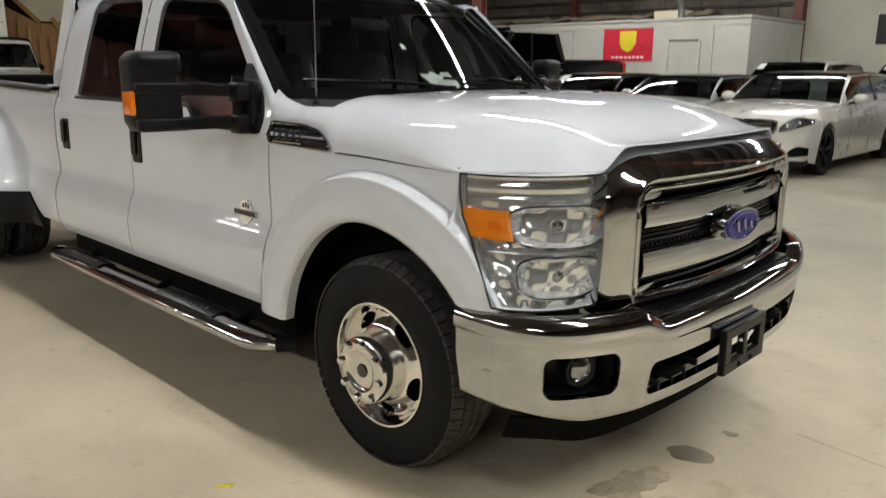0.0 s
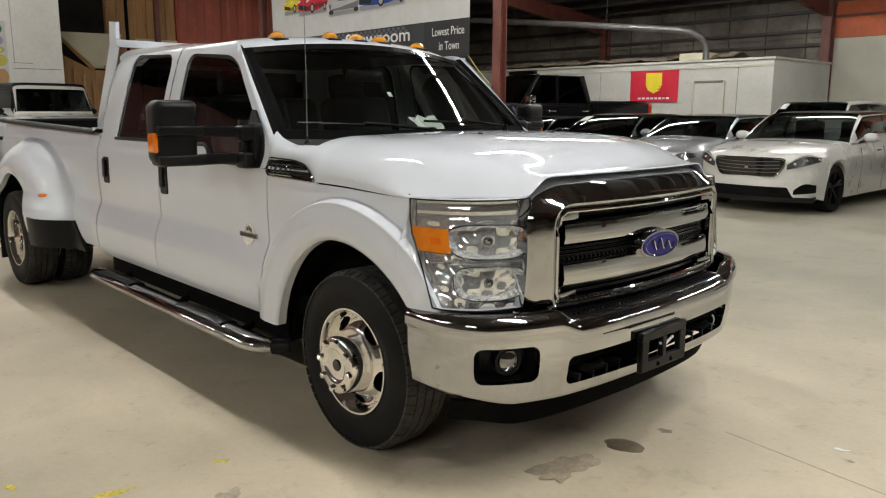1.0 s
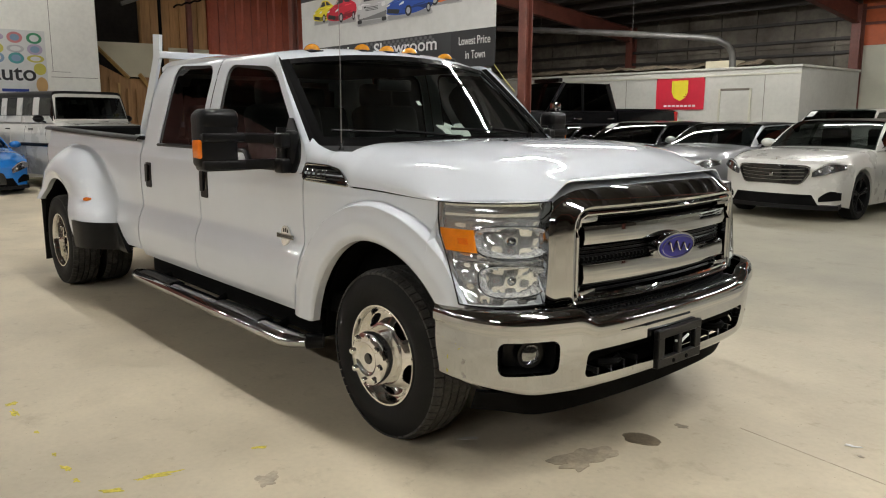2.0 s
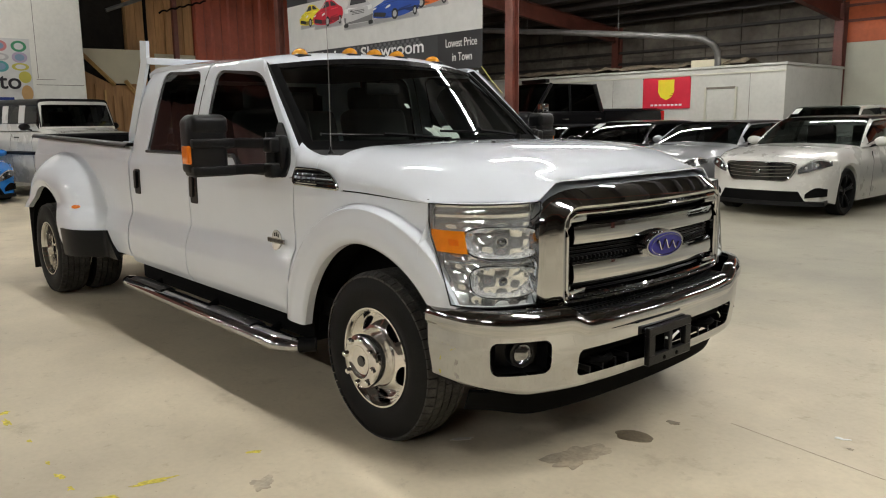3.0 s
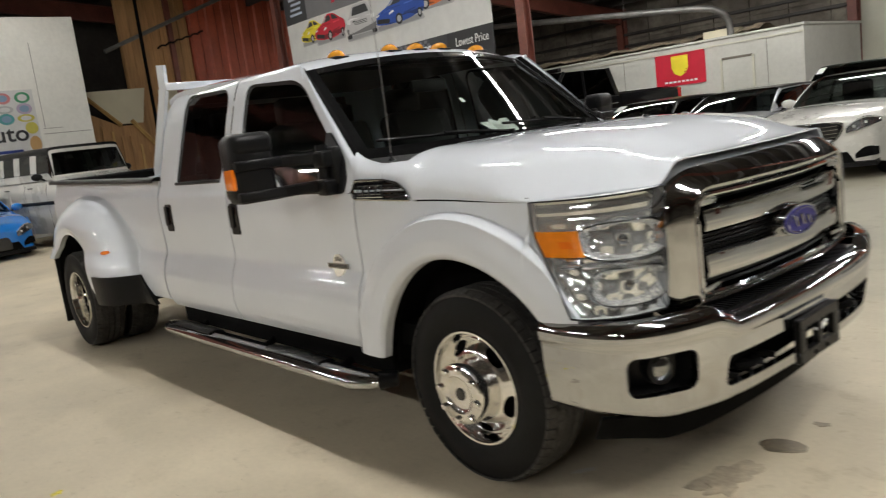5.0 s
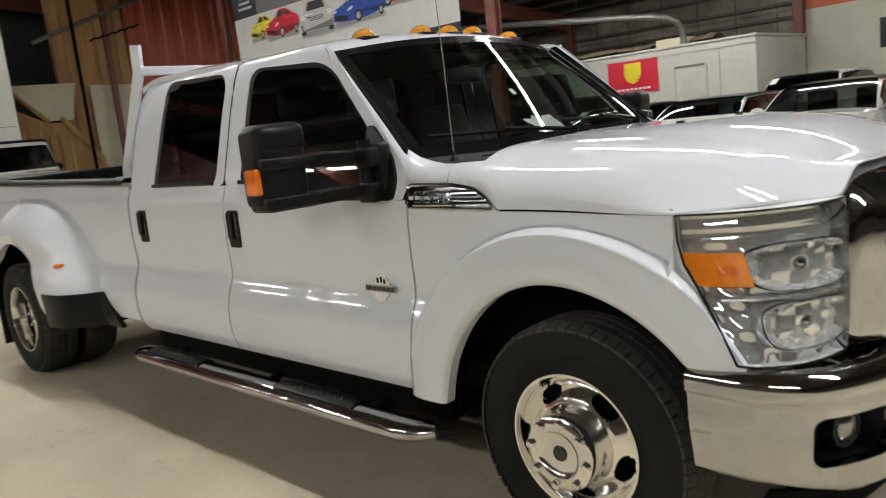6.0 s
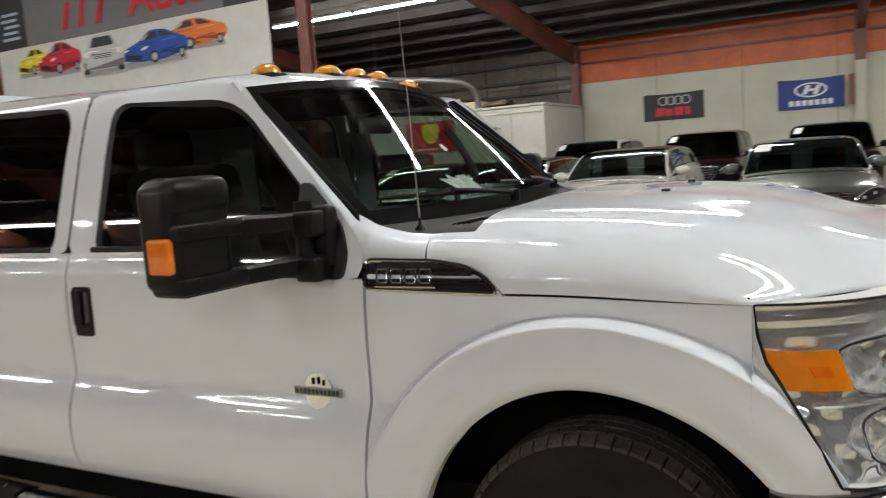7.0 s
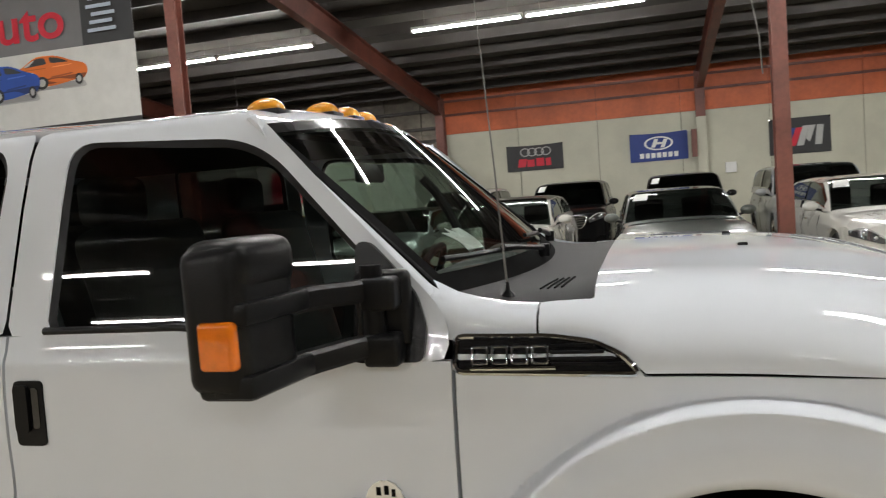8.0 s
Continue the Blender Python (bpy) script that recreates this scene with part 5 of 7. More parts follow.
def alloy(side, deep, nholes=5):
    """A polished disc wheel with oval hand holes: convex for the front, dished for the rear."""
    edge = [(0.238, 0.10), (0.234, 0.112), (0.226, 0.112), (0.217, 0.094)]
    if deep:
        table = [(0.10, -0.065), (0.15, -0.064), (0.17, -0.060), (0.19, -0.048), (0.205, -0.010), (0.212, 0.06)]
    else:
        table = [(0.10, 0.100), (0.13, 0.098), (0.15, 0.090), (0.17, 0.076), (0.19, 0.062), (0.203, 0.058), (0.212, 0.075)]
    rs = lin(0.212, 0.10, 26)
    seg = 130
    rc, hr, ht = 0.173, 0.026, 0.050

    def field(r, a):
        da = ((a * nholes / (2 * math.pi) + 0.5) % 1.0 - 0.5) * 2 * math.pi / nholes
        return math.hypot((r - rc) / hr, da * rc / ht) - 1

    bm = bmesh.new()
    rings = [[bm.verts.new((r * math.cos(a), y * side, r * math.sin(a))) for a in lin(0, 2 * math.pi, seg + 1)[:-1]] for r, y in edge]
    co = [[(r, a) for a in lin(0, 2 * math.pi, seg + 1)[:-1]] for r, y in edge]
    for r in rs:
        ring, cc = [], []
        for a in lin(0, 2 * math.pi, seg + 1)[:-1]:
            r2, a2 = r, a
            for _ in range(3):
                f = field(r2, a2)
                gr_, ga = (field(r2 + 0.0005, a2) - f) / 0.0005, (field(r2, a2 + 0.003) - f) / (0.003 * rc)
                g2 = gr_ * gr_ + ga * ga
                if abs(f) / math.sqrt(g2 + 1e-9) < 0.0042:
                    r2, a2 = r2 - f * gr_ / g2, a2 - f * ga / g2 / rc
            ring.append(bm.verts.new((r2 * math.cos(a2), straight_at(table, r2) * side, r2 * math.sin(a2))))
            cc.append((r2, a2))
        rings.append(ring)
        co.append(cc)
    for j in range(len(rings) - 1):
        for i in range(seg):
            i2 = (i + 1) % seg
            rm = (co[j][i][0] + co[j + 1][i2][0]) / 2
            am = co[j][i][1] + math.pi / seg
            if field(rm, am) < 0:
                continue
            bm.faces.new((rings[j][i], rings[j][i2], rings[j + 1][i2], rings[j + 1][i]))
    bmesh.ops.recalc_face_normals(bm, faces=bm.faces)
    if sum(f.normal.y * side * f.calc_area() for f in bm.faces) < 0:
        bmesh.ops.reverse_faces(bm, faces=bm.faces)
    bmesh.ops.delete(bm, geom=[v for v in bm.verts if not v.link_faces], context="VERTS")
    return solid(bm, 0.012)


def truck_wheel(x, y, side, width=0.235, deep=False, hub=True):
    w = new("wheel")
    w.parent = truck
    w.location = (x, y, HUB_Z)
    w.rotation_euler = (0, 0.35, 0)
    part("tyre", tyre_mesh(width, side), M_RUBBER, w, "black truck tyre")
    part("tread", tread_mesh(width, side), M_TREAD, w, smooth=False)
    rimo = part("rim", alloy(side, deep), M_ALU, w, "polished aluminium wheel with oval hand holes", angle=35)
    part("barrel", lathe([(0.23, 0.10), (0.215, 0.07), (0.205, 0.0), (0.215, -0.10)], 40, side), M_ALU if deep else M_DARK, w)
    part("brake_drum", lathe([(0.0, 0.02), (0.16, 0.02), (0.19, 0.0), (0.19, -0.08)], 24, side), M_DARK, w)
    if hub:
        h0 = 0.10 if not deep else -0.065
        prof = [(0.140, h0 - 0.012), (0.134, h0 + 0.012), (0.128, h0 + 0.03), (0.126, h0 + 0.075), (0.121, h0 + 0.088), (0.110, h0 + 0.095), (0.078, h0 + 0.097), (0.070, h0 + 0.088), (0.055, h0 + 0.084), (0.0, h0 + 0.083)]
        hubc = part("hub_cover", lathe(prof, 48, side), M_ALU, w, "bright hub cover with wheel nuts", angle=35)
        for k in range(8):
            a = 2 * math.pi * k / 8 + 0.2
            nut = lathe([(0.0, 0.020), (0.010, 0.019), (0.015, 0.014), (0.016, 0.0)], 12, side)
            part("wheel_nut", shift(nut, Matrix.Translation((0.104 * math.cos(a), (h0 + 0.090) * side, 0.104 * math.sin(a)))), M_ALU, hubc)
        part("hub_badge", shift(lathe([(0.0, 0.006), (0.024, 0.005), (0.027, 0.0)], 20, side), Matrix.Translation((0, (h0 + 0.083) * side, 0))), M_GLOSSBLACK, hubc)
    return w


for s in (-1, 1):
    truck_wheel(AX_F, 0.872 * s, s)
    truck_wheel(AX_R - 0.07, 1.055 * s, s, deep=True)
    truck_wheel(AX_R - 0.07, 0.775 * s, s, deep=True, hub=False)

# chassis below the cab and bed
for s in (-1, 1):
    # black block added to darken the shaded gap between step bar and sill
    part("sill_shade_block", boxed(-2.84, -0.50, 0.62 * s, 0.955 * s, 0.35, 0.485, 0.02), M_DARK, truck)
    part("frame_rail", boxed(-5.4, 0.85, 0.36 * s, 0.46 * s, 0.50, 0.66), M_DARK, truck)
part("front_axle", pipe([(AX_F, -0.75, 0.38), (AX_F, 0.75, 0.38)], 0.06, 10), M_DARK, truck)
part("rear_axle", pipe([(AX_R, -0.70, 0.40), (AX_R, 0.70, 0.40)], 0.07, 10), M_DARK, truck)
part("differential", shift(lathe([(0.0, 0.16), (0.12, 0.12), (0.17, 0.0), (0.12, -0.12), (0.0, -0.16)], 20), Matrix.Translation((AX_R, 0, 0.40))), M_DARK, truck)
# gearbox, muffler box and tank, unseen, set low to block light under the truck
part("gearbox", boxed(-1.6, 0.4, -0.30, 0.30, 0.30, 0.62, 0.05), M_DARK, truck)
part("drive_shaft", pipe([(-1.6, 0, 0.44), (AX_R, 0, 0.40)], 0.05, 10), M_DARK, truck)
part("muffler_light_block", boxed(-3.3, -2.1, -0.76, -0.40, 0.29, 0.52, 0.08, 3), M_DARK, truck)
part("fuel_tank", boxed(-3.6, -1.9, 0.30, 0.80, 0.30, 0.60, 0.04), M_DARK, truck)
part("exhaust", pipe([(-0.5, -0.55, 0.42), (-3.5, -0.55, 0.42), (-5.2, -0.62, 0.46)], 0.05, 10), M_DARK, truck)
# bed floor, head board, tailgate, rear bumper, rack bars
part("bed_floor", boxed(-5.4, -2.9, -0.9, 0.9, 0.76, 0.79), M_DARK, truck)
part("bed_front", boxed(-2.93, -2.90, -0.95, 0.95, 0.78, 1.315, 0.004), M_DARK, truck)
part("bed_front_cap", boxed(-2.96, -2.885, -0.93, 0.93, 1.312, 1.336, 0.006), M_BLACK, truck)
part("tailgate", boxed(-5.40, -5.33, -0.92, 0.92, 0.62, 1.365, 0.015), M_WHITE, truck, "white tailgate with black cap")
part("tailgate_liner", boxed(-5.332, -5.315, -0.88, 0.88, 0.79, 1.366, 0.004), M_DARK, truck, "black tailgate liner")
part("tailgate_cap", boxed(-5.41, -5.32, -0.93, 0.93, 1.363, 1.39, 0.008), M_BLACK, truck)
part("rear_bumper", boxed(-5.60, -5.41, -0.98, 0.98, 0.46, 0.64, 0.03), M_CHROME, truck, "chrome rear bumper")
part("rack_bar", boxed(-2.705, -2.655, -0.885, 0.885, 1.885, 1.932, 0.006), M_WHITE, truck, "white headache rack top bar")
part("rack_bar", boxed(-2.955, -2.925, -0.885, 0.885, 1.40, 1.44, 0.006), M_WHITE, truck)
part("bed_liner_sheet", boxed(-3.3, -2.97, -0.86, -0.5, 1.23, 1.29, 0.01), M_WHITE, truck, "white toolbox lid in the bed")

# cab interior
dash = grid(lambda y, k: (-0.62 - 0.30 * k + 0.14 * (1 - (y / 0.85) ** 2) * (1 - k), y, 1.30 + 0.04 * math.sin(k * math.pi) - 0.10 * max(0, k - 0.8) * 5), lin(-0.86, 0.86, 21), lin(0, 1, 10), flip=True)
part("dashboard", solid(dash, 0.05, (0, 0, -1)), M_SEAT, truck, "dark grey dashboard")
part("dash_front", boxed(-0.98, -0.80, -0.85, 0.85, 0.75, 1.22, 0.04), M_SEAT, truck)
def seat_mesh(w):
    bm = bmesh.new()
    block(bm, 0.0, 0.55, -w / 2, w / 2, 0.0, 0.18, 0.06, 3)
    n0 = len(bm.verts)
    nb = bmesh.new()
    block(nb, -0.10, 0.08, -w / 2, w / 2, 0.0, 0.72, 0.06, 3)
    shift(nb, Matrix.Translation((0.0, 0, 0.12)) @ pose(0, 0, 0, 0, -14, 0))
    tmp = bpy.data.meshes.new("tmp")
    nb.to_mesh(tmp)
    nb.free()
    bm.from_mesh(tmp)
    bpy.data.meshes.remove(tmp)
    return bm
for x, y in ((-1.62, -0.42), (-1.62, 0.42), (-2.55, -0.42), (-2.55, 0.42)):
    seat = part("seat", shift(seat_mesh(0.52), Matrix.Translation((x, y, 0.74))), M_SEAT, truck, "dark grey seat with headrest")
    part("headrest", boxed(x - 0.33, x - 0.22, y - 0.13, y + 0.13, 1.55, 1.72, 0.04, 3), M_SEAT, seat)
ring = [(0.19 * math.cos(a), 0.19 * math.sin(a), 0) for a in lin(0, 2 * math.pi, 33)]
swm = Matrix.Translation((-1.08, 0.42, 1.20)) @ pose(0, 0, 0, 0, -62, 0)
sw = part("steering_wheel", shift(pipe(ring, 0.016, 8, caps=False), swm), M_SEAT, truck, "dark steering wheel")
part("wheel_hub", shift(boxed(-0.06, 0.06, -0.08, 0.08, -0.03, 0.02, 0.015), swm), M_SEAT, sw)
part("wheel_spoke", shift(boxed(-0.015, 0.015, -0.185, 0.185, -0.008, 0.008), swm), M_SEAT, sw)
part("rearview_mirror", boxed(-1.13, -1.105, -0.13, 0.13, 1.64, 1.71, 0.012), M_BLACK, truck, "interior rear-view mirror")
part("grab_handle", pipe([(-0.98, 0.70, 1.42), (-1.02, 0.71, 1.50), (-1.08, 0.71, 1.60), (-1.13, 0.70, 1.66)], 0.02, 8), M_SEAT, truck)
part("headliner", boxed(-2.78, -1.22, -0.76, 0.76, 1.79, 1.81), M_SEAT, truck)
for s in (-1, 1):
    part("door_trim", boxed(-2.75, -0.75, 0.86 * s, 0.90 * s, 0.62, 1.175, 0.02), M_SEAT, truck)
pp = grid(lambda u, v: (-0.80 - 0.10 * v + 0.02 * math.sin(9 * u), 0.26 + 0.10 * u + 0.01 * math.sin(7 * v), 1.36 + 0.075 * v + 0.012 * math.sin(6 * u + 3 * v)), lin(-1, 1, 6), lin(0, 1, 6))
part("paper_sheet", solid(pp, 0.002), M_PAPER, truck, "crumpled white paper on the dashboard", smooth=False)
part("windscreen_sticker", solid(band([-0.14, -0.11], [0.42, 0.47], -0.004), 0.001), M_PAPER, ws)

# ---- other parked cars ----
def car_paint(name, color, rough=0.28, metal=0.0):
    return shader(name, color, rough, metal, coat=1.0, var=0.04, scale=2, rough_var=0.04)


C_WHITE = car_paint("pearl_white_paint", (0.60, 0.59, 0.545))
C_SILVER = car_paint("silver_paint", (0.36, 0.37, 0.38), 0.3, 0.5)
C_GREY = car_paint("grey_green_paint", (0.085, 0.095, 0.086), 0.35, 0.2)
C_BLACK = shader("black_paint", (0.004, 0.004, 0.0045), 0.3, coat=0.45, spec=0.1, var=0.04, scale=2)
C_BLUE = car_paint("bright_blue_paint", (0.02, 0.20, 0.62), 0.25)


def car(name, label, m, paint, L=4.9, W=1.87, H=1.46, wb=2.9, fo=0.88, belt=0.98, hood=(0.74, 0.93), deck=1.02, cab=(0.30, 0.44, 0.80, 0.94), roof_paint=None,
        top_w=0.60, wheel_r=0.34, clear=0.19, grille="wide", nose=0.16, lamp="slim", sticker=True, boxy=0.0, wagon=False, rim_mat=None, group="parked cars"):
    """A parked car: lofted body with real wheel arches, glazed cabin, lamps, grille, wheels and mirrors. Nose towards +x from the origin under the front axle."""
    t = thing(name, m, label, "car", group)
    xf, xr = fo, fo - L
    hw = W / 2
    roof_paint = roof_paint or paint
    A0, A1, D1, D0 = (fo - L * c for c in cab)          # screen base, roof front, roof rear, rear glass base

    def width(x):
        a = max(0.0, (x - (xf - 0.75)) / 0.75)
        b = max(0.0, ((xr + 0.6) - x) / 0.6)
        return hw * (1 - (0.09 - 0.05 * boxy) * a ** 2.4 - (0.12 - 0.08 * boxy) * b ** 2.2)

    deep = 0.34 - 0.26 * boxy

    def bow(x, y):
        """Rounds the nose and the tail in plan."""
        k = min(1.0, max(0.0, (x - (xf - 0.60)) / 0.60))
        q = min(1.0, max(0.0, ((xr + 0.45) - x) / 0.45))
        return x + deep * abs(y / hw) ** 2.6 * (0.5 * q - k)

    def face(y, e=0.0):
        return bow(xf, y) + e

    def top(x):
        if x > A0:
            k = (x - A0) / (xf - A0)
            z = hood[1] + (belt + 0.01 - hood[1]) * (1 - smooth01(min(1, (1 - 0) * k * 3))) if k < 0.33 else hood[1] - (hood[1] - hood[0]) * ((k - 0.33) / 0.67) ** 1.7
            return z
        if x < D0:
            k = (D0 - x) / max(0.01, D0 - xr)
            return deck - 0.06 * k * k
        return belt + (deck - belt) * (A0 - x) / (A0 - D0)

    def low(x):
        z = clear + 0.06 * max(0, (x - (xf - 0.5)) / 0.5) + 0.10 * max(0, ((xr + 0.5) - x) / 0.5)
        for cx in (0.0, -wb):
            r = wheel_r + 0.045
            if abs(x - cx) < r:
                z = max(z, wheel_r + math.sqrt(r * r - (x - cx) ** 2))
        return z

    xs = set(lin(xr, xf, 34)) | {xf - 0.03, xf - 0.08, xr + 0.03, xr + 0.08}
    for cx in (0.0, -wb):
        for a in lin(0, math.pi, 15):
            xs.add(cx + (wheel_r + 0.045) * math.cos(a))
        xs.add(cx + wheel_r + 0.0455)
        xs.add(cx - wheel_r - 0.0455)
    bm = bmesh.new()
    rows_ = []
    for x in sorted(xs):
        w, zt, zl = width(x), top(x), low(x)
        end = max(0.0, 1 - (xf - x) / 0.10) + max(0.0, 1 - (x - xr) / 0.10)
        zt -= nose * 0.5 * end ** 2
        w *= 1 - 0.05 * end ** 2
        arch = 0.022 if zl > 0.4 else 0.0
        zs = min(zt - 0.05, belt - 0.20)
        zs = max(zs, zl + 0.02)
        half = [(0.0, zt + 0.02), (0.45 * w, zt + 0.014), (0.74 * w, zt - 0.004), (0.86 * w, zt - 0.022), (0.925 * w, zt - 0.06), (0.955 * w, (zt - 0.08) * 0.6 + zs * 0.4), (0.985 * w, zs), (w, zs - 0.05 if zs - 0.05 > zl else zl + 0.012),
                (w * 0.99 + arch, zl + (zs - zl) * 0.45), (0.965 * w + arch, zl), (w - 0.27, zl), (w - 0.27, clear + 0.02), (0.0, clear + 0.02)]
        pts = [(y, z) for y, z in half] + [(-y, z) for y, z in reversed(half[1:-1])]
        rows_.append([bm.verts.new((x, y, z)) for y, z in pts])
    n = len(rows_[0])
    for a, b in zip(rows_, rows_[1:]):
        for i in range(n):
            try:
                bm.faces.new((a[i], a[(i + 1) % n], b[(i + 1) % n], b[i]))
            except ValueError:
                pass
    m_ = n // 2 + 1
    for ring_ in (rows_[0], rows_[-1]):
        half = [ring_[i].co.copy() for i in range(m_)]
        grid(lambda i, f: (half[i].x, half[i].y * f, half[i].z), range(m_), lin(-1, 1, 11), bm)
    bmesh.ops.remove_doubles(bm, verts=bm.verts, dist=0.0008)
    bmesh.ops.recalc_face_normals(bm, faces=bm.faces)
    for v in bm.verts:
        v.co.x = bow(v.co.x, v.co.y)
    body = part("body", bm, paint, t, angle=35)

    # cabin: one curved shell, split into glass, roof, pillars
    bw = 0.925 * hw
    zb0, zb1 = belt - 0.03, deck - 0.03
    lean = 0.55 if boxy else (0.82 if H > 1.6 else 1.0)
    SEC = [(1.0, 0.0), (0.962, 0.25), (0.918, 0.50), (0.868, 0.74), (0.830, 0.865), (0.780, 0.942), (0.69, 0.978), (0.47, 0.994), (0.24, 1.0), (0.0, 1.0)]
    SEC = SEC + [(-y, z) for y, z in reversed(SEC[:-1])]
    NW, NR, NB = 8, 12, 6
    shell = []
    for j in range(NW + NR + NB + 1):
        if j <= NW:
            q = j / NW
            x, h, soft_, ahead = A0 + (A1 - A0) * q, 0.93 * (1 - (1 - q) ** (1.06 if boxy else 1.22)), 1 - q, 0.17 * (1 - 0.6 * q)
        elif j <= NW + NR:
            q = (j - NW) / NR
            x, h, soft_, ahead = A1 + (D1 - A1) * q, 0.93 + (0.07 - 0.05 * boxy) * math.sin(q * math.pi) ** 0.8, 0.0, 0.068 * (1 - q) - 0.05 * q
        else:
            q = 1 - (j - NW - NR) / NB
            x, h, soft_, ahead = D0 + (D1 - D0) * q, 0.93 * (1 - (1 - q) ** (1.06 if boxy else 1.3)), 1 - q, -0.12 + 0.07 * q
        zb = zb0 + (zb1 - zb0) * min(1.0, max(0.0, (A0 - x) / (A0 - D0)))
        row = []
        for sy, sz in SEC:
            a = 1 - (1 - abs(sy)) * lean
            if abs(sy) > 0.6:
                a += (0.975 - a) * 0.85 * soft_ if a < 0.975 else 0.0
            else:
                a *= 1 + 0.34 * soft_
            a = math.copysign(a, sy) if sy else 0.0
            row.append(Vector((x + ahead * (1 - min(1.0, abs(a)) ** 2), bw * a, zb + (H - 0.01 - zb) * h * sz)))
        shell.append(row)
    MIDDLE = len(SEC) - 1
    WS, SB = range(0, NW), NW + int(NR * 0.46)

    def cells(test):
        out = bmesh.new()
        vs = {}
        for j in range(len(shell) - 1):
            for i in range(MIDDLE):
                if test(j, min(i, MIDDLE - 1 - i), i < MIDDLE / 2):
                    out.faces.new([vs.setdefault(k, None) or vs.update({k: out.verts.new(shell[k[0]][k[1]])}) or vs[k] for k in ((j, i), (j + 1, i), (j + 1, i + 1), (j, i + 1))])
        return out

    g = part("windscreen", cells(lambda j, i, left: j < NW and i >= 5 and not (boxy and (i == 5 or j in (0, NW - 1)))), M_CARGLASS, t, "dark car glass")
    g.visible_shadow = False
    if sticker:
        sh = [shell[5][11], shell[7][11], shell[7][12], shell[5][12]]
        sb_ = bmesh.new()
        sb_.faces.new([sb_.verts.new(p + Vector((0.010, 0, 0.012))) for p in sh])
        part("price_sheet", solid(sb_, 0.002), M_PAPER, g, "white price sheet", smooth=False)
    part("rear_window", cells(lambda j, i, left: j >= NW + NR and i >= 5), M_CARGLASS, t).visible_shadow = False
    part("roof", solid(cells(lambda j, i, left: NW <= j < NW + NR and i >= 4), 0.055 if boxy else 0.03, (0, 0, 1) if boxy else (0, 0, -1)), roof_paint, t)
    for s in (-1, 1):
        mine = s > 0
        glass_cols = lambda j: (3 <= j < NW) or (NW <= j < NW + NR and j != SB and not (boxy and j in (NW + 2, SB + 3))) or (NW + NR <= j < NW + NR + 2)
        sw_ = part("side_window", cells(lambda j, i, left: left == mine and 0 < i < 4 and glass_cols(j)), M_CARGLASS, t)
        sw_.visible_shadow = False
        part("sill", solid(cells(lambda j, i, left: left == mine and i == 0 and glass_cols(j)), 0.02, (0, -s, 0)), paint, t)
        part("front_pillar", solid(cells(lambda j, i, left: left == mine and ((j < NW and (i == 4 or (boxy and (i == 5 or (j in (0, NW - 1) and i > 5))))) or (j < 3 and i < 4))), 0.02, (0, -s * 0.8, -0.3)), paint, t)
        for post in ((SB, NW + 2, SB + 3) if boxy else (SB,)):
            part("middle_pillar", solid(cells(lambda j, i, left: left == mine and j == post and i < 4), 0.012, (0, s, 0)), paint if boxy else M_GLOSSBLACK, t)
        part("rear_pillar", solid(cells(lambda j, i, left: left == mine and ((j >= NW + NR and i == 4) or (j >= NW + NR + 2 and i < 4))), 0.02, (0, -s * 0.8, -0.3)), paint, t)
        trim_i = 1 if mine else MIDDLE - 1
        part("window_trim", pipe([tuple(shell[j][trim_i] + Vector((0, s * 0.006, 0.0))) for j in range(2, NW + NR + 4)], 0.009, 6), M_CHROME if not boxy else M_BLACK, t)
        rail_i = 4 if mine else MIDDLE - 4
        part("roof_rail", pipe([tuple(shell[j][rail_i]) for j in range(1, NW + NR + 4)], 0.014, 6), roof_paint if boxy else paint, t)
        mirror = bmesh.new()
        bmesh.ops.create_uvsphere(mirror, u_segments=12, v_segments=8, radius=1.0)
        for v in mirror.verts:
            v.co.x *= 0.075 if v.co.x > 0 else 0.04
            v.co.y *= 0.115
            v.co.z *= 0.075
        mm = part("side_mirror", shift(mirror, Matrix.Translation((A0 - 0.32, s * (hw + 0.075), belt + 0.05))), M_BLACK if boxy else paint, t, "door mirror")
        part("mirror_stalk", pipe([(A0 - 0.32, s * (hw - 0.10), belt - 0.03), (A0 - 0.32, s * (hw + 0.03), belt + 0.01)], 0.02, 6), M_BLACK, mm)
        # door seams and handles
        for hx in (-wb * 0.52, -wb * 0.88):
            part("door_handle", pipe([(hx - 0.09, s * (hw * 0.985 + 0.012), belt - 0.16), (hx, s * (hw * 0.985 + 0.03), belt - 0.16), (hx + 0.09, s * (hw * 0.985 + 0.012), belt - 0.16)], 0.013, 6), M_CHROME if not boxy else M_BLACK, t)
        for sx in (-wb * 0.30, -wb * 0.62):
            ww, zq = width(sx), belt - 0.20
            part("door_seam", pipe([(sx, s * ww * 0.958, belt - 0.10), (sx, s * ww * 0.985, zq), (sx, s * ww, zq - 0.05), (sx, s * ww * 0.99, clear + (zq - clear) * 0.45), (sx, s * ww * 0.967, clear + 0.03)], 0.004, 5), M_DARK, t)
        # headlamp
        lw = width(xf - 0.25)
        zc = hood[0] - 0.10
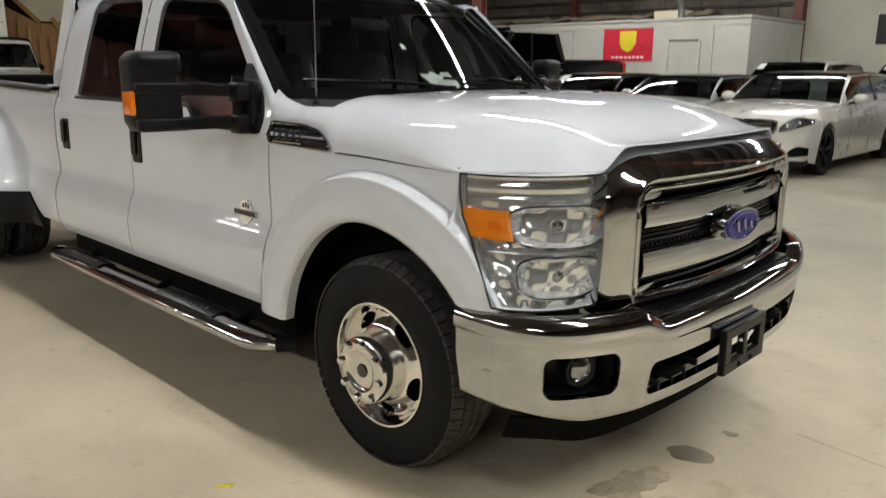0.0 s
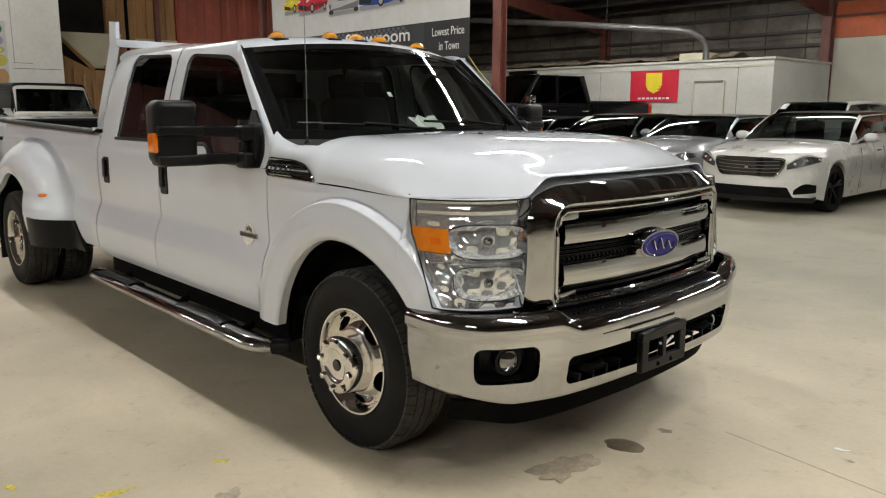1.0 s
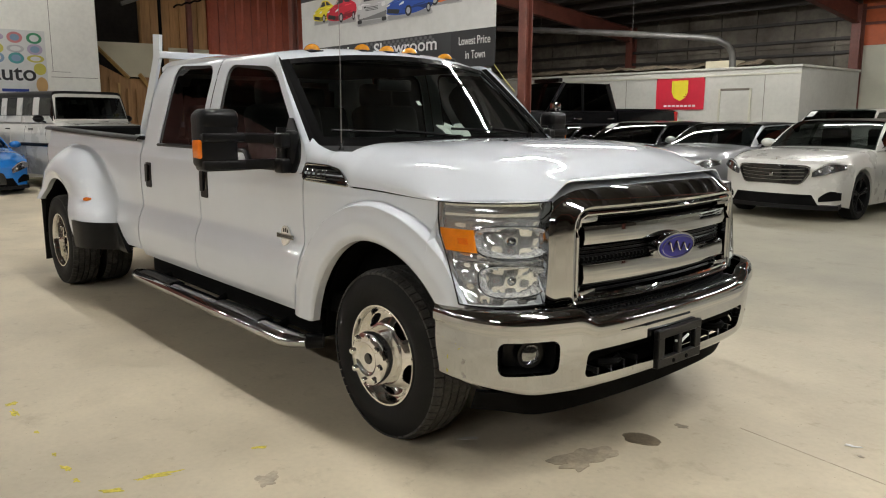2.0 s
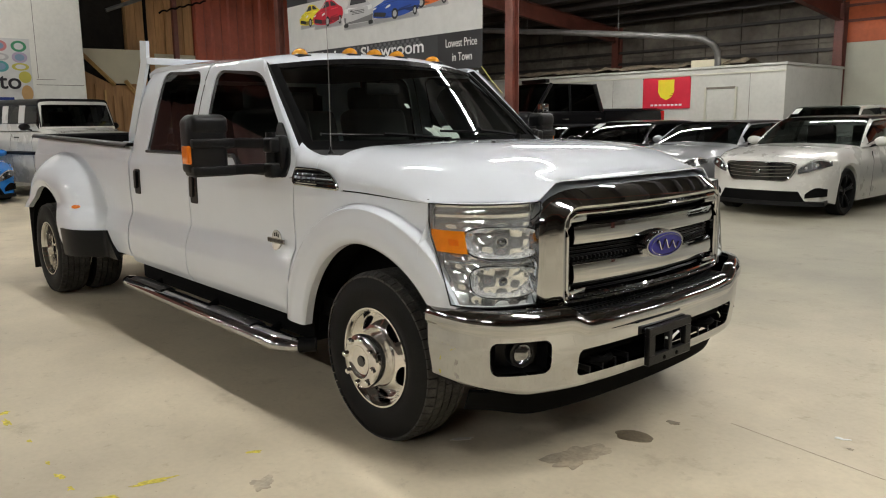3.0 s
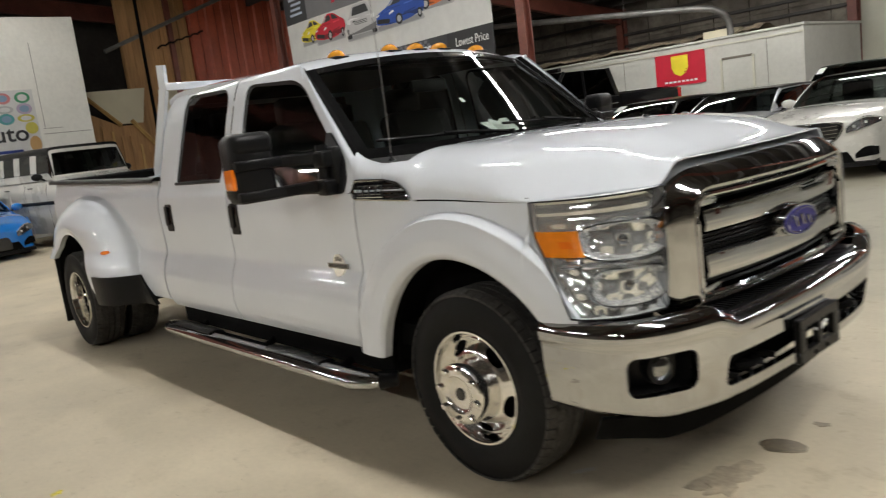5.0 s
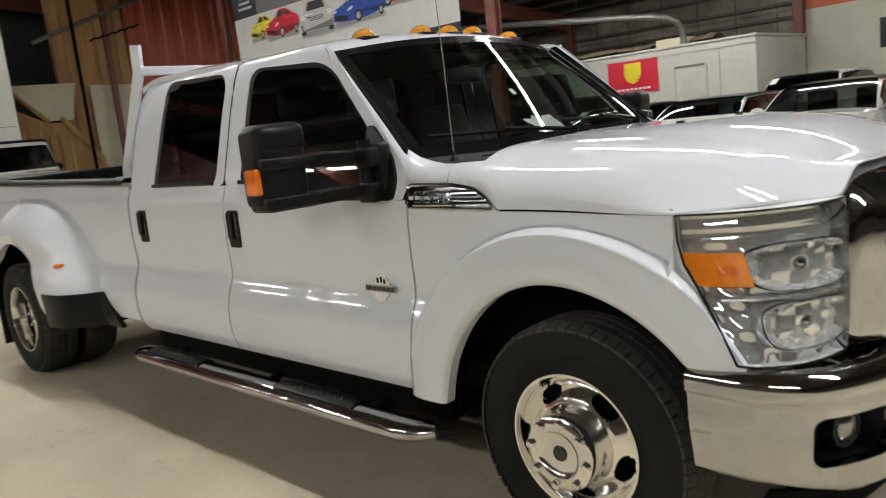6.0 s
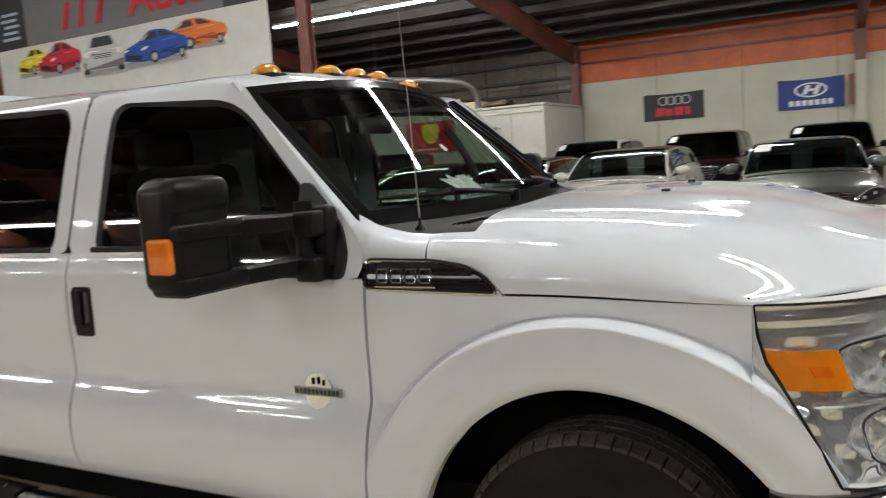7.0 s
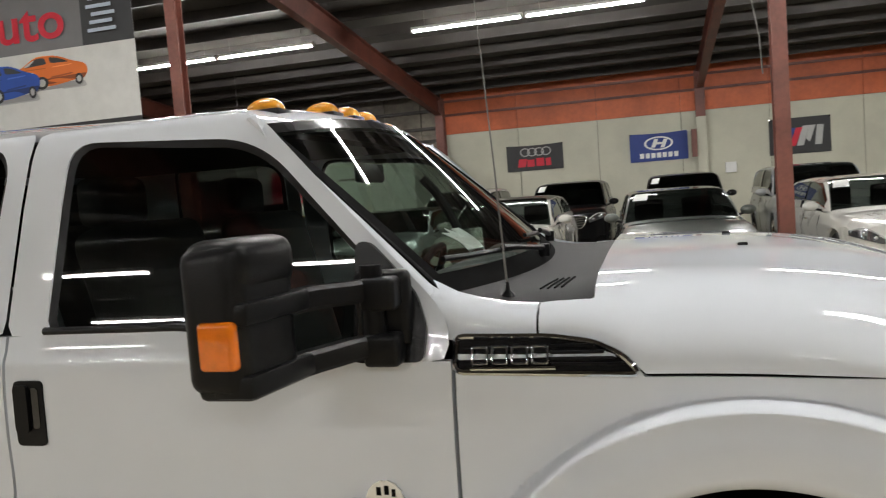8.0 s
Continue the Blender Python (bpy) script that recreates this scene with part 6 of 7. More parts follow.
        if lamp == "round":
            ln = shift(lathe([(0.0, 0.04), (0.06, 0.035), (0.085, 0.0), (0.09, -0.05)], 20), Matrix.Translation((xf - 0.02, s * hw * 0.62, zc - 0.02)) @ pose(0, 0, 0, 0, 0, -90))
            hl_ = part("headlamp", ln, M_REFLECT, t, "round headlamp")
        else:
            def hp(u, v, d=0.0):
                yy = hw * (0.575 + 0.375 * u)
                zz = zc - 0.085 + 0.115 * u ** 1.2 + (0.085 + 0.075 * math.sin(min(1.0, u * 1.15) * 2.3)) * v * (1 - 0.55 * u ** 4)
                back = 0.03 * v + 0.05 * u ** 3
                return (face(yy) - back + 0.022 + d, s * yy * (1 + 0.012 * (1 - v)), zz)
            ln = grid(lambda u, v: hp(u, v), lin(0, 1, 9), lin(0, 1, 5), flip=s < 0)
            hl_ = part("headlamp", solid(ln, 0.03, (-1, 0, 0)), M_FOG, t, "swept clear headlamp")
            for u in (0.25, 0.6):
                bb = bmesh.new()
                bmesh.ops.create_uvsphere(bb, u_segments=10, v_segments=8, radius=0.024)
                part("projector", shift(bb, Matrix.Translation(hp(u, 0.45, -0.012))), M_REFLECT, hl_)
            part("light_strip", pipe([hp(u, 0.92, 0.006) for u in lin(0.02, 0.95, 7)], 0.008, 6), M_REFLECT, hl_)
        if boxy:
            for cx in (0.0, -wb):
                part("arch_flare", pipe([(cx + (wheel_r + 0.075) * math.cos(a), s * (hw + 0.012), wheel_r + (wheel_r + 0.075) * math.sin(a)) for a in lin(-0.1, math.pi + 0.1, 17)], 0.045, 8), M_BLACK, t, "black arch flare")
            part("side_strip", boxed(-wb + 0.5, -0.5, s * (hw * 0.985), s * (hw + 0.018), 0.88, 0.95, 0.01), M_BLACK, t, "black rubbing strip")
        # lower intake
        ik = grid(lambda u, k: (face(u, 0.008), s * u, clear + 0.10 + 0.03 * (u - hw * 0.68) / (hw * 0.25) + (0.04 + 0.10 * math.sin(min(1.0, (u - hw * 0.66) / (hw * 0.25)) * 2.4)) * k), lin(hw * 0.68, hw * 0.93, 8), [0, 0.5, 1], flip=s < 0)
        part("air_intake", solid(ik, 0.05, (-1, 0, 0)), M_DARK, t, "dark corner intake")
    # grille and centre intake
    gz = hood[0] - 0.15
    if grille == "wide":
        go = rounded([(-0.42, gz - 0.14), (0.42, gz - 0.14), (0.53, gz + 0.06), (0.50, gz + 0.12), (-0.50, gz + 0.12), (-0.53, gz + 0.06)], 0.06)
    elif grille == "box":
        go = rounded([(-0.5, gz - 0.08), (0.5, gz - 0.08), (0.5, gz + 0.10), (-0.5, gz + 0.10)], 0.03)
    else:
        go = rounded([(-0.45, gz - 0.25), (0.45, gz - 0.25), (0.38, gz - 0.02), (-0.38, gz - 0.02)], 0.06)
    gu0, gu1 = min(u for u, v in go), max(u for u, v in go)

    def edge_z(u, top_):
        zs_ = [z for (ua, z) in ((a[0] + (b[0] - a[0]) * q, a[1] + (b[1] - a[1]) * q) for a, b in zip(go, go[1:] + go[:1]) for q in lin(0, 1, 61)) if abs(ua - u) < 0.02]
        return max(zs_) if top_ else min(zs_)
    gb = grid(lambda u, k: (face(u, 0.010), u, edge_z(u, False) * (1 - k) + edge_z(u, True) * k), lin(gu0 + 0.002, gu1 - 0.002, 27), lin(0, 1, 4), flip=True)
    gl_ = part("grille", solid(gb, 0.04, (-1, 0, 0)), M_GLOSSBLACK, t, "dark grille with bright slats")
    if grille != "sport":
        part("grille_rim", pipe([(face(u, 0.016), u, v) for u, v in go + go[:1]], 0.014, 6, caps=False), M_CHROME, gl_)
        for k in range(4):
            zz = gz - 0.085 + 0.05 * k
            part("slat", pipe([(face(u, 0.018), u, zz + 0.01 * (u / 0.36) ** 2) for u in lin(-0.46, 0.46, 9)], 0.008, 6), M_CHROME, gl_)
    if grille == "wide":
        em = boxed(face(0, 0.0), face(0, 0.03), -0.03, 0.03, gz - 0.04, gz + 0.02, 0.01)
        part("emblem", em, M_CHROME, gl_)
        part("hood_ornament", pipe([(xf - 0.12, 0, hood[0] + 0.01), (xf - 0.12, 0, hood[0] + 0.07)], 0.006, 6), M_CHROME, body)
    lo_in = grid(lambda f, k: (face(f * (0.66 - 0.10 * k), 0.008), f * (0.66 - 0.10 * k), clear + 0.03 + 0.17 * k), lin(-1, 1, 19), lin(0, 1, 4), flip=True)
    part("lower_intake", solid(lo_in, 0.05, (-1, 0, 0)), M_DARK, t)
    part("front_lip", solid(grid(lambda y, k: (face(y, 0.012) - 0.04 * k, y, clear + 0.045 + 0.012 * k), lin(-hw * 0.92, hw * 0.92, 19), [0, 1, 3], flip=True), 0.06, (0, 0, -1)), M_BLACK, t)
    # tail lamps and rear plate recess
    for s in (-1, 1):
        part("tail_lamp", boxed(xr - 0.006, xr + 0.12, s * hw * 0.55, s * hw * 0.86, deck - 0.30, deck - 0.16, 0.02), shader_tail, t, "red tail lamp")
    # wheels
    for cx in (0.0, -wb):
        for s in (-1, 1):
            w = new("wheel")
            w.parent = t
            w.location = (cx, s * (hw - 0.125), wheel_r)
            k = wheel_r
            part("tyre", lathe([(k * 0.72, 0.085), (k * 0.78, 0.105), (k * 0.92, 0.112), (k, 0.085), (k, -0.085), (k * 0.92, -0.112), (k * 0.72, -0.1)], 32, s), M_RUBBER, w)
            rb_ = part("rim", lathe([(k * 0.74, 0.098), (k * 0.70, 0.088), (k * 0.68, 0.03), (k * 0.68, -0.09)], 32, s), rim_mat or M_ALU, w)
            part("disc", lathe([(0.0, 0.0), (k * 0.5, 0.0), (k * 0.52, -0.02)], 24, s), M_DARK, w)
            for j in range(5):
                a = 2 * math.pi * j / 5 + 0.3
                for da in (-0.13, 0.13):
                    part("spoke", pipe([(k * 0.14 * math.cos(a), 0.055 * s, k * 0.14 * math.sin(a)), (k * 0.45 * math.cos(a + da * 0.6), 0.078 * s, k * 0.45 * math.sin(a + da * 0.6)), (k * 0.72 * math.cos(a + da), 0.085 * s, k * 0.72 * math.sin(a + da))], 0.017, 6), rim_mat or M_ALU, rb_)
            part("hub", lathe([(0.0, 0.075), (k * 0.10, 0.07), (k * 0.2, 0.05), (k * 0.2, 0.0)], 16, s), rim_mat or M_ALU, w)
    # seats and dashboard seen through the glass
    part("dashboard", boxed(A0 - 0.55, A0 + 0.05, -bw * 0.88, bw * 0.88, belt - 0.25, belt - 0.06, 0.04), M_SEAT, t)
    for s in (-1, 1):
        part("seat", boxed((A1 + D1) / 2 + 0.05, (A1 + D1) / 2 + 0.22, s * 0.15, s * 0.62, clear + 0.25, belt + 0.28 * (H - belt) / 0.46, 0.05), M_SEAT, t)
    part("cabin_floor", boxed(D0 + 0.1, A0 - 0.1, -bw * 0.9, bw * 0.9, clear + 0.05, belt - 0.35), M_DARK, t)
    return t


shader_tail = shader("tail_lamp_red", (0.45, 0.01, 0.01), 0.15, coat=1.0, var=0.15, scale=20)
S = -90
car("sedan", "pearl white luxury sedan with dark roof and chrome slatted grille", pose(-2.55, 9.0, 0, 0, 0, S), C_WHITE, L=5.25, W=1.90, H=1.49, wb=3.16, fo=0.90, hood=(0.83, 1.00), belt=1.02, deck=1.08, roof_paint=C_BLACK, wheel_r=0.35, rim_mat=M_BLACK, sticker=False)
car("coupe", "silver four-door coupe with black roof", pose(-4.75, 9.5, 0, 0, 0, S), C_SILVER, L=4.95, H=1.42, wb=2.87, hood=(0.78, 0.96), belt=1.0, roof_paint=C_BLACK, sticker=False)
car("sedan", "black sedan with price sheet parked between pale cars", pose(-6.75, 9.6, 0, 0, 0, S), C_BLACK, L=4.7, H=1.43)
car("sports_car", "low black sports car beside a red column", pose(-8.9, 9.6, 0, 0, 0, S), C_BLACK, L=4.5, H=1.36, sticker=False)
car("sedan", "grey-green sedan with price sheet in the windscreen", pose(0.3, 8.7, 0, 0, 0, S + 3), C_GREY, L=4.95, H=1.46, hood=(0.78, 0.97), belt=1.0)
car("sedan", "white sedan with price sheet in the windscreen", pose(3.2, 9.0, 0, 0, 0, S + 3), C_WHITE, L=4.8, H=1.46)
SUVS = dict(L=4.8, W=1.95, H=1.74, wb=2.9, belt=1.14, hood=(0.97, 1.12), deck=1.17, cab=(0.27, 0.40, 0.90, 0.985), wheel_r=0.37, clear=0.24)
car("suv", "white sport utility vehicle behind the sedans", pose(-4.8, 15.1, 0, 0, 0, S), C_WHITE, **SUVS)
car("suv", "black sport utility vehicle parked near the wall", pose(-2.05, 15.0, 0, 0, 0, S), C_BLACK, **SUVS)
car("suv", "dark sport utility vehicle parked near the wall", pose(0.6, 15.4, 0, 0, 0, S), C_BLACK, **SUVS)
car("suv", "silver sport utility vehicle near a red column", pose(3.1, 13.6, 0, 0, 0, S), C_SILVER, **SUVS)
car("off_roader", "white boxy off-road vehicle with black roof and flared arches", pose(-13.6, 2.2, 0, 0, 0, 12), C_WHITE, L=4.6, W=1.78, H=2.0, wb=2.85, fo=0.80, belt=1.39, hood=(1.22, 1.34), deck=1.39, cab=(0.31, 0.345, 0.965, 0.99), roof_paint=M_BLACK, top_w=0.70, wheel_r=0.39, clear=0.30, grille="box", nose=0.04, lamp="round", boxy=1.0, sticker=False)
car("sports_car", "bright blue low sports car", pose(-14.5, -0.22, 0, 0, 0, 2), C_BLUE, L=4.4, W=1.92, H=1.26, wb=2.6, fo=0.95, belt=0.86, hood=(0.60, 0.82), deck=0.98, cab=(0.30, 0.48, 0.70, 0.95), wheel_r=0.34, clear=0.12, grille="sport", sticker=False, rim_mat=M_BLACK)

# ---- white room against the north wall ----
BOX_Y, BOX_X1, BOX_X0, BOX_H = 17.0, -6.25, -17.0, 2.78
room = thing("white_room", pose(0, 0, 0), "low white built-in room with a flat roof and plain door", "room", kind="structure")
rm = bmesh.new()
block(rm, BOX_X0, BOX_X1, BOX_Y, BOX_Y + 0.12, 0.0, BOX_H)
block(rm, BOX_X1 - 0.12, BOX_X1, BOX_Y + 0.12, WALL_N - 0.36, 0.0, BOX_H)
block(rm, BOX_X0, BOX_X0 + 0.12, BOX_Y + 0.12, WALL_N - 0.05, 0.0, BOX_H)
part("room_wall", rm, M_WALL_WHITE, room, smooth=False)
part("room_roof", boxed(BOX_X0 - 0.04, BOX_X1 + 0.05, BOX_Y - 0.05, WALL_N - 0.36, BOX_H + 0.003, BOX_H + 0.07, 0.01, 1), M_WALL_WHITE, room, smooth=False)
part("edge_strip", boxed(BOX_X0, BOX_X1 + 0.02, BOX_Y - 0.03, BOX_Y - 0.003, BOX_H - 0.16, BOX_H - 0.12), M_WALL_PALE, room, smooth=False)
for x in (-15.2, -13.4, -11.6, -7.2):
    part("panel_joint", boxed(x - 0.006, x + 0.006, BOX_Y - 0.006, BOX_Y - 0.002, 0.0, BOX_H - 0.17), M_WALL_GREY, room, smooth=False)
dr = part("room_door", boxed(-8.43, -7.60, BOX_Y - 0.035, BOX_Y - 0.004, 0.02, 2.22, 0.006, 1), M_WALL_WHITE, room, "plain white door", smooth=False)
for (x0, x1, z0, z1) in ((-8.49, -8.435, 0.0, 2.27), (-7.595, -7.54, 0.0, 2.27), (-8.435, -7.595, 2.225, 2.285)):
    part("door_frame", boxed(x0, x1, BOX_Y - 0.05, BOX_Y - 0.002, z0, z1, 0.004, 1), M_WALL_GREY if z0 > 1 else M_WALL_PALE, dr, smooth=False)
part("door_knob", shift(lathe([(0.0, 0.06), (0.022, 0.055), (0.028, 0.04), (0.012, 0.02), (0.012, 0.0)], 12, -1), Matrix.Translation((-7.70, BOX_Y - 0.035, 1.0))), M_CHROME, dr)
M_DEBRIS = shader("brown_insulation", (0.24, 0.19, 0.13), 0.9, var=0.4, scale=3, fine=0.5, fine_scale=25, bump=0.4)
deb = grid(lambda x, k: (x, BOX_Y + 0.10 + 1.2 * k, BOX_H + 0.072 + max(0.0, 0.16 + 0.16 * noise.noise(Vector((x * 1.3, k * 3, 0))) + 0.10 * noise.noise(Vector((x * 5, k * 6, 3)))) * math.sin(min(1, k * 1.0 + 0.08) * math.pi) ** 0.7), lin(-16.8, -7.4, 120), lin(0, 1, 9))
single("roof_debris", deb, M_DEBRIS, "crumpled brown insulation and sheets left on a low roof", "debris", kind="stuff")
single("cardboard_box", boxed(-9.0, -8.1, BOX_Y + 0.06, BOX_Y + 0.6, BOX_H + 0.074, BOX_H + 0.27, 0.01, 1), M_CREAM, "pale flat carton lying on the low room's roof", "box", smooth=False)
duct = [(-16.4, 16.2, 4.50), (-12.5, 16.3, 4.08), (-9.4, 16.4, 3.72), (-8.8, 16.5, 3.65), (-8.45, 16.65, 3.58), (-8.25, 16.85, 3.44), (-8.18, 17.0, 3.24), (-8.18, 17.05, 2.98), (-8.18, 17.05, 2.86)]
dt = single("ventilation_duct", pipe(duct, 0.09, 14), M_PIPE, "grey round duct running under the roof and bending down", "duct", kind="structure")
for x, y, z in ((-14.5, 16.25, 4.295), (-11.0, 16.35, 3.905)):
    part("duct_hanger", pipe([(x, y, z + 0.10), (x, y, ceil_z(y) - 0.02)], 0.008, 5), M_PIPE, dt)
    part("duct_joint", shift(lathe([(0.094, -0.03), (0.098, 0.0), (0.094, 0.03)], 14), Matrix.Translation((x, y, z)) @ pose(0, 0, 0, 0, -6, 90)), M_PIPE, dt)


# ---- flags on the walls: plain coloured shapes ----
def flag(name, label, x0, x1, z0, z1, y, color, shapes, sag=0.03):
    w, h = x1 - x0, z1 - z0

    def at(u, v, d=0.0):
        dip = sag * math.sin(u * math.pi) * v
        return (x0 + w * u, y - 0.03 - d - 0.012 * math.sin(u * 9 + v * 2) * (0.4 + 0.6 * (1 - v)), z0 + h * v - dip)
    f = single(name, solid(grid(lambda u, v: at(u, v), lin(0, 1, 25), lin(0, 1, 13)), 0.004, (0, 1, 0)), cloth(color[0], color[1]), label, "flag", "wall flags")
    for nm, col, outline in shapes:
        bm = bmesh.new()
        vs = [bm.verts.new(at(u, v, 0.006)) for u, v in outline]
        try:
            bm.faces.new(vs)
        except ValueError:
            pass
        bmesh.ops.recalc_face_normals(bm, faces=bm.faces)
        if bm.faces and bm.faces[:][0].normal.y > 0:
            bmesh.ops.reverse_faces(bm, faces=bm.faces)
        part(nm, solid(bm, 0.002, (0, 1, 0)), cloth(col[0], col[1]), f, smooth=False)
    for u in (0.01, 0.99):
        part("grommet", shift(lathe([(0.0, 0.004), (0.02, 0.003), (0.022, 0.0)], 10, -1), Matrix.Translation(at(u, 0.97, 0.004))), M_CHROME, f)
    return f


def ring_band(cu, cv, ru, rv, tu, tv, n=24):
    out = [(cu + ru * math.cos(a), cv + rv * math.sin(a)) for a in lin(0, 2 * math.pi, n + 1)]
    inn = [(cu + (ru - tu) * math.cos(a), cv + (rv - tv) * math.sin(a)) for a in lin(2 * math.pi, 0, n + 1)]
    return out, inn


def ring_pieces(name, col, cu, cv, ru, rv, tu, tv, n=20):
    res = []
    for i in range(n):
        a, b = 2 * math.pi * i / n, 2 * math.pi * (i + 1) / n
        res.append((name, col, [(cu + ru * math.cos(a), cv + rv * math.sin(a)), (cu + ru * math.cos(b), cv + rv * math.sin(b)), (cu + (ru - tu) * math.cos(b), cv + (rv - tv) * math.sin(b)), (cu + (ru - tu) * math.cos(a), cv + (rv - tv) * math.sin(a))]))
    return res


def rect(u0, u1, v0, v1, slant=0.0):
    return [(u0, v0), (u1, v0), (u1 + slant, v1), (u0 + slant, v1)]


K_BLACK, K_RED, K_BLUE, K_WHITE, K_GREY, K_YEL = ("black", (0.015, 0.015, 0.017)), ("red", (0.55, 0.012, 0.035)), ("navy", (0.012, 0.035, 0.20)), ("white", (0.75, 0.75, 0.73)), ("silver", (0.42, 0.42, 0.41)), ("yellow", (0.75, 0.62, 0.03))
K_DARKRED, K_SKY, K_ORANGE, K_CARBLUE, K_CHAR = ("crimson", (0.50, 0.02, 0.03)), ("skyblue", (0.10, 0.28, 0.60)), ("orange", (0.70, 0.16, 0.02)), ("carblue", (0.015, 0.07, 0.36)), ("charcoal", (0.03, 0.031, 0.034))
shapes = []
for k in range(4):
    shapes += ring_pieces("ring_piece", K_GREY, 0.33 + 0.125 * k, 0.74, 0.088, 0.17, 0.018, 0.035, 14)
shapes += [("red_bar", K_RED, rect(0.19, 0.33, 0.16, 0.48, 0.03)), ("red_bar", K_RED, rect(0.36, 0.49, 0.16, 0.44)), ("red_bar", K_RED, rect(0.52, 0.66, 0.16, 0.48)), ("red_bar", K_RED, rect(0.69, 0.78, 0.16, 0.46))]
flag("flag", "black flag with grey rings and red bars on pale wall", -4.43, -2.68, 2.20, 3.0, WALL_N, K_BLACK, shapes)
shapes = ring_pieces("oval_piece", K_WHITE, 0.5, 0.64, 0.25, 0.25, 0.035, 0.05, 22)
shapes += [("slant_bar", K_WHITE, rect(0.37, 0.44, 0.50, 0.80, 0.06)), ("slant_bar", K_WHITE, rect(0.53, 0.60, 0.48, 0.78, 0.06)), ("cross_bar", K_WHITE, rect(0.42, 0.60, 0.60, 0.68, 0.0))]
shapes += [("white_bar", K_WHITE, rect(0.17 + 0.098 * k, 0.17 + 0.098 * k + 0.07, 0.12, 0.30)) for k in range(7)]
flag("flag", "navy blue flag with white oval and bars on pale wall", -0.69, 0.97, 2.18, 3.02, WALL_N, K_BLUE, shapes)
shapes = [("stripe", K_SKY, rect(0.10, 0.21, 0.22, 0.72, 0.12)), ("stripe", K_BLUE, rect(0.215, 0.32, 0.22, 0.72, 0.12)), ("stripe", K_RED, rect(0.325, 0.43, 0.22, 0.72, 0.12)),
          ("block", K_GREY, rect(0.45, 0.56, 0.22, 0.76, 0.10)), ("block", K_GREY, [(0.66, 0.76), (0.60, 0.40), (0.66, 0.30), (0.76, 0.76)]), ("block", K_GREY, rect(0.74, 0.85, 0.22, 0.76, 0.04))]
flag("flag", "black flag with coloured stripes and silver blocks", 3.18, 4.79, 2.06, 3.08, WALL_N, K_BLACK, shapes, 0.0)
shield = [(0.33, 0.93), (0.67, 0.93), (0.67, 0.55), (0.62, 0.38), (0.50, 0.28), (0.38, 0.38), (0.33, 0.55)]
shapes = [("shield", K_YEL, shield)] + [("shield_band", K_BLACK, rect(0.36, 0.47, 0.62 + 0.08 * k, 0.655 + 0.08 * k)) for k in range(3)] + [("shield_band", K_DARKRED, rect(0.53, 0.64, 0.40 + 0.08 * k, 0.43 + 0.08 * k)) for k in range(3)]
shapes += [("shield_middle", K_BLACK, rect(0.46, 0.54, 0.52, 0.66))] + [("white_bar", K_WHITE, rect(0.18 + 0.085 * k, 0.18 + 0.085 * k + 0.06, 0.09, 0.15)) for k in range(8)]
flag("flag", "red flag with yellow shield on white room wall", -10.5, -8.93, 1.72, 2.62, BOX_Y, K_RED, [(n, c, o) for n, c, o in shapes], 0.015)

# ---- large hanging banner ----
BY, BX0, BX1, BZ0, BZ1 = 6.72, -13.5, -7.0, 2.38, 5.2


def bpt(x, z, d=0.0):
    return (x, BY - d - 0.015 * math.sin(x * 1.7 + z), z)


banner = single("hanging_banner", solid(grid(lambda x, z: bpt(x, z), lin(BX0, BX1, 40), lin(3.05, 4.12, 8)), 0.006, (0, 1, 0)), cloth("bannerwhite", (0.62, 0.62, 0.60)), "large printed showroom banner hung between red columns", "banner")
part("lower_field", solid(grid(lambda x, z: bpt(x, z), lin(BX0, BX1, 40), lin(BZ0, 3.05, 6)), 0.006, (0, 1, 0)), cloth("charcoal", (0.03, 0.031, 0.034)), banner)
part("corner_field", solid(grid(lambda x, z: bpt(x, z, 0.004), lin(-8.15, BX1, 8), lin(BZ0, 3.045, 6)), 0.003, (0, 1, 0)), cloth("black", (0.015, 0.015, 0.017)), banner)
part("upper_field", solid(grid(lambda x, z: bpt(x, z), lin(BX0, BX1, 40), lin(4.12, BZ1, 8)), 0.006, (0, 1, 0)), cloth("greyfield", (0.16, 0.16, 0.165)), banner)
part("upper_corner", solid(grid(lambda x, z: bpt(x, z, 0.004), lin(-7.85, BX1, 8), lin(4.125, BZ1, 6)), 0.003, (0, 1, 0)), cloth("charcoal", (0.03, 0.031, 0.034)), banner)
part("upper_corner", solid(grid(lambda x, z: bpt(x, z, 0.004), lin(BX0, -12.6, 8), lin(4.125, BZ1, 6)), 0.003, (0, 1, 0)), cloth("charcoal", (0.03, 0.031, 0.034)), banner)
part("pole", pipe([(BX0 - 0.1, BY + 0.03, BZ1 + 0.02), (BX1 + 0.1, BY + 0.03, BZ1 + 0.02)], 0.03, 8), M_PIPE, banner)
UP = Matrix.Rotation(radians(90), 4, "X")
T_WHITE = cloth("white", (0.75, 0.75, 0.73))
for text, x, z, size, width, fat in (("Indoor", -11.42, 2.86, 0.34, 1.30, 0.004), ("Showroom", -9.55, 2.86, 0.34, 2.02, 0.004), ("Lowest", -7.70, 2.85, 0.21, 0.44, 0.0),
                                     ("Price", -7.26, 2.85, 0.21, 0.33, 0.0), ("in", -7.69, 2.60, 0.21, 0.09, 0.0), ("Town", -7.40, 2.60, 0.21, 0.36, 0.0)):
    words(text, size, Matrix.Translation((x, BY - 0.03, z)) @ UP, T_WHITE, banner, 0.001, width=width, fat=fat)
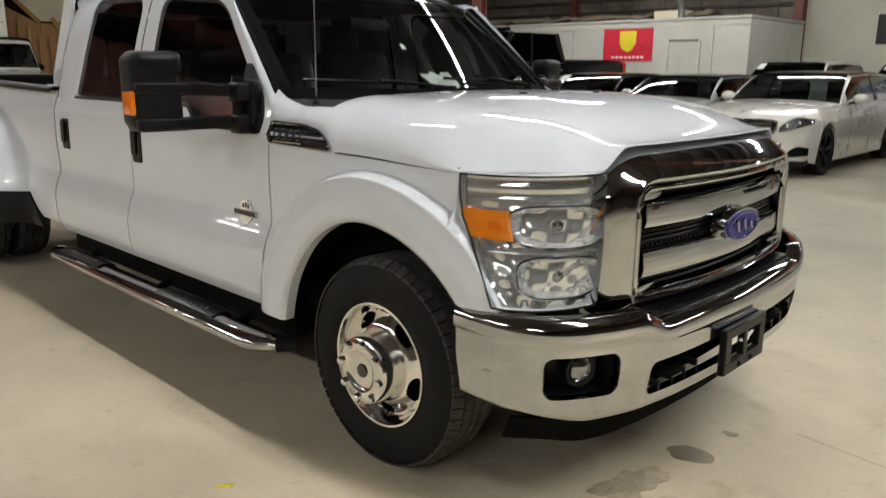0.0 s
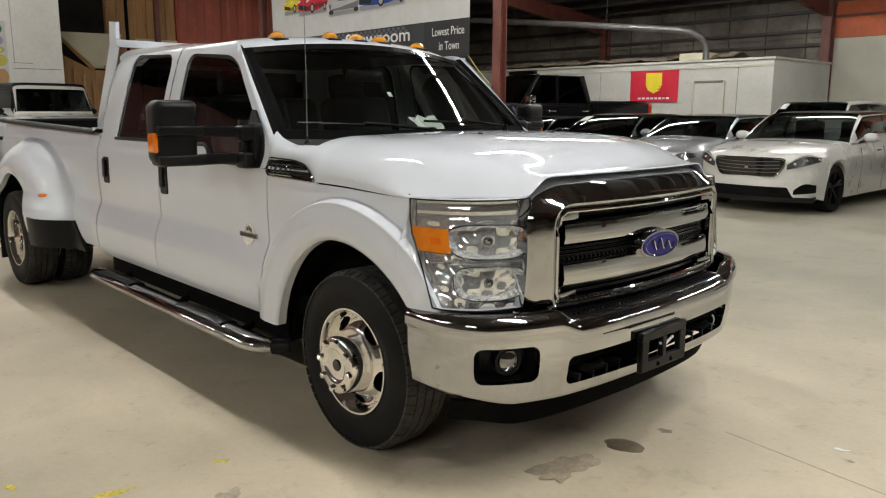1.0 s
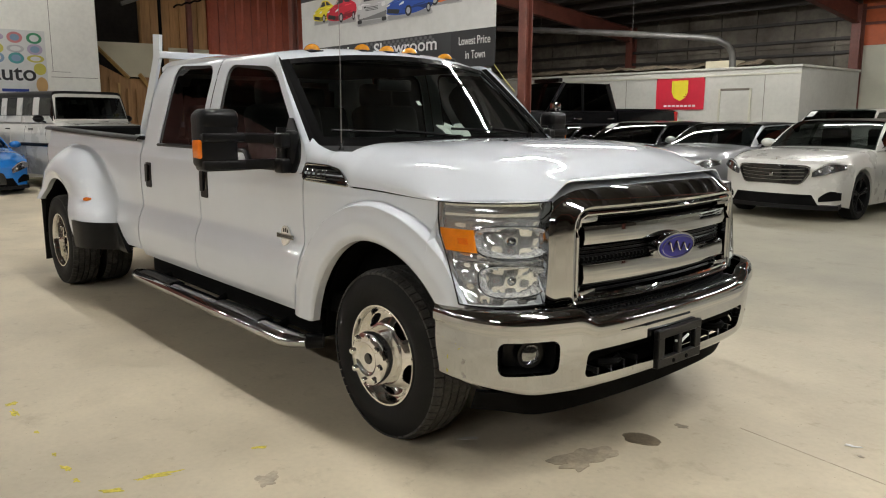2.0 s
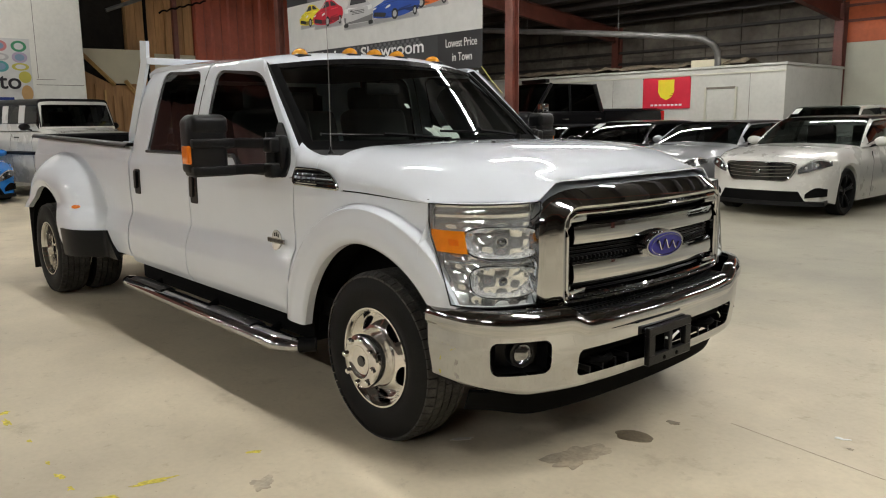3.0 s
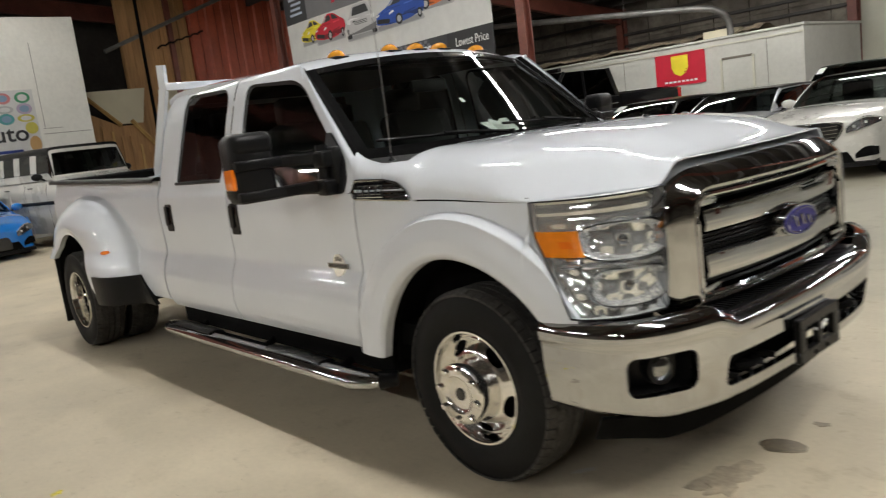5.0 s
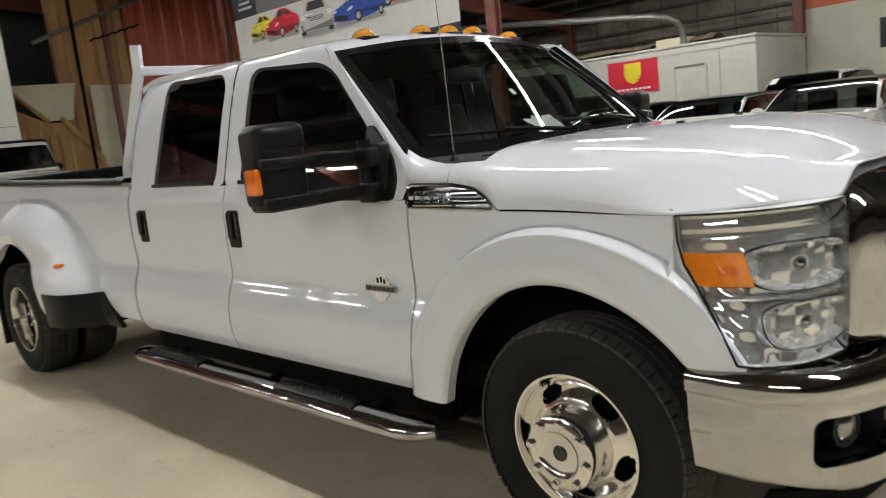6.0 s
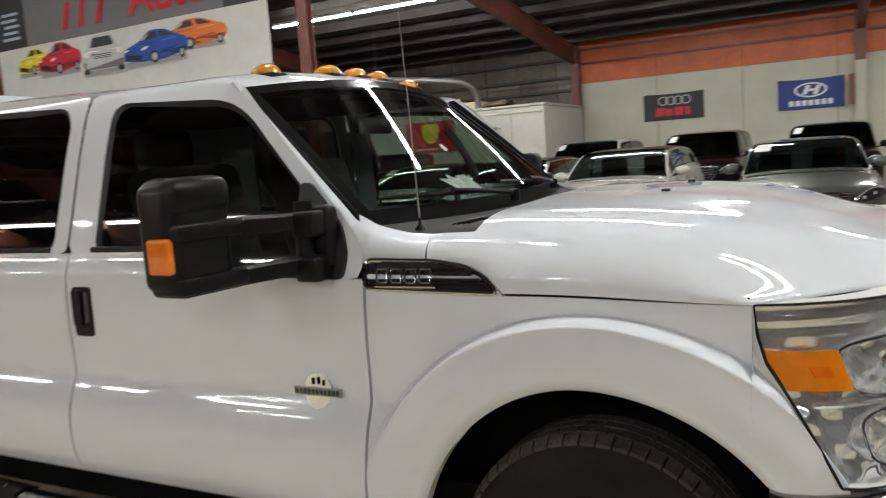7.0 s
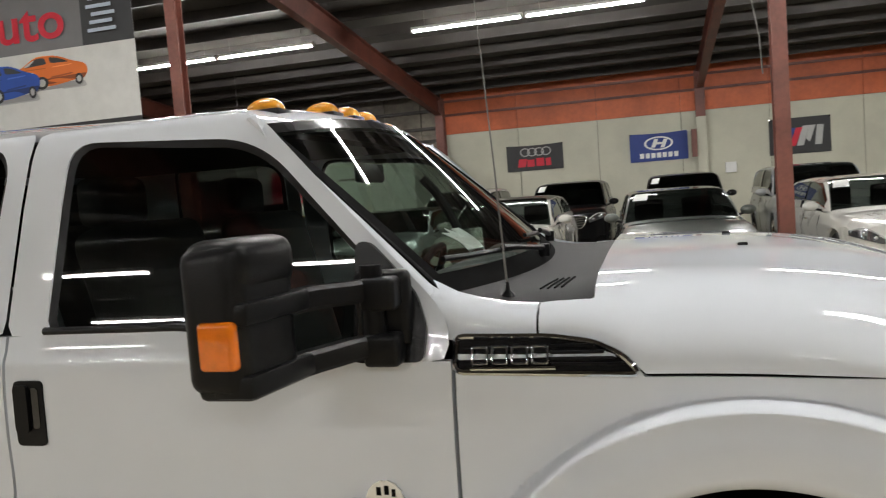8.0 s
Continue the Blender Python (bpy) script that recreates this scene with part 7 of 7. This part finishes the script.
words("Auto", 0.75, Matrix.Translation((-9.0, BY - 0.03, 4.52)) @ UP, cloth("red", (0.55, 0.012, 0.035)), banner, 0.001, width=1.8, fat=0.012)
for x0, x1 in ((-11.6, -11.35), (-11.2, -10.95), (-10.75, -10.45)):
    part("red_shape", plate([(x0, 4.28), (x0 + 0.12, 4.28), (x1, 4.75), (x1 - 0.12, 4.75)], lambda u, v: bpt(u, v, 0.02), 0.003, (0, 1, 0)), cloth("red", (0.55, 0.012, 0.035)), banner)
for k in range(5):
    for xa, xb in ((-7.72, -7.25), (-13.25, -12.75)):
        part("text_bar", boxed(xa + 0.04 * (k % 3), xb - 0.05 * (k % 2), BY - 0.034, BY - 0.030, 4.28 + 0.11 * k, 4.33 + 0.11 * k), cloth("paleblue", (0.45, 0.52, 0.62)), banner, smooth=False)
# row of hexagon marks behind the lettering
for k in range(16):
    for j in range(2):
        hx, hz = -11.0 + 0.15 * k + 0.075 * j, 3.0 - 0.06 * j
        if hz < 3.03:
            part("hexagon", plate([(hx + 0.05 * math.cos(a), hz - 0.0 + 0.035 * math.sin(a)) for a in lin(0, 2 * math.pi, 7)[:-1]], lambda u, v: bpt(u, v, 0.006), 0.002, (0, 1, 0)), cloth("darkgrey", (0.11, 0.11, 0.115)), banner, smooth=False)


def printed_car(x0, x1, z0, z1, col, d, face=False):
    """A car printed on the banner: flat body, glass, wheels, lamps and grille fields."""
    def pp(u, v, e):
        return bpt(x0 + (x1 - x0) * u, z0 + (z1 - z0) * v, d + e)
    if face:
        body = [(0.02, 0.30), (0.06, 0.08), (0.94, 0.08), (0.98, 0.30), (0.96, 0.55), (0.84, 0.66), (0.74, 0.96), (0.60, 1.0), (0.40, 1.0), (0.26, 0.96), (0.16, 0.66), (0.04, 0.55)]
        glass = [[(0.23, 0.68), (0.77, 0.68), (0.70, 0.93), (0.30, 0.93)]]
        dark = [[(0.28, 0.36), (0.72, 0.36), (0.76, 0.52), (0.24, 0.52)], [(0.20, 0.13), (0.80, 0.13), (0.74, 0.26), (0.26, 0.26)], [(0.04, 0.0), (0.18, 0.0), (0.18, 0.12), (0.04, 0.12)], [(0.82, 0.0), (0.96, 0.0), (0.96, 0.12), (0.82, 0.12)]]
        lamp = [[(0.05, 0.46), (0.19, 0.44), (0.18, 0.58), (0.07, 0.60)], [(0.81, 0.44), (0.95, 0.46), (0.93, 0.60), (0.82, 0.58)]]
    else:
        body = [(0.0, 0.34), (0.02, 0.16), (0.26, 0.08), (0.62, 0.06), (0.97, 0.22), (1.0, 0.44), (0.97, 0.64), (0.84, 0.74), (0.70, 0.93), (0.55, 0.99), (0.42, 0.95), (0.29, 0.70), (0.12, 0.58), (0.02, 0.48)]
        glass = [[(0.31, 0.69), (0.57, 0.73), (0.54, 0.93), (0.44, 0.92)], [(0.61, 0.74), (0.81, 0.72), (0.69, 0.88), (0.59, 0.93)]]
        dark = [[(0.05, 0.20), (0.30, 0.13), (0.32, 0.27), (0.06, 0.36)]]
        for wu, ru, rv in ((0.50, 0.070, 0.20), (0.90, 0.042, 0.17)):
            dark.append([(wu + ru * math.cos(q), 0.18 + rv * math.sin(q)) for q in lin(0, 2 * math.pi, 13)[:-1]])
        lamp = [[(0.03, 0.42), (0.11, 0.46), (0.12, 0.52), (0.04, 0.49)], [(0.30, 0.40), (0.42, 0.47), (0.41, 0.55), (0.32, 0.48)]]
    def tone(k):
        return (col[0] + "_tone%d" % int(k * 100), tuple(min(0.9, c * k + (0.04 if k > 1 else 0.0)) for c in col[1]))
    if face:
        low_, high = [[(0.03, 0.32), (0.07, 0.10), (0.93, 0.10), (0.97, 0.32), (0.80, 0.28), (0.20, 0.28)]], [[(0.20, 0.62), (0.80, 0.62), (0.90, 0.56), (0.10, 0.56)]]
        extra = [(K_CHAR, [(0.30, 0.38 + 0.045 * k), (0.70, 0.38 + 0.045 * k), (0.71, 0.40 + 0.045 * k), (0.29, 0.40 + 0.045 * k)]) for k in range(3)]
    else:
        low_ = [[(0.02, 0.26), (0.30, 0.09), (0.56, 0.12), (0.95, 0.18), (0.99, 0.34), (0.60, 0.30), (0.34, 0.26)]]
        high = [[(0.10, 0.52), (0.34, 0.56), (0.38, 0.62), (0.24, 0.62)], [(0.40, 0.96), (0.52, 0.985), (0.68, 0.95), (0.52, 0.955)], [(0.62, 0.60), (0.84, 0.63), (0.84, 0.66), (0.62, 0.64)]]
        extra = [(K_GREY, [(wu + ru * math.cos(q), 0.18 + rv * math.sin(q)) for q in lin(0, 2 * math.pi, 11)[:-1]]) for wu, ru, rv in ((0.50, 0.042, 0.12), (0.90, 0.024, 0.10))] + [(tone(0.6), [(0.14, 0.55), (0.32, 0.62), (0.56, 0.62), (0.56, 0.60), (0.33, 0.59), (0.15, 0.52)]), (tone(0.5), [(0.60, 0.28), (0.84, 0.36), (0.84, 0.40), (0.60, 0.34)]), (K_GREY, [(0.30, 0.70), (0.36, 0.71), (0.44, 0.88), (0.41, 0.87)])]
    b = part("printed_car", plate(rounded(body, 0.10, 6), lambda u, v: pp(u, v, 0.0), 0.002, (0, 1, 0)), cloth(*col), banner, smooth=False)
    for lst, c, e in ((low_, tone(0.35), 0.001), (high, tone(1.5), 0.001), (glass, K_CHAR, 0.002), (dark, K_BLACK, 0.003), (lamp, K_WHITE, 0.004)):
        for o in lst:
            part("printed_field", plate(rounded(o, 0.04, 4), lambda u, v: pp(u, v, e), 0.001, (0, 1, 0)), cloth(*c), b, smooth=False)
    for c, o in extra:
        part("printed_field", plate(rounded(o, 0.03, 4), lambda u, v: pp(u, v, 0.005), 0.001, (0, 1, 0)), cloth(*c), b, smooth=False)
    for k, (g_, e) in enumerate(((0.42, -0.003), (0.30, -0.0015))):
        part("printed_shadow", plate(rounded([(0.02 + 0.05 * k, -0.08 + 0.03 * k), (0.98 - 0.05 * k, -0.06 + 0.03 * k), (0.95, 0.14), (0.05, 0.12)], 0.06, 6), lambda u, v: pp(u, v, e), 0.001, (0, 1, 0)), cloth("greysoft%d" % k, (g_, g_, g_)), b, smooth=False)


printed_car(-9.40, -7.80, 3.58, 4.06, K_ORANGE, 0.010)
printed_car(-10.20, -8.62, 3.46, 4.00, K_CARBLUE, 0.018)
printed_car(-12.95, -12.0, 3.60, 4.08, K_YEL, 0.010)
printed_car(-12.35, -11.20, 3.54, 4.10, K_RED, 0.018)
printed_car(-11.20, -10.10, 3.44, 4.09, ("palecar", (0.50, 0.50, 0.50)), 0.026, True)
ty = single("tie_rope", pipe([(BX1 - 0.02, BY, BZ0 + 0.03), (-6.75, 6.7, 2.15), (-6.45, 6.66, 1.92)], 0.008, 5), cloth("rope", (0.55, 0.50, 0.15)), "yellow tie rope from banner to column", "rope")

# ---- poster on the partition ----
PX = PART_X + 0.012
poster = single("wall_poster", boxed(PX - 0.008, PX, -0.9, 2.22, 2.0, 3.52), cloth("posterwhite", (0.60, 0.60, 0.58)), "white poster with round emblem shapes and dark lettering", "poster", smooth=False)
R90 = Matrix.Rotation(radians(90), 4, "Z") @ UP
words("Auto", 0.52, Matrix.Translation((PX + 0.004, 1.40, 2.50)) @ R90, cloth("black", (0.015, 0.015, 0.017)), poster, 0.001, width=1.15, fat=0.008)
emb = [("green", (0.05, 0.25, 0.12)), ("silver", (0.42, 0.42, 0.41)), ("steel", (0.20, 0.30, 0.42)), ("rose", (0.55, 0.20, 0.20)), ("olive", (0.50, 0.45, 0.08)), ("tan", (0.50, 0.30, 0.12)), ("lilac", (0.40, 0.33, 0.45)), ("teal", (0.08, 0.30, 0.30))]
n = 0
for r_, z in enumerate((3.34, 3.08, 2.86)):
    for c_ in range(7):
        y = 1.98 - 0.42 * c_
        col = emb[(n * 3 + r_) % len(emb)]
        n += 1
        ry, rz = (0.17, 0.13) if (n % 3) else (0.19, 0.09)
        e = part("emblem", plate([(y + ry * math.cos(a), z + rz * math.sin(a)) for a in lin(0, 2 * math.pi, 21)[:-1]], lambda u, v: (PX + 0.003, u, v), 0.002, (-1, 0, 0)), cloth(*col), poster, smooth=False)
        part("emblem_centre", plate([(y + ry * 0.62 * math.cos(a), z + rz * 0.62 * math.sin(a)) for a in lin(0, 2 * math.pi, 13)[:-1]], lambda u, v: (PX + 0.005, u, v), 0.001, (-1, 0, 0)), cloth("posterwhite", (0.60, 0.60, 0.58)) if n % 2 else cloth("steel", (0.20, 0.30, 0.42)), e, smooth=False)
for y, z, col, ry, rz in ((2.06, 2.62, emb[4], 0.14, 0.14), (2.08, 2.24, emb[5], 0.13, 0.19)):
    part("emblem", plate([(y + ry * math.cos(a), z + rz * math.sin(a)) for a in lin(0, 2 * math.pi, 21)[:-1]], lambda u, v: (PX + 0.003, u, v), 0.002, (-1, 0, 0)), cloth(*col), poster, smooth=False)
part("text_bar", boxed(PX, PX + 0.003, 1.20, 1.78, 2.07, 2.14), cloth("navy", (0.012, 0.035, 0.20)), poster, smooth=False)
part("text_bar", boxed(PX, PX + 0.003, 0.92, 1.12, 2.07, 2.14), cloth("red", (0.55, 0.012, 0.035)), poster, smooth=False)
for (y0, y1, z0, z1) in ((2.35, 2.36, 2.6, 4.6), (2.3, 3.4, 2.44, 2.452), (2.32, 2.75, 2.57, 2.58)):
    part("wall_scratch", boxed(PART_X, PART_X + 0.003, y0, y1, z0, z1), M_WALL_GREY, pw, smooth=False)

# ---- stair, boards and red sheet wall in the west ----
SX = -20.0
redw = single("red_sheet_wall", boxed(SX - 0.2, SX - 0.06, 7.35, 15.5, 0.0, 6.3), M_RED_SHEET, "red corrugated steel sheet wall", "wall", kind="structure", smooth=False)
y = 7.36
while y < 13.2:
    part("corrugation", plate([(y, SX - 0.06), (y + 0.05, SX), (y + 0.30, SX), (y + 0.35, SX - 0.06)], lambda u, v: (v, u, 0.0), 6.25, (0, 0, 1)), M_RED_SHEET, redw, smooth=False)
    y += 0.55
wood = single("plywood_wall", boxed(SX - 0.25, SX - 0.12, 5.3, 7.33, 0.0, 6.3), M_BROWN_WOOD, "brown vertical board wall", "wall", kind="structure", smooth=False)
y = 5.32
k = 0
while y < 7.28:
    part("board", boxed(SX - 0.118, SX - 0.08 - 0.015 * (k % 2), y, y + 0.27, 0.0 if k % 3 else 1.2, 6.2 - 0.1 * (k % 3), 0.004, 1), M_BROWN_WOOD, wood, smooth=False)
    y += 0.285
    k += 1
single("cream_panel", boxed(SX + 0.0, SX + 0.03, 6.05, 7.30, 0.9, 3.5, 0.004, 1), M_CREAM, "cream painted board leaning on brown wall", "panel", smooth=False, m=None)
stair = thing("staircase", pose(0, 0, 0), "pine and plywood staircase with cream guard board", "stairs")
part("guard_board", plate([(3.75, 3.52), (5.55, 3.55), (5.35, 2.60), (4.70, 2.60)], lambda u, v: (SX + 0.35, u, v), 0.03, (-1, 0, 0)), M_CREAM, stair, "cream guard board", smooth=False)
part("handrail", pipe([(SX + 0.40, 3.72, 3.56), (SX + 0.40, 4.72, 2.56)], 0.055, 4), M_PINE, stair, "yellow pine trim", smooth=False)
part("handrail", pipe([(SX + 0.40, 5.02, 2.68), (SX + 0.40, 5.98, 1.45)], 0.06, 4), M_PINE, stair, smooth=False)
part("stringer", plate([(3.6, 3.1), (4.7, 2.55), (5.25, 2.55), (6.1, 1.2), (6.1, 0.0), (3.6, 0.0)], lambda u, v: (SX + 0.33, u, v), 0.03, (-1, 0, 0)), M_BROWN_WOOD, stair, smooth=False)
for k in range(12):
    part("tread", boxed(SX - 0.6, SX + 0.30, 6.2 - 0.25 * k, 6.5 - 0.25 * k, 0.16 + 0.18 * k, 0.20 + 0.18 * k), M_PINE, stair, smooth=False)
for k in range(9):
    part("batten", boxed(SX + 0.36, SX + 0.39, 3.7 + 0.24 * k, 3.76 + 0.24 * k, 0.0, 2.9 - 0.16 * k if k < 5 else 2.5 - 0.25 * (k - 4)), M_PINE if k % 3 == 0 else M_BROWN_WOOD, stair, smooth=False)
single("steel_pole", pipe([(SX + 0.6, 5.62, 0.0), (SX + 0.6, 5.62, 6.0)], 0.05, 8), M_DARK, "dark steel pole beside a stair", "pole", kind="structure")
single("steel_pole", boxed(SX + 0.2, SX + 0.34, 6.55, 6.68, 0.0, 6.0), M_RED_STEEL, "red steel post beside brown boards", "post", kind="structure", smooth=False)
single("sprinkler_pipe", pipe([(SX + 0.5, 4.6, 4.55), (SX + 0.5, 6.6, 5.36), (SX + 0.5, 9.0, 6.3)], 0.055, 8), M_PIPE, "grey sloping pipe under the roof", "pipe", kind="structure")
ch = [(SX + 0.45, 6.1 + 0.06 * i, 4.60 + 0.05 * abs(math.sin(i * 0.75)) + 0.018 * i) for i in range(25)]
single("hanging_chain", pipe(ch, 0.028, 6), M_DARK, "dark chain slung along brown boards", "chain")

# ---- lifted black pickup ----
def black_pickup(m):
    t = thing("pickup_truck", m, "lifted black crew-cab pickup truck beside a white room", "pickup truck", "parked cars")
    xf, xr, hw, zl = 1.02, -5.3, 1.03, 0.62
    WR = 0.46
    AX = (0.0, -3.75)

    def low(x):
        z = zl
        for c in AX:
            r = WR + 0.10
            if abs(x - c) < r:
                z = max(z, WR + math.sqrt(r * r - (x - c) ** 2))
        return z

    def loft(x0, x1, ztop, wtop=0.97):
        xs = set(lin(x0, x1, 12))
        for c in AX:
            for a in lin(0, math.pi, 13):
                v = c + (WR + 0.10) * math.cos(a)
                if x0 < v < x1:
                    xs.add(v)
        bm = bmesh.new()
        rows_ = []
        for x in sorted(xs):
            zt = ztop(x)
            e = max(0, (x - xf + 0.25) / 0.25) ** 2
            w = hw * (1 - 0.07 * e)
            zb = low(x)
            half = [(0, zt + 0.02), (0.8 * w, zt), (0.93 * w, zt - 0.03), (wtop * w, zt - 0.10), (w, zt * 0.45 + zb * 0.55), (0.98 * w, zb), (0.66 * w, zb), (0.66 * w, zl), (0, zl)]
            rows_.append([bm.verts.new((x, y, z)) for y, z in half + [(-y, z) for y, z in half[-2:0:-1]]])
        n = len(rows_[0])
        for a, b in zip(rows_, rows_[1:]):
            for i in range(n):
                bm.faces.new((a[i], a[(i + 1) % n], b[(i + 1) % n], b[i]))
        bm.faces.new(rows_[0])
        bm.faces.new(rows_[-1][::-1])
        bmesh.ops.recalc_face_normals(bm, faces=bm.faces)
        return bm
    part("front_body", loft(-0.85, xf, lambda x: 1.66 - 0.10 * max(0, (x + 0.85) / 1.87) ** 2), C_BLACK, t, angle=35)
    part("cab_body", loft(-3.12, -0.86, lambda x: 1.66), C_BLACK, t, angle=35)
    part("bed", loft(xr, -3.15, lambda x: 1.70), C_BLACK, t, angle=35)
    part("bed_recess", boxed(xr + 0.08, -3.22, -0.85, 0.85, 1.715, 1.726), M_DARK, t)
    def cabpt(x0, x1, yb, yt, z0, z1):
        return lambda k, v: (x0 + (x1 - x0) * k, yb + (yt - yb) * v, z0 + (z1 - z0) * v)
    part("roof", solid(grid(lambda k, u: (-1.45 - 1.45 * k, u * 0.80, 2.36 + 0.04 * (1 - u * u)), lin(0, 1, 8), lin(-1, 1, 9)), 0.04, (0, 0, -1)), C_BLACK, t)
    part("windscreen", grid(lambda u, k: (-0.80 - 0.66 * k + 0.12 * (1 - u * u), u * (0.92 - 0.12 * k), 1.64 + 0.73 * k), lin(-1, 1, 9), lin(0, 1, 5)), M_CARGLASS, t).visible_shadow = False
    part("rear_window", grid(lambda u, k: (-3.08 + 0.14 * k, u * (0.92 - 0.12 * k), 1.64 + 0.73 * k), lin(-1, 1, 5), lin(0, 1, 3), flip=True), M_CARGLASS, t).visible_shadow = False
    for s in (-1, 1):
        part("side_window", grid(lambda k, v: (-0.92 - 0.60 * v - (2.12 - 0.74 * v) * k, s * (0.955 - 0.14 * v), 1.66 + 0.70 * v), lin(0, 1, 9), lin(0, 1, 4), flip=s < 0), M_CARGLASS, t).visible_shadow = False
        for xa, xb, r in ((-0.86, -1.46, 0.05), (-1.98, -2.05, 0.04), (-3.06, -2.90, 0.06)):
            part("pillar", pipe([(xa, s * 0.955, 1.64), ((xa + xb) / 2, s * 0.885, 2.0), (xb, s * 0.815, 2.36)], r, 8), C_BLACK, t)
        part("mirror", boxed(-0.98, -0.80, s * 1.10, s * 1.36, 1.62, 1.86, 0.04, 3), M_CHROME, t, "chrome capped mirror")
        part("mirror_arm", pipe([(-0.90, s * 0.96, 1.68), (-0.90, s * 1.14, 1.70)], 0.03, 6), M_BLACK, t)
        for hx in (-1.75, -2.85):
            part("door_handle", boxed(hx - 0.11, hx + 0.11, s * 1.02, s * 1.065, 1.44, 1.48, 0.012), M_CHROME, t)
        part("step_bar", pipe([(-0.75, s * 0.98, 0.55), (-3.0, s * 0.98, 0.55)], 0.05, 8), M_BLACK, t)
        part("headlamp", boxed(xf - 0.16, xf + 0.012, s * 0.66, s * 0.95, 1.22, 1.48, 0.03), M_REFLECT, t)
        part("tail_lamp", boxed(xr - 0.02, xr + 0.10, s * 0.95, s * 1.02, 1.30, 1.66, 0.02), shader_tail, t, "red tail lamp")
        for c in AX:
            w = new("wheel")
            w.parent = t
            w.location = (c, s * 0.90, WR)
            part("tyre", lathe([(WR * 0.55, 0.13), (WR * 0.7, 0.15), (WR * 0.92, 0.15), (WR, 0.11), (WR, -0.11), (WR * 0.92, -0.15), (WR * 0.55, -0.13)], 32, s), M_RUBBER, w)
            part("rim", lathe([(0.0, 0.06), (WR * 0.2, 0.06), (WR * 0.42, 0.04), (WR * 0.55, 0.13)], 24, s), M_GLOSSBLACK, w)
    part("grille", boxed(xf - 0.02, xf + 0.03, -0.62, 0.62, 1.15, 1.52, 0.02), M_GLOSSBLACK, t)
    part("front_bumper", boxed(xf - 0.05, xf + 0.16, -0.98, 0.98, 0.72, 1.0, 0.04), M_BLACK, t)
    part("light_bar", boxed(-1.62, -1.50, -0.55, 0.55, 2.40, 2.50, 0.015), M_BLACK, t, "black roof light bar")
    part("rear_bumper", boxed(xr - 0.18, xr, -0.98, 0.98, 0.70, 0.92, 0.03), M_BLACK, t)
    part("chassis", boxed(xr + 0.2, xf - 0.2, -0.45, 0.45, 0.45, 0.66), M_DARK, t)
    return t


black_pickup(pose(-11.34, 11.18, 0, 0, 0, 258))

# ---- marks on the floor ----
def blotch(name, label, x, y, rx, ry, material, turn=0.0, rough=0.25, seed=0, z=0.0015):
    pts = []
    for i in range(40):
        a = 2 * math.pi * i / 40
        k = 1 + rough * noise.noise(Vector((math.cos(a) * 1.6 + seed * 7.3, math.sin(a) * 1.6, seed))) * 2 + 0.4 * rough * noise.noise(Vector((math.cos(a) * 5 + seed * 3, math.sin(a) * 5, 2)))
        pts.append((rx * k * math.cos(a), ry * k * math.sin(a)))
    c, s_ = math.cos(radians(turn)), math.sin(radians(turn))
    single(name, plate([(x + u * c - v * s_, y + u * s_ + v * c) for u, v in pts], lambda u, v: (u, v, z), 0.0012, (0, 0, -1)), material, label, "floor mark", "floor marks", "structure", smooth=False)


blotch("floor_stain", "dark oil stain on concrete", 0.855, -0.075, 0.085, 0.062, M_STAIN, 10, 0.12, 1)
blotch("floor_stain", "brown smeared stain on concrete", 0.80, -0.40, 0.075, 0.15, M_STAIN_PALE, -20, 0.35, 2)
blotch("floor_stain", "brown smeared stain on concrete", 0.83, -0.52, 0.05, 0.07, M_STAIN_PALE, 10, 0.45, 5, 0.0042)
blotch("floor_stain", "small dark drip on concrete", 0.895, 0.20, 0.028, 0.02, M_STAIN, 0, 0.4, 3)
blotch("floor_stain", "faint brown stain on concrete", 0.08, -1.60, 0.06, 0.05, M_STAIN_PALE, 0, 0.5, 4)
blotch("floor_stain", "pale scuff on concrete", 0.32, -0.685, 0.06, 0.014, shader("pale_scuff", (0.62, 0.58, 0.50), 0.6, var=0.1), 60, 0.3, 6)
blotch("floor_stain", "small dark spot on concrete", 1.60, 0.50, 0.012, 0.01, M_STAIN, 0, 0.3, 7)
blotch("paper_scrap", "small white scrap on concrete", 1.535, 0.585, 0.035, 0.012, M_PAPER, 20, 0.5, 8, 0.004)
for i, (x, y, rx, ry, tn) in enumerate(((-0.255, -1.93, 0.085, 0.017, 78), (-1.55, -2.19, 0.022, 0.03, 0), (-1.40, -2.21, 0.05, 0.016, 5), (-0.57, -2.19, 0.035, 0.014, 10), (-0.245, -2.11, 0.04, 0.016, 60), (-0.228, -1.468, 0.03, 0.012, 60), (-0.43, -2.19, 0.02, 0.012, 0), (-1.07, -2.19, 0.018, 0.01, 0), (-0.75, -2.195, 0.02, 0.008, 0))):
    blotch("paint_mark", "worn yellow paint mark on concrete", x, y, rx, ry, M_YELLOW, tn, 0.5, 20 + i)
jt = bmesh.new()
block(jt, 1.1, 14.0, -0.003, 0.003, 0.0004, 0.0014)
single("floor_joint", jt, M_STAIN_PALE, "fine saw-cut joint in the concrete", "floor joint", kind="structure", smooth=False, m=pose(0, 0.55, 0, 0, 0, -8))
